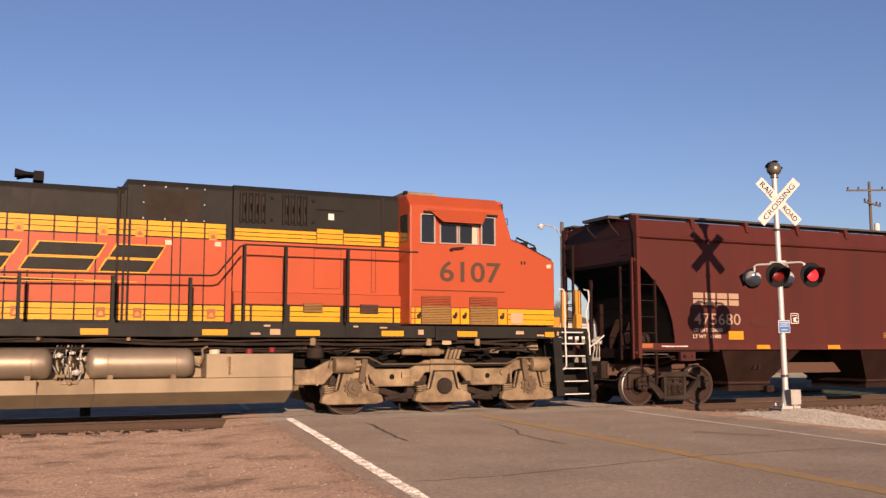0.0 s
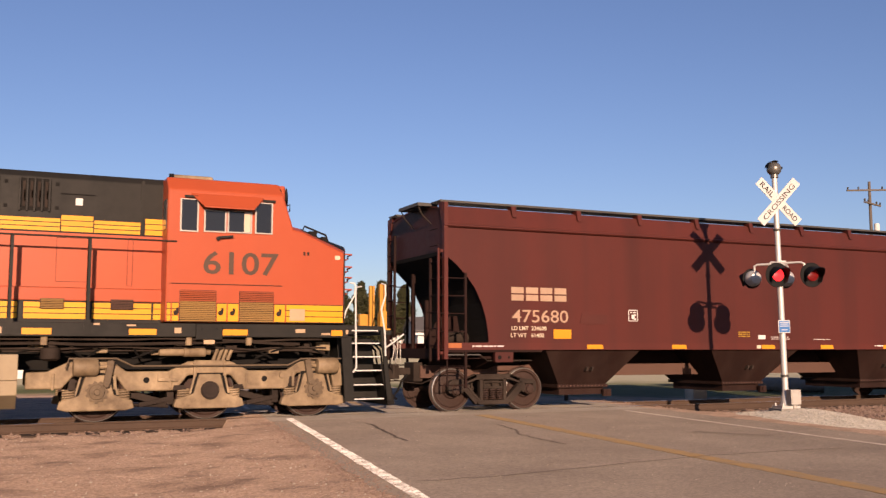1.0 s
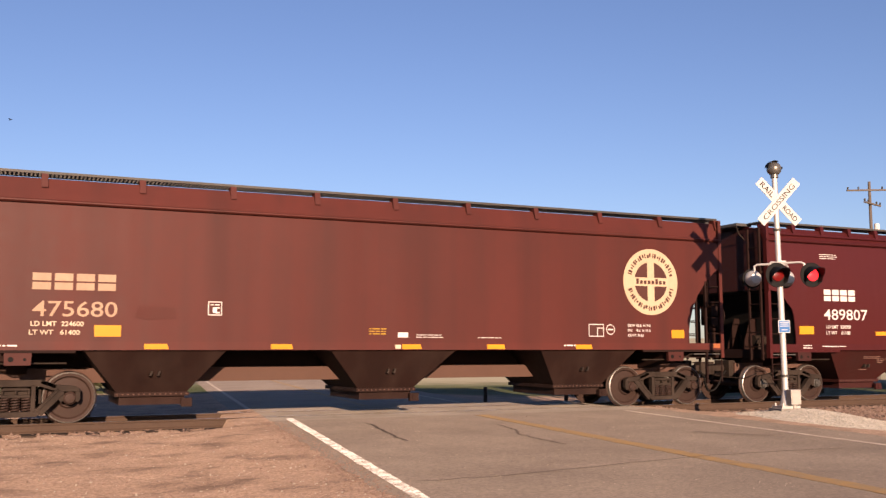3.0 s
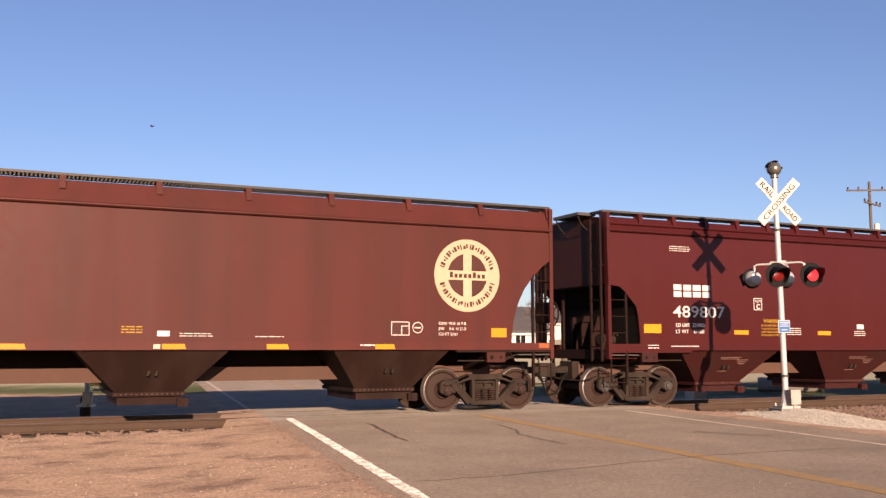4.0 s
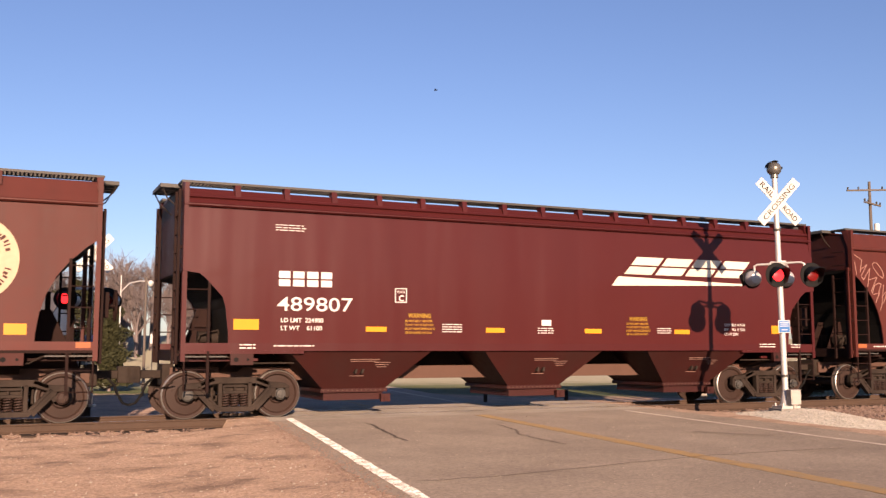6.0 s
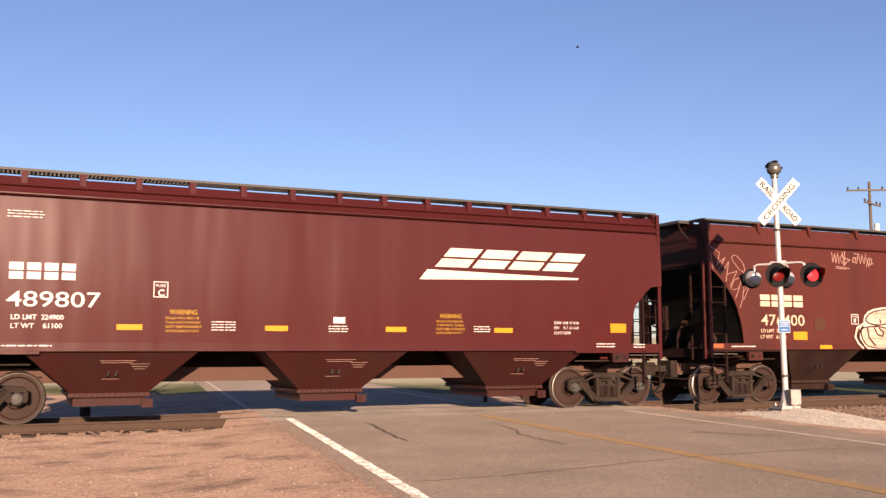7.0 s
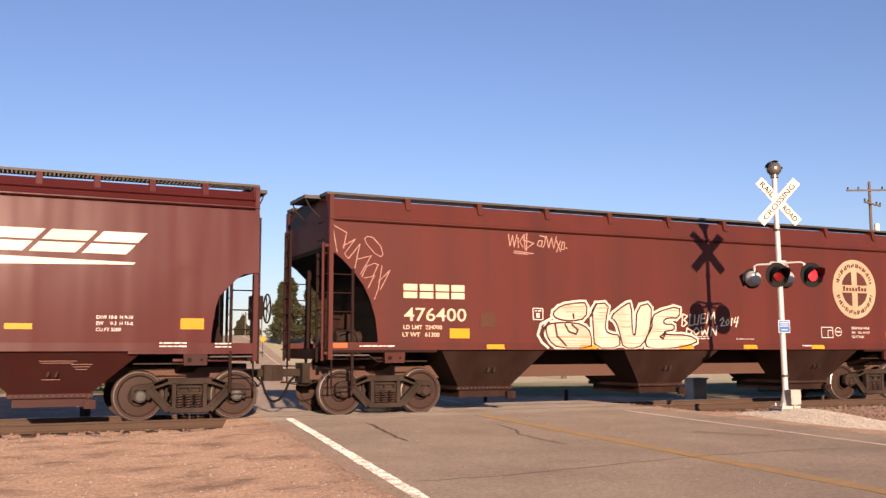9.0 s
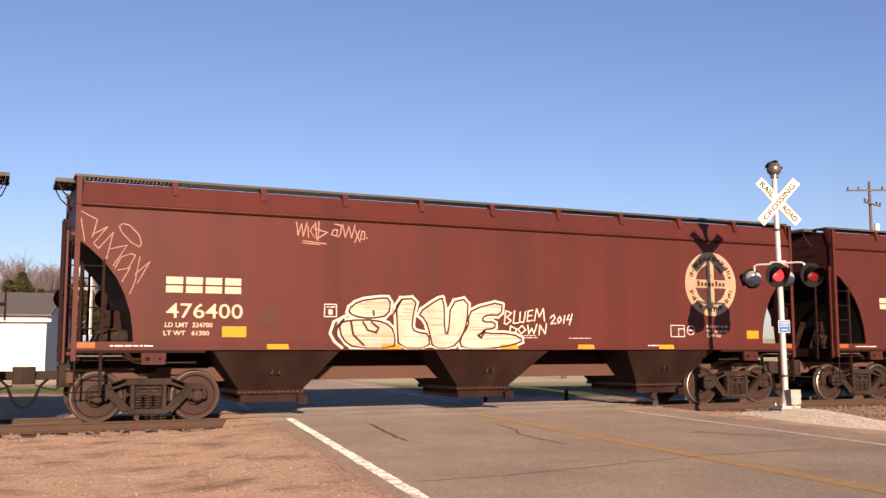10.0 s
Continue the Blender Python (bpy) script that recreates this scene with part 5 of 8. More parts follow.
    cab = part("cab", bm, M["orange"], loco, "orange wide-nosed cab with four side windows", bevel=0.035)
    cab.data.materials.append(M["dark_green"])
    # windscreens with dark surrounds, and black glare paint on the top of the nose
    for s in (-1, 1):
        def face(lo, hi, u, v, lift):
            a, b = Vector((inner[lo][0], s * 1.26, inner[lo][1])), Vector((inner[hi][0], s * 1.26, inner[hi][1]))
            c, d = Vector((prow[lo][0], s * 0.35, prow[lo][1])), Vector((prow[hi][0], s * 0.35, prow[hi][1]))
            n = (b - a).cross(c - a).normalized()
            n = n if n.x + n.z > 0 else -n
            return a.lerp(b, v).lerp(c.lerp(d, v), u) + n * lift

        def sheet(lo, hi, u0, u1, v0, v1, lift):
            bm = bmesh.new()
            top = [bm.verts.new(face(lo, hi, u, v, lift)) for u, v in ((u0, v0), (u1, v0), (u1, v1), (u0, v1))]
            low = [bm.verts.new(face(lo, hi, u, v, lift - 0.02)) for u, v in ((u0, v0), (u1, v0), (u1, v1), (u0, v1))]
            bm.faces.new(top)
            bm.faces.new(low[::-1])
            for k in range(4):
                bm.faces.new((top[k], low[k], low[(k + 1) % 4], top[(k + 1) % 4]))
            return bm
        part("windscreen_surround", sheet(4, 5, -0.14, 0.98, 0.03, 0.86, 0.012), M["lamp_black"], cab)
        part("windscreen", sheet(4, 5, -0.06, 0.92, 0.10, 0.80, 0.018), M["glass"], cab, "dark cab windscreen")
        part("glare_panel", sheet(2, 3, -0.05, 1.0, 0.02, 0.98, 0.008), M["lamp_black"], cab, "matt black paint on the nose top")
    bm = bmesh.new()
    box(bm, 10.44, 11.34, -0.35, 0.35, 0, 0.02)
    for v in bm.verts:
        v.co.z += 3.758 - (v.co.x - 10.42) * 0.324
    part("glare_panel", bm, M["lamp_black"], cab)
    bm = bmesh.new()
    prism(bm, [(9.5, -1.27), (9.80, -1.25), (10.07, -0.35), (10.07, 0.35), (9.80, 1.25), (9.5, 1.27)], 4.2, 4.54, "z")
    brow = part("brow", bm, M["orange"], cab, bevel=0.03)
    for s in (-1, 1):
        bm = bmesh.new()
        prism(bm, [(9.825, s * 1.2), (10.06, s * 0.42), (10.085, s * 0.43), (9.85, s * 1.21)], 4.26, 4.5, "z")
        part("number_board", bm, M["lamp_black"], brow)
    bm = bmesh.new()
    box(bm, 7.505, 7.525, -1.4, -1.02, 3.56, 4.12)
    part("pane", bm, M["glass"], cab)
    for x0, x1, z0, z1 in ((7.77, 8.055, 3.53, 4.11), (9.175, 9.468, 3.55, 4.12), (8.21, 8.575, 3.54, 3.925), (8.65, 9.065, 3.545, 3.935)):
        bm = bmesh.new()
        for p0, p1, q0, q1 in ((x0 - 0.026, x1 + 0.026, z0 - 0.022, z0), (x0 - 0.026, x1 + 0.026, z1, z1 + 0.016), (x0 - 0.026, x0, z0, z1), (x1, x1 + 0.026, z0, z1)):
            box(bm, p0, p1, -1.53, -1.498, q0, q1)
        fr = part("window_frame", bm, M["aluminium"], cab, "dull aluminium window frame")
        bm = bmesh.new()
        box(bm, x0, x1, -1.508, -1.499, z0, z1)
        part("pane", bm, M["glass"], cab)
    bm = bmesh.new()
    box(bm, 8.94, 9.06, -1.522, -1.51, 3.55, 3.93)
    part("window_blind", bm, M["cream"], cab)
    bm = bmesh.new()
    v = [bm.verts.new(p) for p in ((7.94, -1.505, 4.24), (9.32, -1.505, 4.24), (9.08, -1.75, 3.97), (8.16, -1.75, 3.97), (7.94, -1.505, 4.22), (9.32, -1.505, 4.22), (9.08, -1.75, 3.95), (8.16, -1.75, 3.95))]
    for f in ((0, 1, 2, 3), (7, 6, 5, 4), (0, 4, 5, 1), (1, 5, 6, 2), (2, 6, 7, 3), (3, 7, 4, 0)):
        bm.faces.new([v[k] for k in f])
    part("sun_visor", bm, M["orange"], cab)
    for x in (7.82, 9.3):
        bm = bmesh.new()
        box(bm, x, x + 0.24, -1.56, -1.5, 4.15, 4.19)
        part("rain_gutter", bm, M["dark_green"], cab)
    lettering("road_number", "6107", 0.43, M["number_brown"], cab, (8.17, -1.506, 2.74), width=1.44, bold=0.008, depth=0.003, label="dark painted road number")
    bm = bmesh.new()
    rod(bm, (8.45, -1.5, 3.40), (8.45, -1.58, 3.40), 0.035, 10)
    bar(bm, (8.45, 3.42), (8.72, 3.45), 0.035, -1.6, -1.57)
    part("arm_rest", bm, M["dark_green"], cab)
    bm = bmesh.new()
    box(bm, 7.6, 9.71, -1.51, -1.499, 2.53, 2.545)
    part("panel_seam", bm, M["truck"], cab)
    for a, b in ((7.55, 7.62), (7.64, 7.765), (8.46, 8.645), (8.665, 8.87), (9.555, 9.77), (9.79, 10.94)):
        stripe_band(loco, a, b, 1.83, 2.19, 1.5, 3 if b > 9.9 or b < 7.8 else 1)
    for x in (7.71, 8.53, 8.75, 9.64):
        bm = bmesh.new()
        rod(bm, (x, -1.54, 2.0), (x, -1.51, 2.0), 0.045, 12)
        box(bm, x + 0.01, x + 0.05, -1.545, -1.51, 2.01, 2.09)
        part("lock", bm, M["truck"], loco)
    for a, b in ((7.775, 8.45), (8.88, 9.545)):
        vent = plate("louvred_door", loco, a, b, 1.83, 2.42, 1.5, M["dark_green"], 0.006, "louvred door painted orange over yellow")
        n = 17
        for k in range(n):
            z = 1.84 + k * 0.58 / n
            bm = bmesh.new()
            prism(bm, [(-1.534, z), (-1.507, z + 0.027), (-1.507, z + 0.002)], a + 0.008, b - 0.008, "x")
            part("slat", bm, M["louvre_orange"] if z > 2.19 else M["louvre_yellow"], vent)
    plate("notice_plate", loco, 9.86, 10.16, 1.87, 2.1, 1.514, M["notice"], 0.008)
    plate("notice_plate", loco, 10.77, 10.87, 3.09, 3.17, 1.502, M["cream"], 0.008)
    for x in (10.14, 10.22):
        plate("small_mark", cab, x - 0.02, x + 0.02, 3.15, 3.22, 1.5, M["yellow"] if x < 0 else M["truck"], 0.006)
    # on the roof and nose
    bm = bmesh.new()
    box(bm, 7.72, 8.5, -0.7, 0.7, 4.54, 4.72)
    part("air_conditioner", bm, M["tan"], loco, "grey roof air conditioner", bevel=0.04)
    bm = bmesh.new()
    rod(bm, (7.66, -0.9, 4.5), (7.66, -0.9, 4.68), 0.05, 10)
    part("beacon", bm, M["black"], loco)
    bm = bmesh.new()
    pipe(bm, [(10.2, -1.1, 3.66), (10.25, -1.1, 3.78), (10.7, -1.1, 3.62), (10.75, -1.1, 3.48)], 0.02, 8)
    box(bm, 10.35, 10.5, -1.15, -0.95, 3.55, 3.68)
    box(bm, 10.6, 10.72, -1.15, -0.95, 3.48, 3.58)
    part("nose_grab_iron", bm, M["black"], loco, smooth=True)
    bm = bmesh.new()
    pipe(bm, [(9.72, -1.3, 4.1), (9.86, -1.4, 4.15), (9.86, -1.4, 4.02), (9.75, -1.3, 3.98)], 0.012, 6)
    part("mirror_bracket", bm, M["dark_green"], loco)
    # front of the nose carries grab irons
    for z in (3.28, 3.02, 2.8, 2.55):
        bm = bmesh.new()
        pipe(bm, [(11.2, -0.8, z), (11.36, -0.8, z), (11.37, -0.5, z - 0.02), (11.41, -0.42, z - 0.05), (11.33, -0.4, z - 0.1)], 0.016, 6)
        part("grab_iron", bm, M["orange"], loco, smooth=True)
    # horn
    bm = bmesh.new()
    for y, r, l in ((-0.15, 0.09, 0.5), (0.0, 0.075, 0.42), (0.15, 0.085, 0.46)):
        lathe(bm, [(0.03, 0.55), (0.04, 0.5), (0.035, 0.4), (0.04, 0.25), (r, 0.55 - l)], 14, "x", (0, y, 4.62))
    box(bm, 0.38, 0.56, -0.2, 0.2, 4.5, 4.68)
    rod(bm, (0.45, 0, 4.36), (0.45, 0, 4.6), 0.05, 8)
    part("horn", bm, M["black"], loco, "black three-chime air horn", smooth=True)
    bm = bmesh.new()
    box(bm, 0.6, 0.95, -0.3, 0.3, 4.36, 4.41)
    part("roof_hatch", bm, M["dark_green"], loco)
    # handrail and its posts
    for s in (-1, 1):
        bm = bmesh.new()
        pipe(bm, [(-9.5, s * 1.5, 2.63), (0, s * 1.5, 2.65), (3.5, s * 1.5, 2.70), (3.6, s * 1.5, 2.73), (4.02, s * 1.5, 3.27), (4.12, s * 1.5, 3.315), (7.7, s * 1.5, 3.315)], 0.018, 8)
        part("handrail", bm, M["truck"], loco, "brown steel handrail", smooth=True)
        for x in (-8.9, -7.3, -5.8, -4.3, -2.8, -1.35, 0.2, 1.74, 3.11, 4.11, 4.92, 6.19):
            bm = bmesh.new()
            zt = 2.65 if x < 3.5 else 3.31
            box(bm, x - 0.032, x + 0.032, *sorted((s * 1.47, s * 1.5)), 1.6, zt)
            box(bm, x - 0.032, x - 0.02, *sorted((s * 1.44, s * 1.5)), 1.6, zt)
            box(bm, x - 0.055, x + 0.055, *sorted((s * 1.505, s * 1.535)), 1.58, 1.86)
            part("stanchion", bm, M["dark_green"], loco)
    # reflective strips and notices on the frame
    for a, b in ((1.22, 1.70), (3.34, 3.81), (5.13, 5.61), (6.90, 7.38), (8.58, 9.05), (10.70, 10.93), (-0.9, -0.42)):
        bm = bmesh.new()
        box(bm, a, b, -1.528, -1.518, 1.585, 1.695)
        part("reflector", bm, M["reflector"], loco)
    for a, b, z0, z1 in ((4.25, 4.43, 1.6, 1.64), (4.62, 4.82, 1.6, 1.71), (7.7, 7.82, 1.62, 1.72), (9.98, 10.17, 1.64, 1.71), (10.5, 10.68, 1.6, 1.64), (11.0, 11.05, 1.62, 1.7), (4.5, 4.62, 1.755, 1.79), (6.3, 6.4, 1.755, 1.79), (6.86, 7.02, 1.74, 1.77)):
        plate("notice_plate", loco, a, b, z0, z1, 1.52, M["notice"], 0.008)
    # jacking bracket on the side of the frame with a pale tag below it
    bm = bmesh.new()
    box(bm, 8.08, 8.57, -1.57, -1.518, 1.5, 1.79)
    jack = part("jack_bracket", bm, M["dark_green"], loco, bevel=0.012)
    for x in (8.19, 8.46):
        bm = bmesh.new()
        rod(bm, (x, -1.565, 1.7), (x, -1.575, 1.7), 0.022, 10)
        part("bolt_hole", bm, M["lamp_black"], jack)
    bm = bmesh.new()
    box(bm, 8.23, 8.43, -1.55, -1.53, 1.42, 1.505)
    part("tag", bm, M["notice"], jack)
    # fuel tank with a sloping lower side, air reservoirs on its shelf
    bm = bmesh.new()
    side = [(-0.95, 0.28), (-1.45, 0.54), (-1.45, 0.79), (1.45, 0.79), (1.45, 0.54), (0.95, 0.28)]
    notch = [(-0.95, 0.28), (-1.45, 0.54), (-1.17, 0.79), (1.17, 0.79), (1.45, 0.54), (0.95, 0.28)]
    for a, b, o in ((-4.6, 0.55, side), (0.55, 1.5, notch), (1.5, 5.1, side)):
        prism(bm, o, a, b, "x")
    prism(bm, [(-1.45, 0.794), (-1.45, 1.24), (1.45, 1.24), (1.45, 0.794)], 3.45, 5.1, "x")
    prism(bm, [(-0.95, 0.794), (-0.95, 1.2), (0.95, 1.2), (0.95, 0.794)], -4.6, 3.45, "x")
    tank = part("fuel_tank", bm, M["tank"], loco, "dusty tan fuel tank with sloping sides", bevel=0.012)
    bm = bmesh.new()
    box(bm, 3.82, 3.93, -1.47, -1.448, 0.84, 1.2)
    part("sight_glass_frame", bm, M["tan"], tank)
    for k in range(9):
        bm = bmesh.new()
        box(bm, 3.855, 3.895, -1.478, -1.468, 0.86 + k * 0.037, 0.88 + k * 0.037)
        part("sight_glass_mark", bm, M["truck"], tank)
    for x, z, r, m in ((3.62, 1.26, 0.1, "cream"), (3.9, 1.28, 0.09, "truck"), (4.28, 1.27, 0.07, "red"), (4.72, 1.3, 0.07, "red")):
        bm = bmesh.new()
        rod(bm, (x, -1.3, z - 0.03), (x, -1.3, z + 0.06), r, 14)
        part("filler_cap", bm, M[m], tank, smooth=True)
    for x0, x1 in ((1.36, 3.26), (-1.15, 0.8)):
        bm = bmesh.new()
        lathe(bm, [(0.05, x0), (0.18, x0 + 0.02), (0.25, x0 + 0.07), (0.275, x0 + 0.14), (0.275, x0 + 0.34), (0.281, x0 + 0.345), (0.281, x0 + 0.36), (0.275, x0 + 0.365), (0.275, x1 - 0.36), (0.281, x1 - 0.355), (0.281, x1 - 0.34), (0.275, x1 - 0.335), (0.275, x1 - 0.14), (0.25, x1 - 0.07), (0.18, x1 - 0.02), (0.05, x1)], 32, "x", (0, -1.19, 1.075))
        res = part("air_reservoir", bm, M["reservoir"], loco, "dusty silver cylindrical air reservoir", smooth=True)
        for x in (x0 + 0.4, x1 - 0.4):
            bm = bmesh.new()
            box(bm, x - 0.05, x + 0.05, -1.42, -1.0, 0.79, 0.86)
            rod(bm, (x, -1.44, 0.82), (x, -1.36, 0.82), 0.05, 10)
            part("reservoir_foot", bm, M["tan"], res)
    for k in range(8):
        x = 0.83 + 0.06 * k
        bm = bmesh.new()
        pipe(bm, [(x, -1.2 - 0.03 * (k % 3), 0.78), (x + 0.04, -1.3, 0.92 + 0.04 * (k % 4)), (x + 0.05 * (k % 3) - 0.05, -1.22, 1.1 + 0.05 * (k % 3)), (x + 0.05, -1.15, 1.4)], 0.013 + 0.006 * (k % 2), 6)
        part("air_pipe", bm, M[("steel", "truck", "black", "aluminium")[k % 4]], loco, smooth=True)
    for x, z, r, w in ((0.9, 1.22, 0.05, 0.12), (1.08, 1.05, 0.03, 0.1), (1.2, 0.92, 0.055, 0.14), (0.98, 0.86, 0.04, 0.2), (1.26, 1.16, 0.03, 0.12), (1.08, 0.74, 0.045, 0.3), (1.12, 1.26, 0.035, 0.1)):
        bm = bmesh.new()
        lathe(bm, [(r * 0.5, -0.02), (r, 0.0), (r, w * 0.6), (r * 0.7, w * 0.65), (r * 0.6, w), (0.01, w)], 14, "y", (x, -1.36, z))
        box(bm, x - w * 0.5, x + w * 0.5, -1.3, -1.22, z - r * 0.7, z + r * 0.5)
        part("air_valve", bm, M["tan" if x in (0.98, 1.08) else "aluminium"], loco, "dusty grey metal air valve", smooth=True)
    bm = bmesh.new()
    pipe(bm, [(3.24, -1.19, 1.07), (3.36, -1.25, 1.05), (3.42, -1.25, 1.18), (3.4, -1.25, 1.32), (3.5, -1.25, 1.38)], 0.025, 8)
    part("air_pipe", bm, M["tan"], loco, smooth=True)
    # pipes, conduits and boxes under the frame
    rng = random.Random(4)
    for z, y, r in ((1.5, -1.4, 0.02), (1.44, -1.35, 0.03), (1.34, -1.2, 0.022), (1.28, -1.1, 0.03)):
        bm = bmesh.new()
        pts = [(-9.5, y, z)]
        x = 5.2 if r > 0.021 and z < 1.4 else -3
        while x < 10.8:
            pts.append((x, y + rng.uniform(-0.04, 0.04), z + rng.uniform(-0.035, 0.035)))
            x += rng.uniform(0.5, 0.9)
        pipe(bm, pts, r, 6)
        part("conduit", bm, M["truck"], loco, smooth=True)
    for k in range(16):
        x = 5.2 + k * 0.36 + rng.uniform(-0.1, 0.1)
        bm = bmesh.new()
        w, h = rng.uniform(0.08, 0.34), rng.uniform(0.08, 0.2)
        z = rng.uniform(1.2, 1.36)
        y = -rng.uniform(0.75, 1.2)
        box(bm, x, x + w, y, y + 0.3, z, z + h)
        part("underframe_box", bm, M["truck" if k % 3 else "tan"], loco, bevel=0.015)
    for k in range(10):
        x = 5.3 + k * 0.56
        bm = bmesh.new()
        x2 = x + rng.uniform(-0.7, 0.7)
        pipe(bm, [(x, -1.25, 1.52), (x + 0.05, -1.2, 1.36), ((x + x2) / 2, -1.1, 1.25), (x2, -1.0, 1.15)], 0.02, 6)
        part("cable", bm, M["black"], loco, smooth=True)
    for x in (0.55, 2.05, 3.25, 5.5, 7.98, 9.1):
        bm = bmesh.new()
        rod(bm, (x, -1.42, 1.4 if x > 5 else 1.48), (x, -1.42, 1.58), 0.035 if x < 5 else 0.06, 10)
        part("hanger", bm, M["tan"], loco)
    bm = bmesh.new()
    lathe(bm, [(0.1, 1.12), (0.17, 1.16), (0.17, 1.34), (0.12, 1.36), (0.08, 1.5)], 14, "z", (5.62, -1.2, 0))
    part("sanding_trap", bm, M["truck"], loco, smooth=True)
    loco_truck(loco, 8.43, False)
    loco_truck(loco, -7.0, True)
    # stepwell at the cab end
    bm = bmesh.new()
    prism(bm, [(10.92, 1.58), (11.13, 1.58), (11.2, 0.3), (11.01, 0.3)], -1.5, -1.46)
    prism(bm, [(11.0, 1.58), (11.16, 1.58), (11.28, 0.3), (11.12, 0.3)], -0.95, -0.91)
    prism(bm, [(11.74, 1.78), (11.8, 1.78), (12.0, 0.3), (11.9, 0.3)], -1.5, -1.46)
    prism(bm, [(11.1, 1.55), (11.75, 1.55), (11.9, 0.3), (11.2, 0.3)], -0.95, -0.93)
    box(bm, 11.05, 11.2, -0.95, 1.5, 0.6, 1.6)
    well = part("stepwell", bm, M["dark_green"], loco, "dark stepwell with pale tread edges")
    for k, z in enumerate((1.70, 1.45, 1.18, 0.91, 0.63, 0.35)):
        bm = bmesh.new()
        x0, x1 = 11.135 + k * 0.014, 11.69 + k * 0.027
        box(bm, x0, x1, -1.48, -0.96, z - 0.035, z)
        part("step", bm, M["dark_green"], well)
        bm = bmesh.new()
        box(bm, x0, x1, -1.505, -1.482, z - 0.018, z + 0.004)
        part("step_edge", bm, M["white"], well)
    for pts in ([(11.09, -1.5, 2.64), (11.16, -1.55, 2.63), (11.19, -1.55, 2.57), (11.2, -1.55, 1.73), (11.22, -1.55, 0.96), (11.17, -1.5, 0.87)],
                [(11.8, -1.4, 2.65), (11.825, -1.54, 2.62), (11.83, -1.55, 2.41), (11.74, -1.55, 2.12), (11.82, -1.55, 1.66), (11.836, -1.55, 1.19)],
                [(12.34, 1.3, 2.77), (12.24, 1.45, 2.75), (12.22, 1.45, 2.56), (12.02, 1.45, 2.21), (11.91, 1.45, 1.8)]):
        bm = bmesh.new()
        pipe(bm, pts, 0.017, 8)
        part("step_handrail", bm, M["white"], loco, "white painted step handrail", smooth=True)
    # yellow posts and boxes on the end platform
    bm = bmesh.new()
    box(bm, 11.2, 12.2, -0.95, 0.95, 1.62, 1.72)
    part("end_platform", bm, M["dark_green"], loco)
    for x0, x1, y, z0, z1, d in ((12.05, 12.13, -0.6, 2.12, 2.70, 0.05), (12.145, 12.19, -0.6, 2.12, 2.68, 0.05), (12.05, 12.2, -0.6, 1.75, 2.13, 0.09), (12.06, 12.27, -0.6, 1.68, 1.76, 0.12), (12.01, 12.07, -0.1, 1.72, 2.69, 0.04), (12.085, 12.13, -0.1, 1.72, 2.69, 0.04), (11.85, 12.05, 0.1, 1.72, 2.08, 0.07)):
        bm = bmesh.new()
        box(bm, x0, x1, y - d, y + d, z0, z1)
        part("platform_post", bm, M["post_yellow"], loco, bevel=0.012)
    bm = bmesh.new()
    for k in range(4):
        y = -1.1 + 0.3 * k
        pipe(bm, [(11.8, y, 1.5), (12.0, y - 0.02, 1.3), (12.08, y + 0.05, 0.95), (11.95, y + 0.1, 0.75), (11.85, y + 0.12, 1.0)], 0.022, 6)
    part("jumper_cables", bm, M["black"], loco, smooth=True)
    bm = bmesh.new()
    pipe(bm, [(11.9, -1.4, 1.36), (12.01, -1.5, 1.45), (12.25, -1.5, 1.63)], 0.016, 6)
    pipe(bm, [(12.0, -1.4, 1.5), (12.2, -1.2, 1.35), (12.3, -0.9, 1.1), (12.4, -0.7, 1.0)], 0.014, 6)
    part("uncoupling_lever", bm, M["white"], loco, smooth=True)
    for k, (x, z) in enumerate(((12.12, 1.52), (12.2, 1.56), (12.26, 1.47))):
        bm = bmesh.new()
        lathe(bm, [(0.015, -0.05), (0.04, -0.04), (0.045, 0.0), (0.03, 0.05), (0.012, 0.07)], 12, "y", (x, -1.3, z))
        pipe(bm, [(x, -1.28, z), (x + 0.01, -1.27, z - 0.2), (x + 0.02 * k - 0.02, -1.25, z - 0.42)], 0.012, 6)
        rod(bm, (x - 0.1, -1.32, z - 0.03), (x + 0.08, -1.3, z + 0.05), 0.012, 6)
        part("hose_valve", bm, M["aluminium"], loco, "pale metal hose valve", smooth=True)
    bm = bmesh.new()
    prism(bm, [(11.78, 1.02), (11.92, 1.02), (12.1, 0.22), (11.95, 0.2)], -1.4, 1.4)
    part("pilot_plow", bm, M["black"], loco)
    coupler(loco, 11.9, 1)
    coupler(loco, -10.4, -1)
    CARS.append((loco, 0.0))
    return loco


# ---- crossing and surroundings ----
INSERTS = []


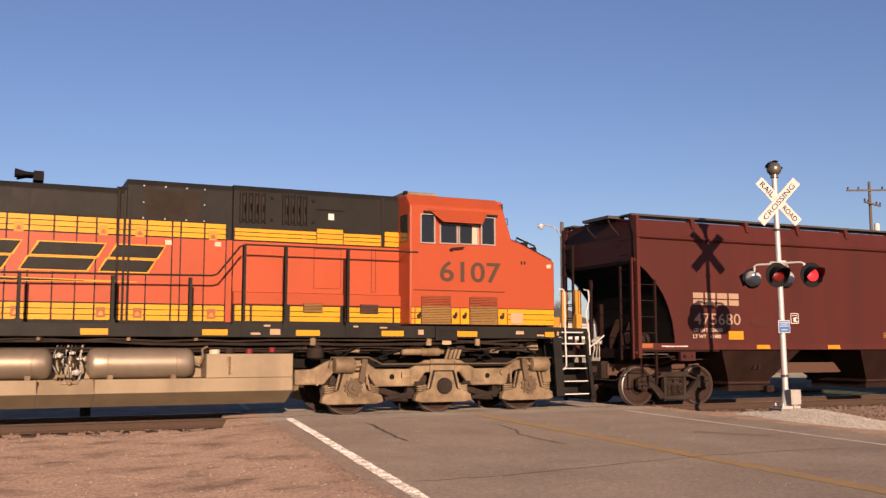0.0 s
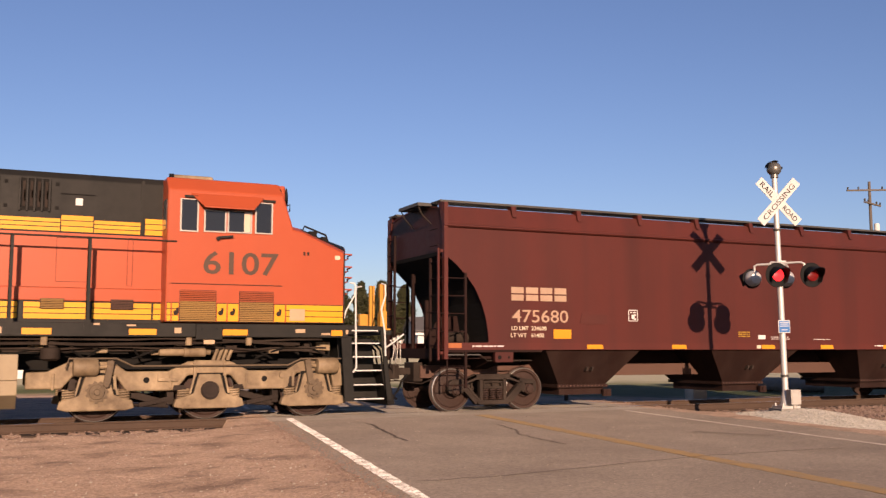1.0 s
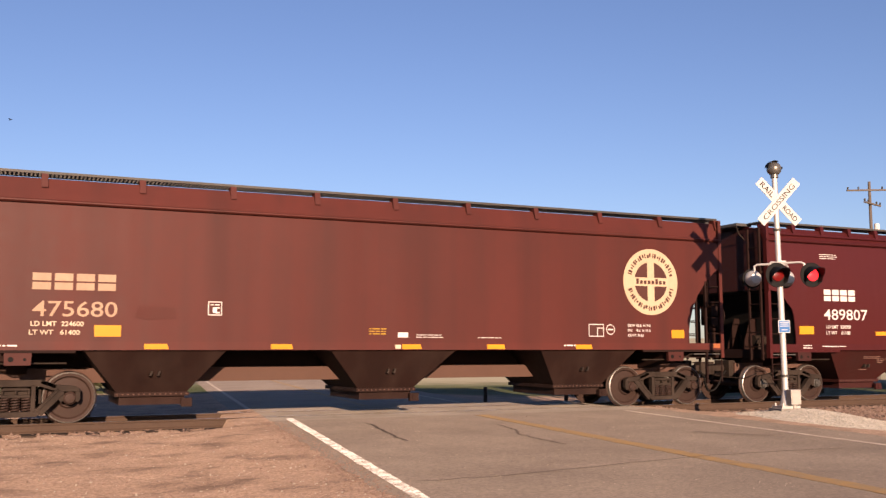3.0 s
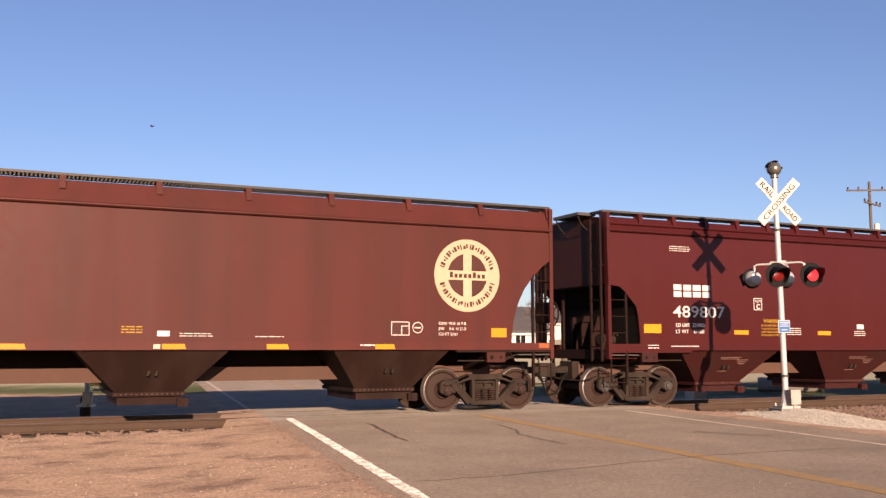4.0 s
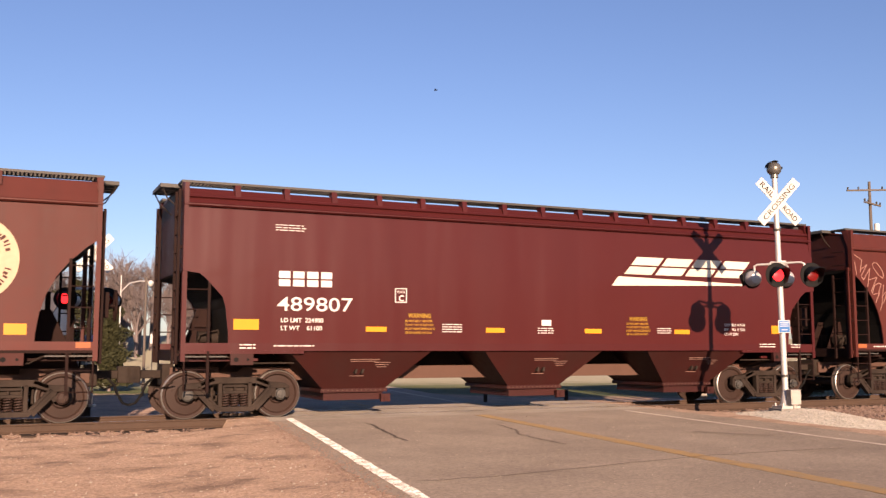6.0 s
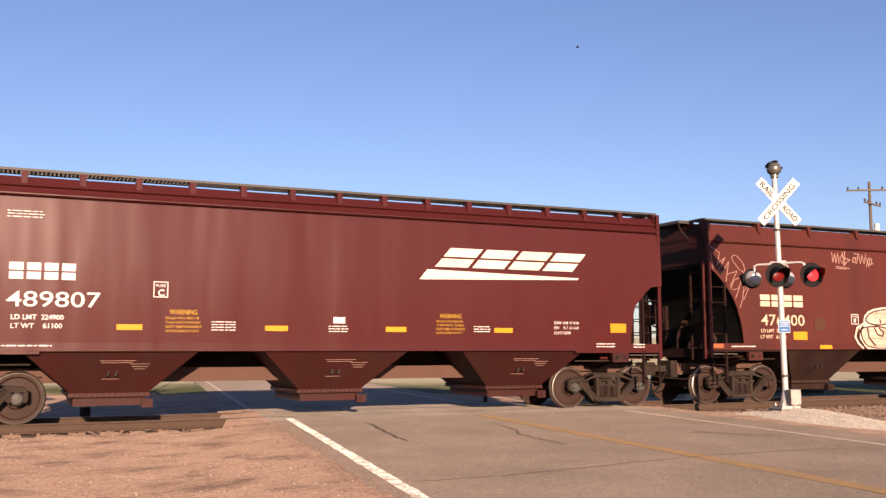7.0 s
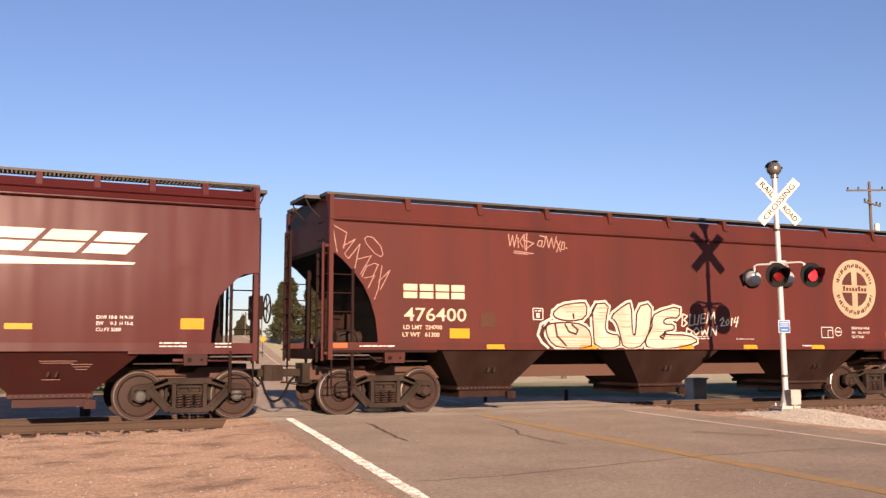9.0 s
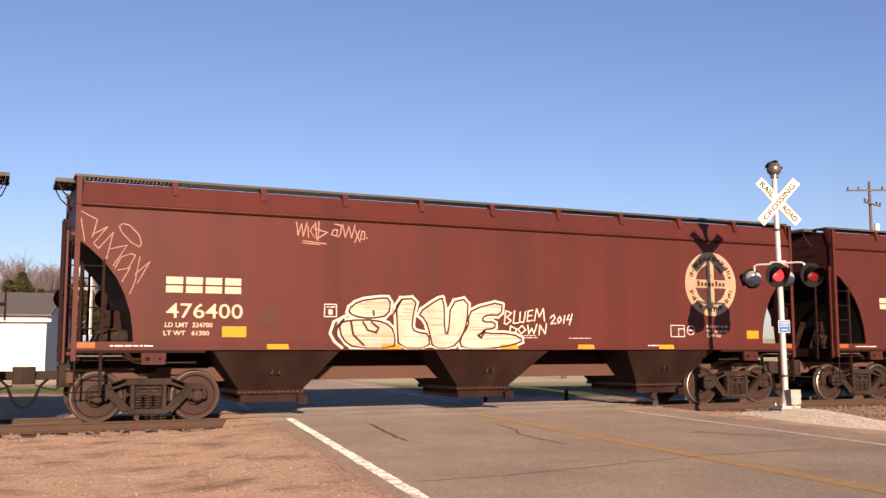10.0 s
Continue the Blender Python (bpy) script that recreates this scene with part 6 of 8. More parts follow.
def crossing_signal(x, y, base, label, turn=0.0, lean=0.0, sign_z=4.23, top=4.8, spread=0.376, sign_y=-0.085, disc=0.245):
    """A crossing signal: ball-topped pole, crossbuck, two pairs of flashers, notice and junction box. It faces -y."""
    sig = tagged(new("crossing_signal"), label, "crossing signal", "crossing signals")
    sig.matrix_basis = pose(x, y, base, 0, lean, turn)
    bm = bmesh.new()
    lathe(bm, [(0.062, 0.28), (0.06, 2.0), (0.055, 3.6), (0.055, top), (0.02, top + 0.02)], 20, "z")
    pole = part("pole", bm, M["signal_white"], sig, "white painted metal pole", smooth=True)
    for z in (3.62, 2.95, 0.62):
        bm = bmesh.new()
        lathe(bm, [(0.064, z), (0.078, z + 0.005), (0.078, z + 0.05), (0.064, z + 0.055)], 20, "z")
        part("clamp", bm, M["grating"], pole, smooth=True)
    if top > 4.5:
        bm = bmesh.new()
        ball(bm, (0, 0, 4.93), 0.15, 24, 16, 0.98)
        rod(bm, (0, 0, 4.74), (0, 0, 4.82), 0.08, 16)
        part("bell", bm, M["bell"], sig, "tarnished metal bell on top", smooth=True)
        # a cowl over one side of the bell and a striker knob
        bm = bmesh.new()
        for k in range(10):
            a0, a1 = math.pi * (0.35 + 0.6 * k / 10), math.pi * (0.35 + 0.6 * (k + 1) / 10)
            for r0, r1 in ((0.158, 0.172),):
                prism(bm, [(r0 * math.cos(a0), 4.93 + r0 * math.sin(a0)), (r1 * math.cos(a0), 4.93 + r1 * math.sin(a0)), (r1 * math.cos(a1), 4.93 + r1 * math.sin(a1)), (r0 * math.cos(a1), 4.93 + r0 * math.sin(a1))], -0.07, 0.07)
        ball(bm, (0.15, -0.03, 4.95), 0.03, 10, 8)
        part("bell_cowl", bm, M["lamp_black"], sig)
    bm = bmesh.new()
    prism(bm, [(-0.2, -0.2), (0.2, -0.2), (0.2, 0.2), (-0.2, 0.2)], 0.0, 0.05, "z")
    lathe(bm, [(0.14, 0.05), (0.11, 0.1), (0.08, 0.28), (0.07, 0.34)], 16, "z")
    for a in (-0.15, 0.15):
        for b in (-0.15, 0.15):
            rod(bm, (a, b, 0.05), (a, b, 0.1), 0.02, 6)
    part("base", bm, M["signal_white"], sig)
    bm = bmesh.new()
    box(bm, -0.05, 0.17, -0.3, -0.1, 0.08, 0.38)
    rod(bm, (0.07, -0.2, 0.0), (0.07, -0.2, 0.12), 0.04, 10)
    jbox = part("junction_box", bm, M["aluminium"], sig, "pale grey metal junction box", bevel=0.012)
    bm = bmesh.new()
    box(bm, -0.03, 0.15, -0.308, -0.298, 0.11, 0.35)
    part("box_cover", bm, M["aluminium"], jbox, bevel=0.004)
    # crossbuck
    board = new("crossbuck")
    bm = bmesh.new()
    L, W = 0.61, 0.105
    c, s = math.cos(radians(46)), math.sin(radians(46))
    for sx in (1, -1):
        o = [(-L, -W), (L, -W), (L, W), (-L, W)]
        pts = [((p * c - q * s) * sx, p * s + q * c) for p, q in o]
        if sx > 0:
            pts = pts[::-1]
        prism(bm, pts, -0.008 if sx > 0 else -0.002, 0.0 if sx > 0 else 0.006)
    bpy.data.objects.remove(board)
    board = part("crossbuck", bm, M["sign_white"], sig, "white crossbuck sign reading RAILROAD CROSSING")
    board.location = (0.02, sign_y, sign_z)
    for text, turn in (("CROSSING", 46), ("RAIL", -46), ("ROAD", -46)):
        rot = Matrix.Rotation(radians(-turn), 4, "Y") @ pose(0, 0, 0, 90, 0, 0)
        mid = {"CROSSING": 0.0, "RAIL": -0.36, "ROAD": 0.34}[text]
        a = radians(turn)
        px, pz = mid * math.cos(a) + 0.056 * math.sin(a), mid * math.sin(a) - 0.056 * math.cos(a)
        lettering("letters", text, 0.112, M["lamp_black"], board, (px, -0.0115, pz), width={"CROSSING": 1.0, "RAIL": 0.37, "ROAD": 0.39}[text], bold=0.0, depth=0.0015, rot=rot, align="CENTER")
    # arms
    bm = bmesh.new()
    for d in (-1, 1):
        pipe(bm, [(-spread, d * 0.32, 2.8), (-spread, d * 0.32, 2.92), (-spread + 0.046, d * 0.29, 2.95), (0, d * 0.1, 2.95), (spread - 0.046, d * 0.29, 2.95), (spread, d * 0.32, 2.92), (spread, d * 0.32, 2.8)], 0.024, 8)
    box(bm, -0.1, 0.1, -0.12, 0.12, 2.91, 3.0)
    for xx in (-spread, spread):
        pipe(bm, [(xx, -0.32, 2.82), (xx, -0.45, 2.74)], 0.02, 6)
    part("lamp_arm", bm, M["signal_white"], sig, smooth=True)
    bm = bmesh.new()
    if top > 4.5:
        box(bm, -0.25, 0.25, -0.25, 0.25, -0.7, 0.0)
    else:
        rod(bm, (0, 0, -0.8), (0, 0, 0.02), 0.1, 14)
    part("foundation", bm, M["concrete"] if top > 4.5 else M["tie"], sig)
    for d in (-1, 1):
        for k, xx in enumerate((-spread, spread)):
            face = 0 if d < 0 else 180
            m = pose(xx, -0.58 if d < 0 else 0.46, 2.67, 0, 0, face)
            bm = bmesh.new()
            R = disc if d < 0 else 0.205
            lathe(bm, [(0.0001, 0.012), (R, 0.012), (R + 0.005, 0.006), (R, 0.0), (0.17, -0.002), (0.165, 0.004), (0.0001, 0.004)], 36, "y")
            head = part("lamp_head", bm, M["lamp_black"], sig, "black flasher disc with hood", smooth=True)
            head.matrix_basis = m
            bm = bmesh.new()
            lathe(bm, [(0.165, 0.013), (0.17, 0.05), (0.155, 0.13), (0.11, 0.2), (0.03, 0.22)], 24, "y")
            part("lamp_housing", bm, M["signal_white"], head, "grey metal lamp housing", smooth=True)
            # hood: a half tube that slopes back
            bm = bmesh.new()
            seg = 18
            rows = []
            for i in range(seg + 1):
                a = math.pi * (-0.22 + 1.44 * i / seg)
                out = 0.36 * (0.3 + 0.7 * max(0, math.sin(a)))
                ca, sa = math.cos(a), math.sin(a)
                rows.append([bm.verts.new((0.165 * ca, 0, 0.165 * sa)), bm.verts.new((0.172 * ca, -out, 0.172 * sa - 0.05)), bm.verts.new((0.18 * ca, -out, 0.18 * sa - 0.05)), bm.verts.new((0.173 * ca, 0, 0.173 * sa))])
            for ra, rb in zip(rows, rows[1:]):
                for q in range(4):
                    bm.faces.new((ra[q], ra[(q + 1) % 4], rb[(q + 1) % 4], rb[q]))
            bm.faces.new(rows[0])
            bm.faces.new(rows[-1][::-1])
            part("hood", bm, M["lamp_black"], head, smooth=True)
            # the insert turns its lit or its dark side outward as the flasher works
            bm = bmesh.new()
            lathe(bm, [(0.0001, -0.02), (0.07, -0.016), (0.118, -0.004), (0.126, 0.0), (0.118, 0.004), (0.07, 0.016), (0.0001, 0.02)], 28, "y")
            ins = part("lamp_insert", bm, M["lamp_lit"], head, "red flasher lens", smooth=True)
            ins.data.materials.append(M["lamp_dark"])
            for f in ins.data.polygons:
                if f.center.y > 0:
                    f.material_index = 1
            ins.location = (0, -0.03, 0)
            INSERTS.append((ins, (k == 0)))
    bm = bmesh.new()
    rod(bm, (0.1, 0.2, 0.1), (0.05, 0.06, 0.4), 0.012, 6)
    part("cable", bm, M["lamp_black"], sig)
    bm = bmesh.new()
    box(bm, -0.13, 0.13, -0.085, -0.075, 1.52, 1.78)
    note = part("notice", bm, M["sign_white"], sig, "blue emergency notice with white border", bevel=0.003)
    bm = bmesh.new()
    box(bm, -0.115, 0.115, -0.089, -0.0845, 1.535, 1.765)
    part("notice_face", bm, M["blue"], note)
    for q, w in ((1.735, 0.1), (1.70, 0.085), (1.66, 0.1), (1.585, 0.06)):
        bm = bmesh.new()
        box(bm, -w, w, -0.0915, -0.0888, q - 0.007, q + 0.007)
        part("notice_bar", bm, M["sign_white"], note)
    return sig


def scatter_stones(name, n, area, size, mat, label, seed, height=None):
    """Many small broken stones lying on the ground, joined."""
    rng = np.random.default_rng(seed)
    base = np.array([(1, 0, 0), (-1, 0, 0), (0, 1, 0), (0, -1, 0), (0, 0, 0.8), (0, 0, -0.8), (0.6, 0.6, 0.35), (-0.6, -0.5, 0.4)], float)
    tri = [(0, 6, 4), (6, 2, 4), (2, 1, 4), (1, 7, 4), (7, 3, 4), (3, 0, 4), (2, 6, 0), (0, 5, 2), (2, 5, 1), (1, 5, 3), (3, 5, 0), (3, 7, 1)]
    verts, faces = [], []
    for _ in range(n):
        x, y = area(rng)
        s = size(rng)
        a = rng.uniform(0, 6.28)
        v = base * (s * rng.uniform(0.6, 1.2, (8, 1))) * rng.uniform(0.7, 1.3, 3)
        c, si = math.cos(a), math.sin(a)
        z = (height or ground_height)(x, y) + s * 0.25
        o = len(verts)
        verts += [(x + p[0] * c - p[1] * si, y + p[0] * si + p[1] * c, z + p[2]) for p in v]
        faces += [(i + o, j + o, k + o) for i, j, k in tri]
    me = bpy.data.meshes.new(name)
    me.from_pydata(verts, [], faces)
    me.materials.append(mat)
    return tagged(new(name, me), label, "gravel", kind="stuff")


def mound_height(x, y):
    """The heap of pale gravel round the signal, drawn out along the road's edge."""
    dx, dy = (x - 14.55 - 0.14 * (y - 14)) / 1.2, (y - 14.4) / 2.1
    r = dx * dx + dy * dy
    return max(0.275 * math.exp(-r * 1.2) - 0.10, -0.2)


def build_mound():
    bm = bmesh.new()
    n = 60
    grid = [[bm.verts.new((14.1 + (i / n - 0.5) * 5.0, 13.8 + (j / n - 0.5) * 7.0, 0)) for i in range(n + 1)] for j in range(n + 1)]
    for row in grid:
        for v in row:
            v.co.z = mound_height(v.co.x, v.co.y) + 0.015 * noise.noise(v.co * 5) + 0.012 * noise.noise(v.co * 14) - 0.05 + (0 if mound_height(v.co.x, v.co.y) > -0.06 else -0.1)
    for j in range(n):
        for i in range(n):
            bm.faces.new((grid[j][i], grid[j][i + 1], grid[j + 1][i + 1], grid[j + 1][i]))
    tagged(part("gravel_mound", bm, M["pale_gravel"], smooth=True), "mound of pale grey crushed gravel", "gravel", kind="structure")

    def on_mound(rng):
        while True:
            x, y = rng.normal(14.5, 0.85), rng.normal(14.2, 1.5)
            if mound_height(x, y) > -0.085 and x > road_x(y) + 4.0:
                return x, y
    scatter_stones("mound_stones", 6000, on_mound, lambda r: 0.005 + 0.014 * r.random() ** 2, M["heap_stone"], "pale crushed stones on the gravel mound", 5, lambda x, y: mound_height(x, y) - 0.05)


def utility_pole(x, y, h, label, arms=(), lamp=False, base=0.0, turn=0.0, r=0.17):
    pole = tagged(new("utility_pole"), label, "utility pole", "utility poles")
    pole.matrix_basis = pose(x, y, base, 0, 0, turn)
    bm = bmesh.new()
    rod(bm, (0, 0, -0.8), (0, 0, h), r, 14, r * 0.65)
    part("post", bm, M["wood"] if r > 0.06 else M["signal_white"], pole, smooth=True)
    for k, (z, w) in enumerate(arms):
        bm = bmesh.new()
        box(bm, -w, w, -0.19, -0.1, z - 0.05, z + 0.05)
        arm = part("crossarm", bm, M["wood"], pole)
        if k:
            arm.matrix_basis = pose(0, 0, 0, 0, 0, 50)
        for q in (-0.95, -0.5, 0.5, 0.95):
            bm = bmesh.new()
            lathe(bm, [(0.02, z + 0.06), (0.06, z + 0.09), (0.04, z + 0.12), (0.06, z + 0.15), (0.05, z + 0.2), (0.02, z + 0.22)], 10, "z", (q * w, -0.15, 0))
            part("insulator", bm, M["grating"], arm, smooth=True)
    if lamp:
        bm = bmesh.new()
        pipe(bm, [(0, 0, h - 1.0), (-0.5, -0.1, h - 0.45), (-1.1, -0.2, h - 0.3), (-1.6, -0.3, h - 0.3)], 0.04, 8)
        part("lamp_bracket", bm, M["signal_white"], pole, smooth=True)
        bm = bmesh.new()
        lathe(bm, [(0.05, h - 0.22), (0.16, h - 0.3), (0.19, h - 0.42), (0.12, h - 0.56), (0.02, h - 0.62)], 14, "z", (-1.75, -0.3, 0))
        part("lamp_head", bm, M["sign_white"], pole, smooth=True)
    return pole


def wires(name, pts, label):
    bm = bmesh.new()
    for a, b in pts:
        a, b = Vector(a), Vector(b)
        pipe(bm, [a.lerp(b, k / 10) - Vector((0, 0, 0.9 * 4 * (k / 10) * (1 - k / 10))) for k in range(11)], 0.012, 5)
    tagged(part(name, bm, M["lamp_black"]), label, "power line", kind="structure")


def house(x, y, turn, length, depth, wall_h, roof_h, label, base=0.0):
    """A low gabled building: wall cladding boards, roof slopes with eaves, door and windows on the front."""
    h = tagged(new("building"), label, "building")
    h.matrix_basis = pose(x, y, base, 0, 0, turn)
    bm = bmesh.new()
    prism(bm, [(0, -0.5), (depth, -0.5), (depth, wall_h), (depth / 2, wall_h + roof_h), (0, wall_h)], -length, 0, "x")
    part("wall", bm, M["siding"], h)
    for k in range(int(wall_h / 0.2)):
        bm = bmesh.new()
        z = k * 0.2
        prism(bm, [(-0.03, z), (-0.012, z + 0.2), (0.0, z + 0.2), (0.0, z)], -length, 0, "x")
        part("siding_board", bm, M["siding"], h)
    for s in (0, 1):
        bm = bmesh.new()
        a, b = ((-0.45, wall_h - 0.45 * 2 * roof_h / depth), (depth / 2, wall_h + roof_h)) if s == 0 else ((depth + 0.45, wall_h - 0.45 * 2 * roof_h / depth), (depth / 2, wall_h + roof_h))
        prism(bm, [(a[0], a[1] + 0.02), (b[0], b[1] + 0.02), (b[0], b[1] + 0.14), (a[0], a[1] + 0.14)], -length - 0.35, 0.35, "x")
        part("roof", bm, M["shingle"], h, "grey shingle roof slope")
    bm = bmesh.new()
    prism(bm, [(-0.47, wall_h - 0.5), (-0.42, wall_h - 0.5), (-0.42, wall_h - 0.28), (-0.47, wall_h - 0.28)], -length - 0.35, 0.35, "x")
    part("fascia", bm, M["siding"], h)
    for q in (0.22, 0.62):
        bm = bmesh.new()
        xx = -length * q
        box(bm, xx - 0.6, xx + 0.6, -0.05, 0.02, 1.0, 2.1)
        win = part("window", bm, M["siding"], h)
        bm = bmesh.new()
        box(bm, xx - 0.52, xx - 0.03, -0.06, -0.045, 1.08, 2.02)
        box(bm, xx + 0.03, xx + 0.52, -0.06, -0.045, 1.08, 2.02)
        part("pane", bm, M["glass"], win)
    bm = bmesh.new()
    box(bm, 0.0, 0.05, depth * 0.55, depth * 0.55 + 0.9, 0, 2.0)
    part("door", bm, M["shingle"], h)
    return h


def bare_tree(x, y, h, seed, label="leafless deciduous tree with fine grey twigs"):
    """A tapered trunk that forks again and again into fine twigs."""
    rng = random.Random(seed)
    tree = tagged(new("tree"), label, "tree", "trees behind the crossing")
    tree.location = (x, y, ground_height(x, y))
    trunk, crown = bmesh.new(), bmesh.new()

    def grow(p, d, length, r, level):
        q = p + d * length
        rod(trunk if level < 2 else crown, p, q, r, 6 if level < 2 else 3, r * 0.68, caps=False)
        if level >= 4:
            return
        for k in range((6, 5, 5, 7)[level]):
            nd = (d + Vector((rng.uniform(-0.8, 0.8), rng.uniform(-0.8, 0.8), rng.uniform(-0.2, 0.5)))).normalized()
            grow(p.lerp(q, rng.uniform(0.35, 1.0)), nd, length * rng.uniform(0.55, 0.78), max(r * 0.5, 0.013), level + 1)
    grow(Vector((0, 0, -0.3)), Vector((0, 0, 1)), h * 0.36, h * 0.02, 0)
    part("trunk", trunk, M["bark"], tree, smooth=True)
    part("crown", crown, M["bark"], tree)
    return tree


def evergreen(x, y, h, w, seed, label="dark green juniper with a ragged crown"):
    """A trunk with a ragged crown of many small leafy sprays."""
    rng = random.Random(seed)
    tree = tagged(new("tree"), label, "tree", "trees behind the crossing")
    tree.location = (x, y, ground_height(x, y))
    bm = bmesh.new()
    rod(bm, (0, 0, -0.3), (0, 0, h * 0.85), h * 0.025, 8, 0.02)
    for k in range(14):
        a, z = rng.uniform(0, 6.28), rng.uniform(0.12, 0.75) * h
        r = w * 0.7 * (1 - z / h)
        rod(bm, (0, 0, z), (r * math.cos(a), r * math.sin(a), z + 0.25 * r), 0.04, 5, 0.012)
    part("trunk", bm, M["bark"], tree)
    verts, faces = [], []
    for _ in range(3600):
        z = rng.random() ** 0.85
        prof = (1 - z) ** 0.7 * (0.75 + 0.25 * math.sin(z * 17 + seed)) + 0.05
        a = rng.uniform(0, 6.28)
        r = w * prof * (0.35 + 0.65 * math.sqrt(rng.random())) * (0.85 + 0.3 * noise.noise((math.cos(a) * 2, math.sin(a) * 2, z * 6 + seed)))
        c = Vector((r * math.cos(a), r * math.sin(a), h * (0.08 + 0.92 * z)))
        s = rng.uniform(0.16, 0.4) * (0.6 + h / 14)
        u = Vector((rng.uniform(-1, 1), rng.uniform(-1, 1), rng.uniform(-0.4, 1))).normalized()
        v = u.orthogonal().normalized() * 0.45
        o = len(verts)
        verts += [c - u * s * 0.5, c + v * s * 0.6, c + u * s, c - v * s * 0.6]
        faces.append((o, o + 1, o + 2, o + 3))
    me = bpy.data.meshes.new("crown")
    me.from_pydata([tuple(v) for v in verts], [], faces)
    me.materials.append(M["needles"])
    crown = new("crown", me)
    crown.parent = tree
    return tree


def build_surroundings():
    crossing_signal(14.53, 14.9, 0.13, "white crossing signal with crossbuck and red flashers beside the road", -14.6, -0.9)
    crossing_signal(1.95, 25.6, -0.1, "white crossing signal beyond the rails with red flashers", -15, 0, 3.86, 4.3, 0.485, 0.085, 0.275)
    build_mound()
    # foreground stones, ballast
    def shoulder(rng):
        while True:
            y = 7.5 + 10.6 * rng.random() ** 1.3
            x = rng.uniform(-2.5, road_x(y) - 4.25)
            if noise.noise((x * 0.5, y * 0.5, 4)) > -0.25 or rng.random() < 0.4:
                return x, y
    scatter_stones("shoulder_stones", 4200, shoulder, lambda r: 0.003 + 0.018 * r.random() ** 6, M["stone"], "small pale and pink stones strewn on the dirt", 1)

    scatter_stones("shoulder_pebbles", 1500, shoulder, lambda r: 0.005 + 0.012 * r.random() ** 3, M["pale_stone"], "pale pebbles strewn on the dirt shoulder", 8)

    def roadway(rng):
        y = 7.0 + 10.4 * rng.random() ** 1.2
        return road_x(y) + rng.uniform(-4.2, 4.3), y
    scatter_stones("road_grit", 900, roadway, lambda r: 0.003 + 0.008 * r.random() ** 4, M["pale_stone"], "pale grit strewn on the asphalt", 12, lambda x, y: rise(y))

    def edge_gravel(rng):
        y = 7.2 + 10.2 * rng.random() ** 1.2
        return road_x(y) - 4.3 + rng.normal(0, 0.16), y
    scatter_stones("edge_gravel", 2600, edge_gravel, lambda r: 0.004 + 0.012 * r.random() ** 3, M["stone"], "loose gravel along the ragged asphalt edge", 13, lambda x, y: rise(y))

    def ballast(rng):
        while True:
            x, y = rng.uniform(-14, 34), rng.uniform(17.4, 21.8)
            if not (road_x(y) - 5.3 < x < road_x(y) + 5.0):
                return x, y
    scatter_stones("ballast", 9000, ballast, lambda r: r.uniform(0.018, 0.04), M["stone"], "pinkish crushed ballast between and beside the ties", 2)

    def right_side(rng):
        while True:
            x, y = rng.uniform(14, 22), rng.uniform(13.0, 17.6)
            if x > max(14.9, road_x(y) + 4.5):
                return x, y
    scatter_stones("verge_stones", 6000, right_side, lambda r: 0.012 + 0.03 * r.random() ** 2, M["stone"], "red and white ballast stones beside the signal", 3)
    # cabinet and slabs beyond the rails
    cab = tagged(new("relay_cabinet"), "grey metal relay cabinet standing in the grass", "cabinet")
    cab.location = (20.2, 24.6, ground_height(20.2, 24.6) - 0.02)
    bm = bmesh.new()
    box(bm, -0.27, 0.27, -0.22, 0.22, 0, 0.88)
    part("body", bm, M["aluminium"], cab, bevel=0.015)
    bm = bmesh.new()
    box(bm, -0.31, 0.31, -0.26, 0.26, 0.88, 0.94)
    part("lid", bm, M["aluminium"], cab, bevel=0.01)
    bm = bmesh.new()
    box(bm, -0.23, 0.23, -0.232, -0.218, 0.08, 0.82)
    part("door", bm, M["aluminium"], cab, bevel=0.004)
    culvert = tagged(new("concrete_pipe"), "pale grey concrete pipe lying in the grass", "pipe")
    culvert.matrix_basis = pose(31.3, 31.8, ground_height(31.3, 31.8) + 0.29, 0, 0, -44)
    bm = bmesh.new()
    lathe(bm, [(0.23, -1.35), (0.31, -1.35), (0.31, 1.2), (0.34, 1.22), (0.34, 1.35), (0.23, 1.35)], 28, "x")
    part("barrel", bm, M["concrete"], culvert, smooth=True)
    for x in (-1.353, 1.353):
        bm = bmesh.new()
        rod(bm, (x - 0.004, 0, 0), (x + 0.004, 0, 0), 0.228, 24)
        part("bore", bm, M["black"], culvert)
    for x, y, h in ((16.6, 26.6, 0.55), (2.0, 27.5, 0.6), (14.9, 29.0, 0.5)):
        bm = bmesh.new()
        rod(bm, (0, 0, -0.5), (0, 0, h), 0.07, 10, 0.065)
        o = tagged(part("guide_post", bm, M["tie"], smooth=True), "short dark wooden post in the grass", "post", "guide posts")
        o.location = (x, y, ground_height(x, y))
    # poles
    p1 = utility_pole(47.95, 41.6, 11.7, "weathered wooden utility pole with two crossarms and a transformer", ((11.15, 1.4), (10.3, 1.25)), base=-0.15, turn=-30, r=0.13)
    bm = bmesh.new()
    lathe(bm, [(0.05, 8.42), (0.15, 8.44), (0.16, 8.5), (0.16, 9.02), (0.14, 9.08), (0.04, 9.1)], 18, "z", (0.3, -0.1, 0))
    part("transformer", bm, M["siding"], p1, "pale grey transformer can", smooth=True)
    utility_pole(32.3, 52, 9.6, "weathered wooden pole carrying a street lamp", (), True, -0.15)
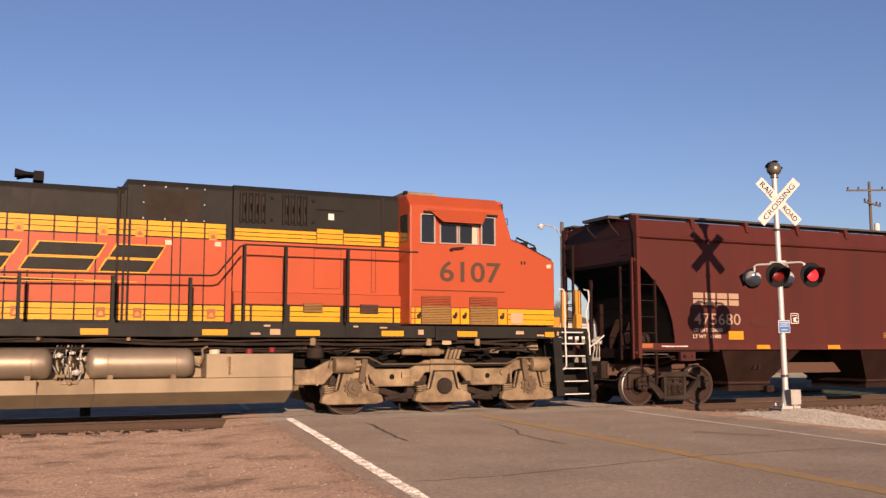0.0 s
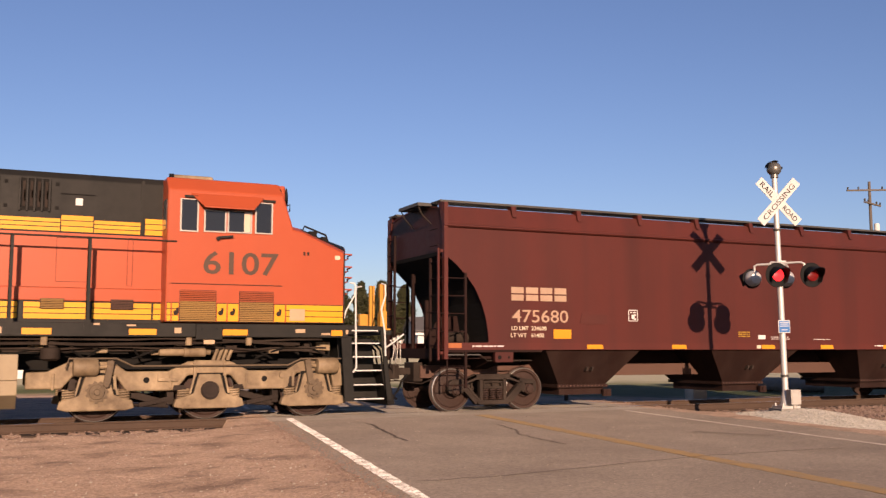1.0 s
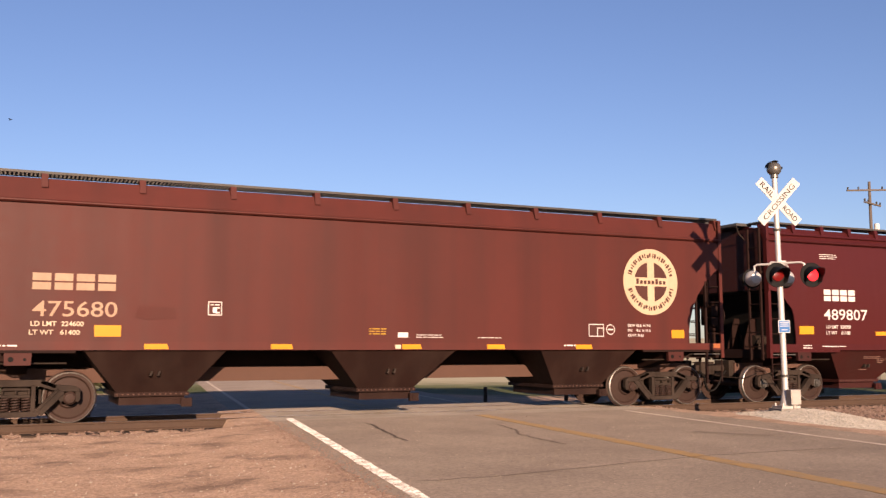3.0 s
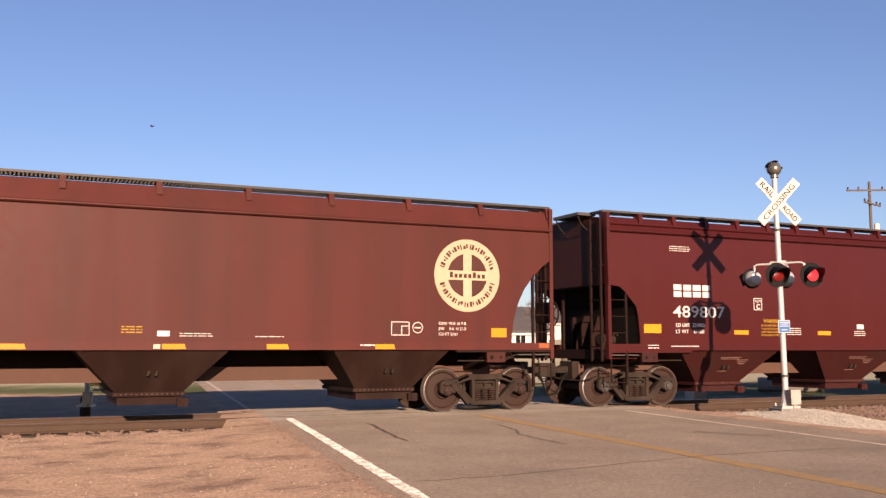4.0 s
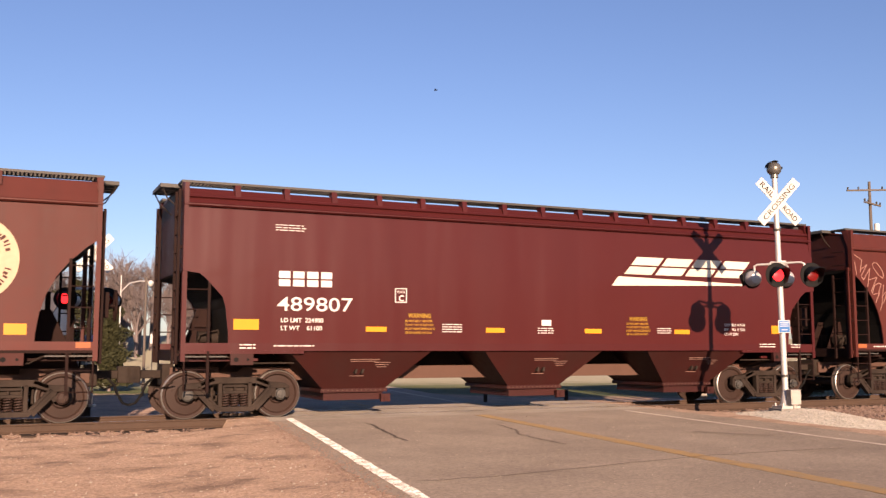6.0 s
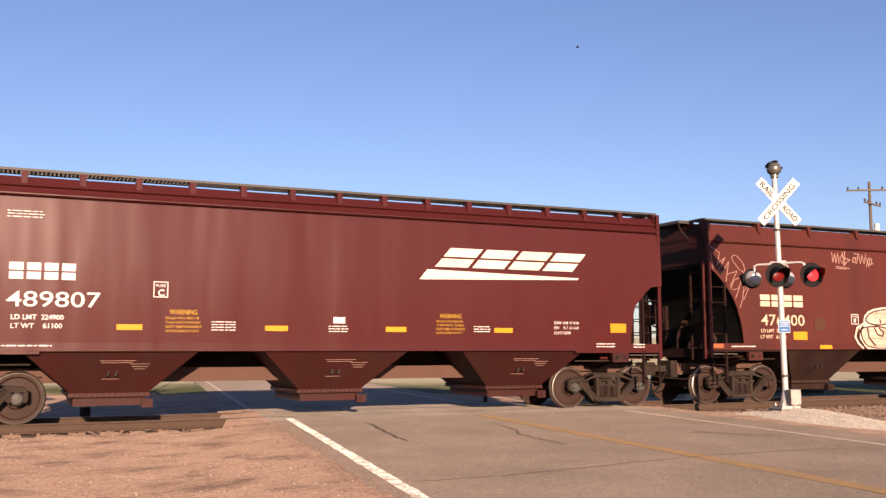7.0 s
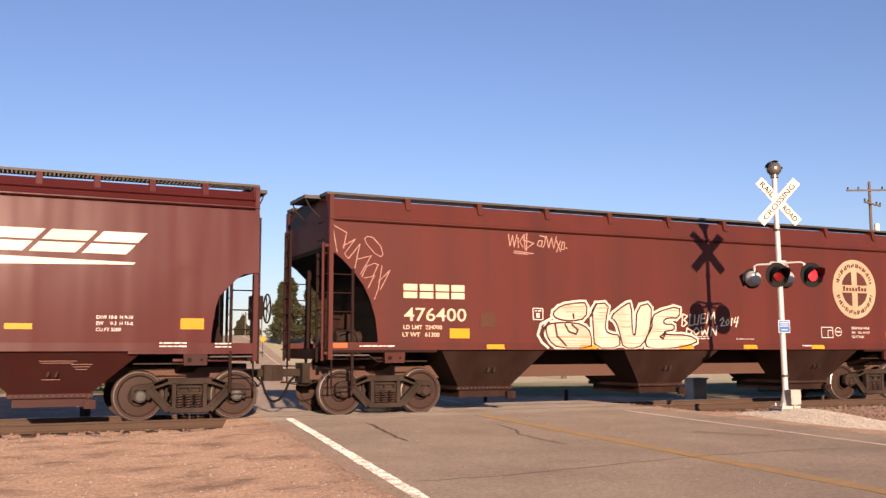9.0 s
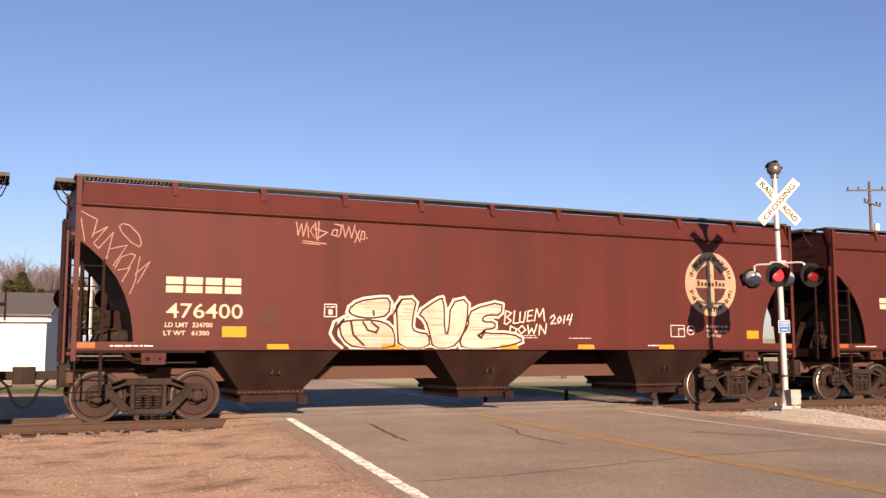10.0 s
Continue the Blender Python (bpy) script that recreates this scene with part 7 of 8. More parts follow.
    utility_pole(5.15, 40, 4.4, "thin weathered wooden pole in the grass", base=-0.15, r=0.065)
    utility_pole(6.27, 60, 5.9, "pale slender metal pole with a street lamp", (), True, -0.15, 180, 0.055)
    for x, y, h in ((43.8, 190.0, 6.2), (48.4, 205.0, 6.6), (44.1, 180.0, 5.9), (53.3, 215.0, 7.0)):
        utility_pole(x, y, h, "pale wooden utility pole beside the climbing road", ((h - 0.5, 0.9),), base=rise(y) - 0.2)
    # buildings
    house(2.45, 66, -11.8, 16, 9.5, 3.7, 1.5, "low white-sided building with grey shingle roof", -0.15)
    house(74, 112, 20, 24, 9, 3.0, 1.9, "low white building with a long grey roof", 2.0)
    house(51.6, 86, -10, 14, 6, 2.5, 1.3, "long white-sided house with a low grey roof", rise(88) - 0.1)
    # trees
    for k, (x, y, h) in enumerate(((-4.5, 88, 9.0), (-1.0, 92, 9.6), (2.5, 90, 8.6), (6.5, 95, 8.0), (-6.3, 93, 9.2), (-2.8, 90, 8.7), (0.8, 95, 9.4), (4.4, 93, 8.9), (8.8, 92, 9.2), (10.2, 94, 9.4), (11.5, 104, 7.5), (9.6, 91, 9.2), (11.0, 89, 9.4), (12.6, 93, 9.2), (14.2, 90, 8.0), (15.8, 95, 6.3), (10.4, 86, 7.0), (13.2, 87, 6.6), (17.6, 100, 6.0), (50, 96, 7.0), (58, 100, 7.5), (73, 118, 8.0), (-8, 90, 9))):
        bare_tree(x, y, h * (1.25 if x < 16 else 1.0), 20 + k)
    for k, (x, y, h, w) in enumerate(((5.2, 80, 6.5, 3.0), (4.35, 45, 3.3, 0.75), (7.6, 82, 5.6, 2.2), (0.2, 83, 6.3, 2.2), (-2.6, 84, 6.0, 2.0), (26.8, 99, 6.6, 1.8), (28.4, 102, 7.0, 1.9), (30.0, 99, 6.8, 1.8), (31.6, 103, 7.2, 1.9), (35.2, 98, 6.9, 1.8), (38.6, 101, 7.0, 1.9), (40.3, 98, 6.6, 1.7), (42.2, 103, 6.4, 1.8), (1.1, 80, 7.0, 1.9), (2.5, 81, 5.7, 1.7), (3.6, 80, 5.6, 1.5), (-0.9, 82, 5.8, 1.7), (51.4, 230, 5.6, 1.9), (52.9, 232, 7.0, 2.3), (54.6, 228, 6.8, 2.2), (56.2, 233, 5.8, 1.9), (45, 96, 7.6, 2.6), (49, 99, 8.8, 2.8), (54, 103, 8.2, 2.7), (37, 96, 7.0, 2.4), (33.5, 100, 6.0, 2.4))):
        evergreen(x, y, h, w * 1.35, 50 + k)
    # small white boards on posts in the grass
    for x, y, z, w, h, word in ((6.83, 50, 1.85, 0.12, 0.24, "small white marker board on a thin post"), (8.96, 50, 1.95, 0.2, 0.2, "round white marker board on a thin post")):
        marker = tagged(new("marker_sign"), word, "sign", "marker signs")
        marker.location = (x, y, -0.15)
        bm = bmesh.new()
        rod(bm, (0, 0, -0.5), (0, 0, z + 0.1), 0.025, 8)
        part("post", bm, M["grating"], marker)
        bm = bmesh.new()
        if w == h:
            lathe(bm, [(w, -0.04), (w, -0.03)], 20, "y", (0, 0, z + 0.15))
        else:
            box(bm, -w, w, -0.04, -0.03, z + 0.15 - h, z + 0.15 + h)
        part("panel", bm, M["sign_white"], marker)
    # road sign beyond
    sign = tagged(new("road_sign"), "yellow diamond warning sign on a metal post", "road sign")
    sign.location = (21.2, 85, rise(85) - 0.15)
    bm = bmesh.new()
    rod(bm, (0, 0, 0), (0, 0, 2.0), 0.03, 8)
    part("post", bm, M["grating"], sign)
    bm = bmesh.new()
    prism(bm, [(0, 1.5), (0.3, 1.8), (0, 2.1), (-0.3, 1.8)], -0.05, -0.035)
    part("panel", bm, M["reflector"], sign)


CRACKS = [[(5.97, 16.3), (5.99, 16.0), (5.78, 15.17), (5.6, 14.19), (5.33, 12.8)],
          [(7.98, 15.08), (7.75, 14.01), (7.4, 13.24), (7.27, 12.57), (7.19, 11.49)],
          [(3.86, 8.98), (4.9, 9.01), (6.56, 9.34), (7.93, 9.6), (9.44, 9.63), (10.4, 9.58)],
          [(5.5, 10.14), (5.63, 10.07)],
          [(10.15, 12.45), (10.4, 12.1), (10.62, 11.7), (10.8, 11.3)]]


def build_cracks():
    for k, line in enumerate(CRACKS):
        bm = bmesh.new()
        pts = []
        for a, b in zip(line, line[1:]):
            for i in range(8):
                t = i / 8
                pts.append((a[0] + (b[0] - a[0]) * t, a[1] + (b[1] - a[1]) * t))
        prev = None
        for i, (x, y) in enumerate(pts):
            j = 0.05 * noise.noise((x * 4, y * 4, k)) + 0.03 * noise.noise((x * 13, y * 13, k))
            w = (0.012 + 0.012 * abs(noise.noise((x * 6, y * 6, 9 + k)))) * (1.8 if k == 0 else 7.0 if k == 4 else 1)
            dx, dy = (pts[min(i + 1, len(pts) - 1)][0] - pts[max(i - 1, 0)][0]), (pts[min(i + 1, len(pts) - 1)][1] - pts[max(i - 1, 0)][1])
            d = math.hypot(dx, dy) or 1
            nx, ny = -dy / d, dx / d
            row = [bm.verts.new((x + nx * (j - w), y + ny * (j - w), 0.004)), bm.verts.new((x + nx * (j + w), y + ny * (j + w), 0.004))]
            if prev:
                bm.faces.new((prev[0], prev[1], row[1], row[0]))
            prev = row
        tagged(part("road_stain" if k == 4 else "road_crack", bm, M["stain" if k == 4 else "tar"]), "faint dark stain on the asphalt" if k == 4 else "dark crack running across the asphalt", "stain" if k == 4 else "crack", kind="structure")


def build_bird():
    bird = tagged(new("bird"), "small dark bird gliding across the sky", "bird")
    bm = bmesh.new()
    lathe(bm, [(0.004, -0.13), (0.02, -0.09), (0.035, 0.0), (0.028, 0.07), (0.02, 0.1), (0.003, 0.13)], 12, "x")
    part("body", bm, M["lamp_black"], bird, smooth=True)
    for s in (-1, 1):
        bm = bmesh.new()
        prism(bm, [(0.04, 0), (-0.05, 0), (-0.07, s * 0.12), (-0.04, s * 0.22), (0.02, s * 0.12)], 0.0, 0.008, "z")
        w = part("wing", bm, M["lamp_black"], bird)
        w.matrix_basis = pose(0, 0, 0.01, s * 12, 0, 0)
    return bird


# ---- painted marks on the hopper cars ----
def small_lines(car, x, z, w, n, y, mat, h=0.022, gap=0.045):
    """Lines of small unreadable stencilling: each line a few plain word-long bars."""
    if h > 0.08:
        bm = bmesh.new()
        box(bm, x, x + w, y - 0.004, y + 0.003, z - h, z)
        part("stencil_bar", bm, mat, car)
        return
    for k in range(n):
        p, j = x, k
        while p < x + w - 0.02:
            word = min(0.05 + 0.035 * ((j * 7 + k * 3) % 4), x + w - p)
            bm = bmesh.new()
            box(bm, p, p + word, y - 0.004, y + 0.003, z - k * gap - h * 0.75, z - k * gap)
            part("stencil_bar", bm, mat, car)
            p += word + 0.025
            j += 1


def stencil_frame(car, x, z, w, h, y):
    bm = bmesh.new()
    t = 0.018
    for a, b, c, d in ((x, x + w, z, z + t), (x, x + w, z + h - t, z + h), (x, x + t, z, z + h), (x + w - t, x + w, z, z + h)):
        box(bm, a, b, y - 0.004, y + 0.003, c, d)
    return part("stencil_frame", bm, M["white"], car)


def emblem(car, x, z, r, y, ink):
    """A cream disc with a plain dark-cornered cross and ring of small bars."""
    bm = bmesh.new()
    lathe(bm, [(r, y), (r, y - 0.005)], 56, "y", (x, 0, z))
    disc = part("round_emblem", bm, ink, car, "worn cream round emblem with a plain cross")
    dark = []
    r0, r1, g = r * 0.14, r * 0.60, r * 0.13
    for sx in (-1, 1):
        for sz in (-1, 1):
            arc = [(x + sx * g, z + sz * g)]
            for i in range(9):
                a = math.pi / 2 * i / 8
                px, pz = r1 * math.cos(a), r1 * math.sin(a)
                arc.append((x + sx * max(px, g), z + sz * max(pz, g)))
            dark.append(arc)
    for o in dark:
        plain_mark(disc, "emblem_quarter", [o], y - 0.007, M["emblem_dark"])
    bars = []
    for k in range(54):
        a = 2 * math.pi * (k + 0.5 + 0.16 * (k % 2)) / 54
        if k in (0, 1, 25, 26, 27, 28, 52, 53):
            continue
        c, s = math.cos(a), math.sin(a)
        ra, rb, w = r * (0.73 + 0.03 * (k % 3 == 1)), r * (0.87 - 0.04 * (k % 4 == 2)), r * (0.017 + 0.008 * (k % 3))
        bars.append([(x + ra * c - w * s, z + ra * s + w * c), (x + ra * c + w * s, z + ra * s - w * c), (x + rb * c + w * s, z + rb * s - w * c), (x + rb * c - w * s, z + rb * s + w * c)])
    for o in bars:
        plain_mark(disc, "emblem_ring_bar", [o], y - 0.007, M["emblem_dark"])
    strip = [[(x - r * 0.62, z - r * 0.12), (x + r * 0.62, z - r * 0.12), (x + r * 0.62, z + r * 0.12), (x - r * 0.62, z + r * 0.12)]]
    plain_mark(disc, "emblem_strip", strip, y - 0.009, ink)
    bars = [[(x - r * 0.54 + k * r * 0.14, z - r * 0.07), (x - r * 0.54 + k * r * 0.14 + r * 0.09, z - r * 0.07), (x - r * 0.54 + k * r * 0.14 + r * 0.09, z + r * (0.09 if k in (0, 5) else 0.04)), (x - r * 0.54 + k * r * 0.14, z + r * (0.09 if k in (0, 5) else 0.04))] for k in range(8)]
    plain_mark(disc, "emblem_strip_bars", bars, y - 0.015, M["emblem_dark"])


def stroke(points, w):
    """A painted stroke of width w along the points, as convex pieces."""
    out = []
    for (ax, az), (bx, bz) in zip(points, points[1:]):
        d = math.hypot(bx - ax, bz - az) or 1e-6
        ux, uz = (bx - ax) / d, (bz - az) / d
        nx, nz = -uz * w / 2, ux * w / 2
        e = w * 0.35
        out.append([(ax - ux * e + nx, az - uz * e + nz), (bx + ux * e + nx, bz + uz * e + nz), (bx + ux * e - nx, bz + uz * e - nz), (ax - ux * e - nx, az - uz * e - nz)])
    return out


def mark_cars(car1, car2, car3, car4):
    Y = -1.608
    B = -1.612
    c1, c2, c3 = 21.475, 39.03, 56.56
    for car, cx, num, ldx, wt in ((car1, c1, "475680", "224600", "61400"), (car3, c3, "476400", "224700", "61300"), (car4, 0, "", "", "")):
        o = 14.66 - 21.475
        ink = M["faded_cream"] if car is car1 else M["cream"]
        for q in mark_blocks(o, 2.36, 1.43, 0.29, 4, 0, 0.16):
            plain_mark(car, "mark_block", [q], Y, ink, "plain cream block")
        if num:
            lettering("car_number", num, 0.275, ink, car, (o + 0.04, Y, 1.90), width=1.40, bold=0.002, label="cream painted car number")
            lettering("load_limit", "LD LMT  " + ldx, 0.085, M["cream"], car, (o + 0.02, Y, 1.73), width=0.86, bold=0.002)
            lettering("light_weight", "LT WT   " + wt, 0.085, M["cream"], car, (o + 0.0, Y, 1.58), width=0.82, bold=0.002)
        reflector(car, o + 1.29, 1.65, 0.45, 0.2, Y + 0.002)
        for x in (16.78, 19.10, 21.79, 23.72, 25.91):
            reflector(car, x - 21.475, 1.375, 0.4, 0.095, B, slant=0.03)
        reflector(car, 21.50 - 21.475, 1.375, 0.12, 0.08, B, "cream")
        reflector(car, 13.35 - 21.475, 1.40, 0.3, 0.1, B, "faded_orange")
        reflector(car, 29.6 - 21.475, 1.40, 0.25, 0.1, B, "faded_orange")
        reflector(car, 28.5 - 21.475, 1.67, 0.36, 0.19, Y + 0.002)
        f = stencil_frame(car, 17.70 - 21.475, 1.95, 0.26, 0.26, Y)
        small_lines(car, 17.75 - 21.475, 2.16, 0.16, 1, Y, M["white"], 0.03)
        small_lines(car, 17.79 - 21.475, 2.1, 0.08, 1, Y, M["white"], 0.1)
        small_lines(car, 21.2 - 21.475 - 0.32, 1.74, 0.36, 3, Y, M["stencil_yellow"], 0.03, 0.05)
        small_lines(car, 21.5 - 21.475, 1.66, 0.22, 1, Y, M["white"], 0.1)
        small_lines(car, 21.9 - 21.475, 1.62, 0.6, 2, Y, M["white"], 0.02)
        small_lines(car, 23.3 - 21.475, 1.57, 0.55, 1, Y, M["white"], 0.02)
        small_lines(car, 13.75 - 21.475, 1.40, 0.75, 1, B, M["white"], 0.035)
        plain_mark(car, "stencil_ground", [[(26.05 - 21.475, 1.6), (26.45 - 21.475, 1.6), (26.45 - 21.475, 1.88), (26.05 - 21.475, 1.88)]], Y + 0.003, M["emblem_dark"])
        stencil_frame(car, 26.05 - 21.475, 1.6, 0.40, 0.28, Y)
        stencil_frame(car, 26.27 - 21.475, 1.6, 0.18, 0.2, Y - 0.001)
        bm = bmesh.new()
        lathe(bm, [(0.115, Y), (0.115, Y - 0.004)], 24, "y", (26.63 - 21.475, 0, 1.76))
        ring = part("stencil_disc", bm, M["white"], car)
        bm = bmesh.new()
        lathe(bm, [(0.098, Y - 0.003), (0.098, Y - 0.007)], 24, "y", (26.63 - 21.475, 0, 1.76))
        part("stencil_disc_inner", bm, M["oxide"], ring)
        plain_mark(ring, "stencil_bar", [[(26.56 - 21.475, 1.745), (26.70 - 21.475, 1.745), (26.70 - 21.475, 1.775), (26.56 - 21.475, 1.775)]], Y - 0.008, M["white"])
        for z, words in ((1.825, "EXW 10-8  H 9-8"), (1.715, "EW     8-6  H 15-0"), (1.605, "CU FT 5161")):
            lettering("dimension_text", words, 0.062, M["white"], car, (27.1 - 21.475, Y, z), width=0.42 if words[0] == "C" else 0.62, bold=0.001)
        small_lines(car, 25.4 - 21.475, 1.42, 0.3, 1, B, M["white"], 0.04)
        emblem(car, (27.26 if car is car3 else 27.76) - 21.475, 2.86, 0.76, Y, M["emblem_faded"] if car is car3 else M["emblem_cream"])
    lettering("dimension", "C", 0.12, M["white"], car1, (17.80 - 21.475, Y - 0.003, 1.99), bold=0.004)
    # the glossy car
    cx = 39.03
    o = 33.04 - cx
    def yb(z):
        return -1.60 - 0.05 * math.sin(math.pi * (z - 1.30) / (3.98 - 1.30)) - 0.010
    for q in mark_blocks(o, 2.53, 1.12, 0.29, 4, 0, 0.2):
        plain_mark(car2, "mark_block", [q], yb(2.67), M["white"], "plain white block")
    lettering("car_number", "489807", 0.275, M["white"], car2, (o, yb(2.2) - 0.002, 2.06), width=1.52, bold=0.001, label="white painted car number")
    lettering("load_limit", "LD LMT  224900", 0.085, M["white"], car2, (o + 0.08, yb(1.9) - 0.002, 1.84), width=0.84, bold=0.002)
    lettering("light_weight", "LT WT    61100", 0.085, M["white"], car2, (o + 0.08, yb(1.75) - 0.002, 1.69), width=0.82, bold=0.002)
    reflector(car2, 32.46 - cx, 1.79, 0.48, 0.2, yb(1.85))
    reflector(car2, 45.57 - cx, 1.79, 0.42, 0.2, yb(1.85))
    for x in (35.07, 37.75, 40.2, 42.65):
        reflector(car2, x - cx, 1.72, 0.44, 0.1, yb(1.75))
    for x in (35.70, 41.1):
        lettering("warning", "WARNING", 0.09, M["stencil_yellow"], car2, (x - cx + 0.06, yb(2.0) - 0.002, 1.96), width=0.5, bold=0.003)
        for k, words in enumerate(("DO NOT APPLY VIBRATOR", "TO ANY PART OF CAR BODY", "EXCEPT VIBRATOR BRACKETS", "USE ON LOADED CAR ONLY")):
            z = 1.872 - 0.078 * k
            lettering("warning_line", words, 0.044, M["stencil_yellow"], car2, (x - cx - 0.01, yb(z) - 0.002, z), width=(0.6, 0.63, 0.65, 0.6)[k], bold=0.001)
    f = stencil_frame(car2, 35.46 - cx, 2.26, 0.26, 0.29, yb(2.45))
    lettering("plate_letter", "C", 0.12, M["white"], car2, (35.54 - cx, yb(2.4) - 0.003, 2.29), bold=0.004)
    lettering("plate_word", "PLATE", 0.05, M["white"], car2, (35.505 - cx, yb(2.47) - 0.003, 2.45), width=0.17, bold=0.001)
    small_lines(car2, 33.0 - cx, 3.72, 0.6, 3, yb(3.7), M["white"], 0.022, 0.05)
    for x, z, w, n in ((36.52, 1.84, 0.45, 4), (38.88, 1.95, 0.24, 1), (38.79, 1.78, 0.4, 3), (41.95, 1.8, 0.4, 3), (32.05 + 0.3, 1.42, 0.3, 2), (33.0, 1.40, 0.8, 1), (45.0, 1.45, 0.5, 2), (46.0, 1.44, 0.3, 2)):
        if z < 1.5:
            small_lines(car2, x - cx, z, w, n, -1.613, M["white"], 0.03, 0.06)
        else:
            small_lines(car2, x - cx, z, w, n, yb(z - 0.1), M["white"], 0.024 if n > 1 else 0.12, 0.05)
    for z, words in ((1.865, "EXW 10-8  H 9-10"), (1.755, "EW     9-3  H 15-0"), (1.645, "CU FT 5200")):
        lettering("dimension_text", words, 0.062, M["white"], car2, (43.9 - cx, yb(z) - 0.002, z), width=0.42 if words[0] == "C" else 0.62, bold=0.001)
    # slanted mark: leaning plain blocks over a tapering bar
    s = 0.9
    blocks = mark_blocks(41.0 - cx, 3.02, 3.42, 0.40, 4, s, 0.12)
    for q in blocks:
        plain_mark(car2, "mark_block", [q], yb(3.2) - 0.004, M["cream_bright"], "slanted plain white block")
    plain_mark(car2, "tapering_bar", [[(40.70 - cx, 2.745), (44.50 - cx, 2.84), (44.53 - cx, 2.88), (40.88 - cx, 2.96)]], yb(2.85), M["cream_bright"])
    for c in (-4.2, 0, 4.2):
        # small stencils on the sloping bay fronts
        for x, z, w, n in ((c - 0.22, 1.12, 0.62, 1), (c - 0.2, 1.085, 0.55, 1), (c + 0.3, 1.06, 0.36, 3), (c - 0.16, 0.79, 0.3, 1)):
            for k in range(n):
                zz = z - 0.045 * k
                y = -1.54 + (1.305 - zz) / 0.785 * 0.54
                cut = w * (1 - 0.22 * k)
                bm = bmesh.new()
                v = box(bm, x + (w - cut) / 2, x + (w + cut) / 2, y - 0.009, y + 0.004, zz - 0.006, zz + 0.006)
                part("stencil_bar", bm, M["bay_stencil"], car2)
    # graffiti on the third car
    def gx(u, v):
        """From the steps of the sketch (about 12 mm) to the side of the car."""
        return 52.88 - 56.56 + (u - 582) * 0.01264, 2.46 - (v - 520) * 0.01153
    bowl_top = [(612, 552), (630, 536), (665, 530), (684, 530), (682, 560), (650, 566), (622, 562)]
    bowl_foot = [(598, 575), (615, 569), (660, 568), (686, 578), (693, 600), (690, 617), (625, 617), (604, 602)]
    second = [(694, 532), (730, 529), (723, 560), (721, 584), (735, 590), (751, 591), (752, 617), (698, 617), (696, 580)]
    third = [(731, 556), (765, 531), (778, 527), (779, 590), (786, 591), (790, 535), (822, 527), (820, 570), (810, 598), (792, 617), (758, 617), (753, 592), (745, 566)]
    fourth = [(830, 546), (886, 531), (884, 557), (858, 556), (848, 562), (850, 569), (872, 569), (872, 581), (850, 583), (850, 590), (904, 590), (928, 602), (905, 611), (862, 618), (810, 618), (806, 600), (823, 576), (822, 562)]
    letters = (bowl_top, bowl_foot, second, third, fourth)

    def rounded(o):
        for _ in range(1):
            o = [q for a, b in zip(o, o[1:] + o[:1]) for q in ((a[0] * 0.75 + b[0] * 0.25, a[1] * 0.75 + b[1] * 0.25), (a[0] * 0.25 + b[0] * 0.75, a[1] * 0.25 + b[1] * 0.75))]
        return o
    letters = [rounded(o) for o in letters]
    halo, edge = [], []
    for o in letters:
        ring = [gx(u, v) for u, v in o]
        halo += [[(p, max(q, 1.325)) for p, q in piece] for piece in stroke(ring + ring[:1], 0.13)]
        edge += [[(p, max(q, 1.335)) for p, q in piece] for piece in stroke(ring + ring[:1], 0.036)]
    halo += stroke([gx(u, v) for u, v in ((612, 560), (590, 572), (584, 592), (592, 606), (604, 616))], 0.05)
    edge += stroke([gx(u, v) for u, v in ((606, 568), (596, 580), (593, 594), (606, 612))], 0.05)
    for d in ([(638, 572), (646, 586), (660, 590), (664, 582), (652, 572)], [(655, 552), (656, 560)], [(703, 532), (690, 556)], [(840, 594), (852, 586), (846, 598), (840, 594)], [(618, 572), (622, 594), (640, 612)]):
        edge += stroke([gx(u, v) for u, v in d], 0.045)
    plain_mark(car3, "graffiti_halo", halo, Y, M["cream_bright"], "white sprayed halo")
    plain_mark(car3, "graffiti_fill", [[gx(u, v) for u, v in o] for o in letters], Y - 0.004, M["graffiti"], "pale cream bubble letters reading SLUE")
    plain_mark(car3, "graffiti_outline", edge, Y - 0.008, M["emblem_dark"], "dark graffiti outline")
    # streaks dragged through the sprayed fill
    rng = random.Random(9)
    for o in letters:
        us, vs = [u for u, _ in o], [v for _, v in o]
        for _ in range(9):
            v = rng.uniform(min(vs) + 6, max(vs) - 6)
            cross = sorted(ua + (ub - ua) * (v - va) / (vb - va) for (ua, va), (ub, vb) in zip(o, o[1:] + o[:1]) if (va - v) * (vb - v) < 0)
            if len(cross) < 2:
                continue
            u0, u1 = cross[0] + 3, cross[1] - 3
            if u1 - u0 > 8:
                u0 += rng.uniform(0, 0.4) * (u1 - u0)
                plain_mark(car3, "graffiti_streak", stroke([gx(u0, v), gx((u0 + u1) / 2, v + rng.uniform(-1, 1)), gx(u1, v + rng.uniform(-1, 1))], rng.uniform(0.008, 0.018)), Y - 0.0075, M["faded_cream"])
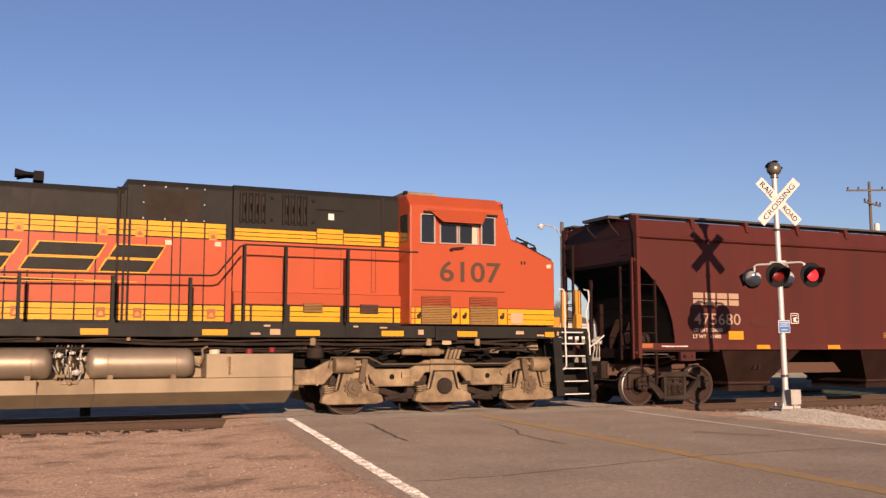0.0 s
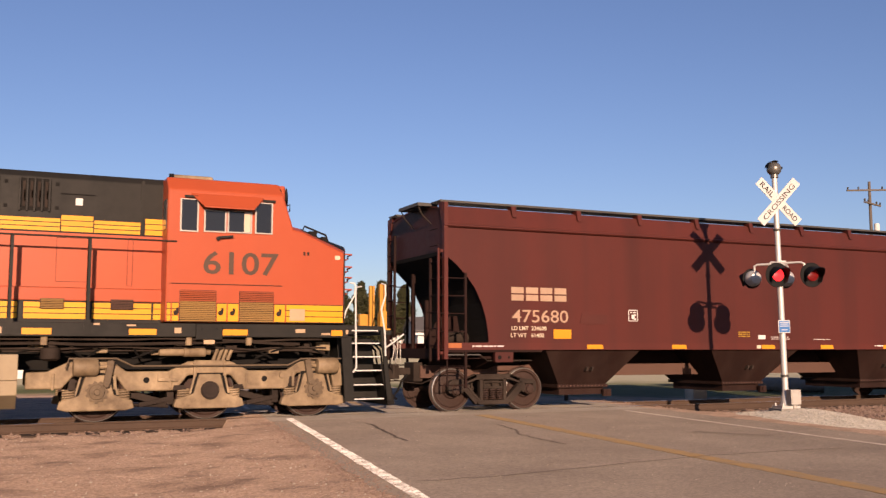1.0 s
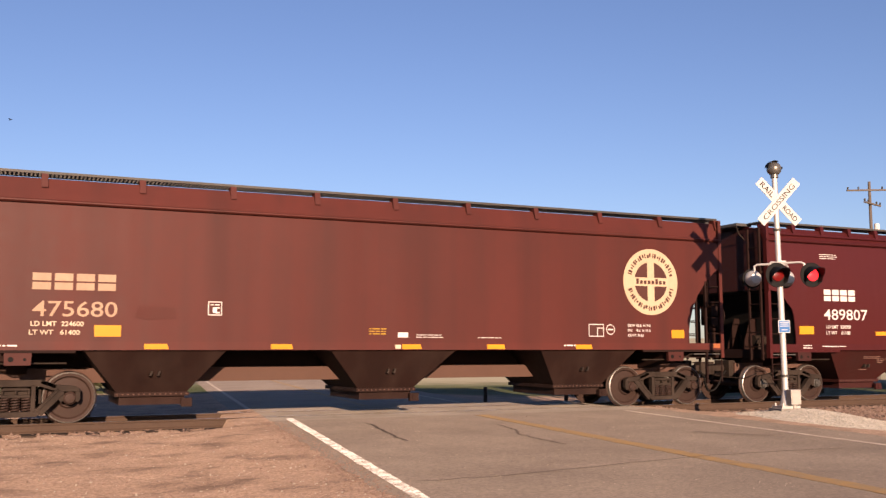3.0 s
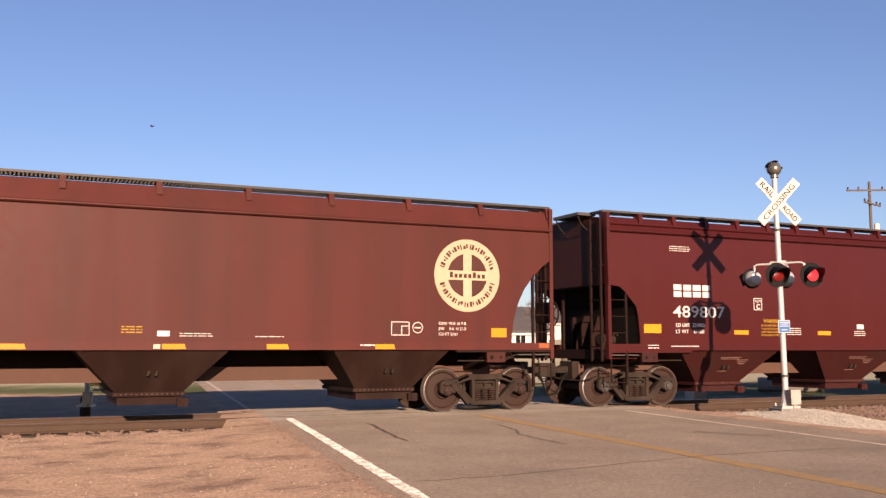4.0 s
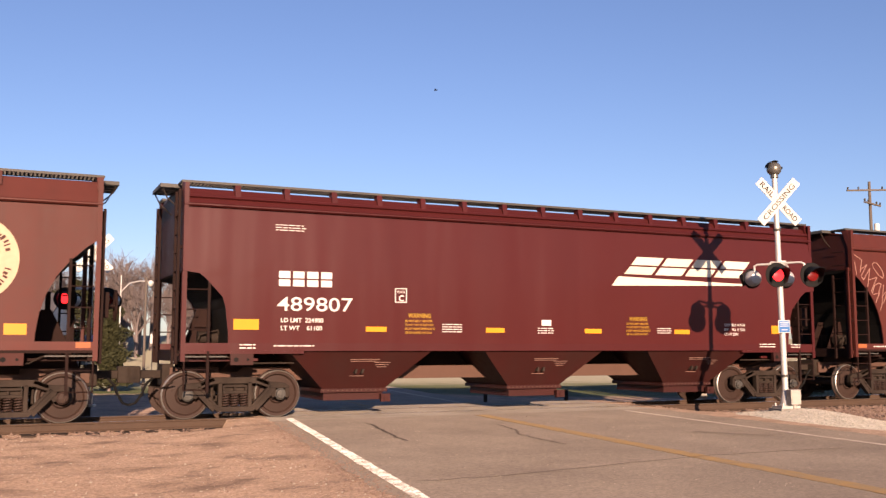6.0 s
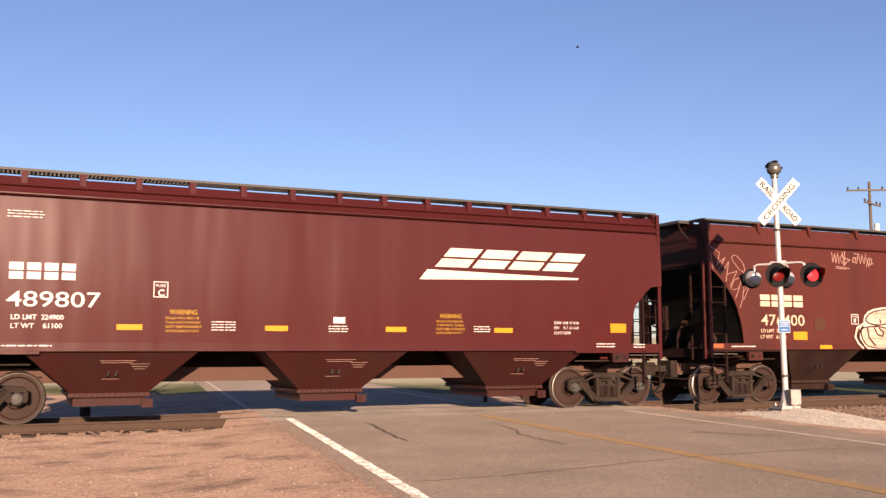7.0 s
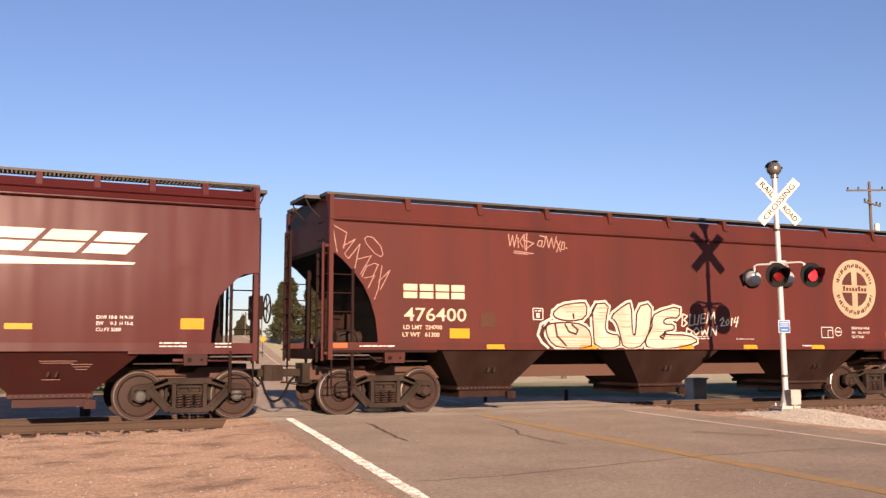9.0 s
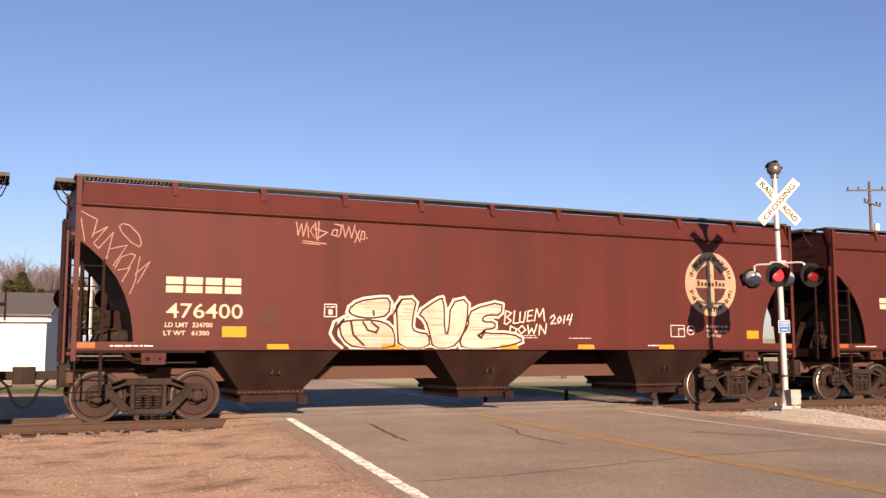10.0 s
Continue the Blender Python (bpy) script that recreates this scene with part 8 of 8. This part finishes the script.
    # hand-drawn words beside it
    for name, lines in (("BLUEM", ([(893, 548), (890, 572), (894, 573), (903, 566), (895, 560), (904, 552), (893, 548)], [(910, 548), (907, 571), (917, 570)], [(921, 550), (919, 568), (927, 569), (931, 549)], [(945, 546), (936, 548), (934, 567), (944, 565)], [(935, 557), (943, 556)], [(948, 566), (953, 543), (958, 558), (966, 543), (968, 566)])),
                        ("DOWN", ([(902, 576), (899, 590), (908, 591), (914, 582), (902, 576)], [(924, 575), (916, 582), (922, 590), (931, 583), (924, 575)], [(935, 574), (937, 590), (943, 580), (947, 590), (953, 572)], [(957, 592), (959, 574), (969, 590), (972, 571)])),
                        ("2014", ([(980, 560), (987, 554), (989, 560), (981, 571), (991, 570)], [(999, 557), (994, 563), (996, 570), (1002, 564), (999, 557)], [(1009, 555), (1006, 570)], [(1018, 553), (1013, 563), (1023, 562)], [(1024, 552), (1018, 572)]))):
        for line in lines:
            plain_mark(car3, "graffiti_letter", stroke([gx(u, v) for u, v in line], 0.026), Y, M["cream_bright"], "hand-sprayed white letter of the word " + name)
    plain_mark(car3, "touch_up_patch", [[(o3 + q, z) for q, z in ((1.76, 1.79), (2.13, 1.775), (2.13, 2.10), (1.78, 2.085))] for o3 in (14.66 - 21.475,)], Y + 0.002, M["olive"], "dull olive touch-up patch")
    plain_mark(car1, "dark_patch", [[(14.66 - 21.475 + q, z) for q, z in ((1.75, 1.9), (1.9, 1.86), (2.48, 1.88), (2.45, 2.08), (1.8, 2.1))]], Y + 0.002, M["smudge"], "darkened patch of old paint")
    for line in ([(142, 373), (152, 428)], [(142, 373), (172, 388), (165, 420)], [(165, 415), (190, 400), (168, 430)], [(168, 432), (176, 440), (200, 410), (190, 458)], [(196, 440), (225, 432), (202, 470)],
                 [(210, 398), (216, 393), (228, 395), (245, 412), (250, 428), (246, 434), (232, 427), (214, 408), (210, 398)], [(205, 475), (215, 454), (232, 447), (240, 450), (228, 474), (210, 478)], [(218, 498), (232, 472)], [(248, 452), (240, 500), (232, 520)], [(240, 485), (266, 460), (245, 500)]):
        plain_mark(car3, "graffiti_line", stroke([(48.33 - 56.56 + (u - 150) * 0.0099, 3.66 - (v - 385) * 0.00993) for u, v in line], 0.015), Y, M["scrawl"], "thin pinkish scrawled graffiti line")
    for line in ([(525, 393), (528, 418), (534, 396), (537, 420), (543, 394)], [(545, 400), (546, 421)], [(556, 396), (549, 408), (556, 420)], [(558, 392), (560, 424), (579, 410), (556, 404)], [(564, 390), (563, 426)], [(537, 428), (577, 432)], [(536, 432), (566, 434)],
                 [(590, 404), (586, 414), (595, 416), (597, 404), (590, 404)], [(592, 393), (604, 395), (602, 412), (598, 418)], [(606, 393), (611, 418), (617, 396), (622, 418), (628, 393)], [(628, 402), (637, 425)], [(637, 402), (628, 426)], [(641, 404), (638, 420), (645, 420), (646, 405), (641, 404)], [(649, 416), (651, 418)]):
        plain_mark(car3, "graffiti_line", stroke([(52.2 - 56.56 + (u - 525) * 0.01168, 3.80 - (v - 392) * 0.0103) for u, v in line], 0.02), Y, M["scrawl"], "thin white scrawled graffiti line")


# ---- build ----
build_ground()
build_road()
build_cracks()
build_track()
car1, car2, car3, car4 = build_train()
mark_cars(car1, car2, car3, car4)
build_locomotive()
build_surroundings()
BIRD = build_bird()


def motions():
    for car, x in CARS:
        walk(car, [(t, pose(x + d, TRACK, 0)) for t, d in ROLL])
    for ob, x, z, r in WHEELS:
        walk(ob, [(k * 0.1, pose(x, 0, z, 0, math.degrees(rolled(k * 0.1) / r), 0)) for k in range(101)])
    # flashers: each insert turns half round in a tenth of a second, the two of a pair by turns
    for ob, first in INSERTS:
        rows = []
        t0, period, on = 0.63, 1.285, 0.61
        for k in range(-1, 8):
            a = t0 + k * period
            for t, turn in ((a - 0.033, 180), (a, 120), (a + 0.033, 60), (a + 0.067, 0), (a + on - 0.033, 0), (a + on, -60), (a + on + 0.033, -120), (a + on + 0.067, -180)):
                rows.append((t, turn + (0 if first else 180)))
        rows = [(0.0, 180 if first else 0)] + [r for r in rows if 0.01 < r[0] < 9.99] + [(10.0, 0 if first else 180)]
        walk(ob, [(t, pose(0, -0.03, 0, 0, 0, a)) for t, a in rows])
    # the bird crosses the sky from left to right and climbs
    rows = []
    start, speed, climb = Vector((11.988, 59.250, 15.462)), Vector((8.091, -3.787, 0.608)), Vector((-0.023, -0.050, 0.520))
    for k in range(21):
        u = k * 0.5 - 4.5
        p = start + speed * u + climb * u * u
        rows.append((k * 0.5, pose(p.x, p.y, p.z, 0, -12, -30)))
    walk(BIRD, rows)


motions()
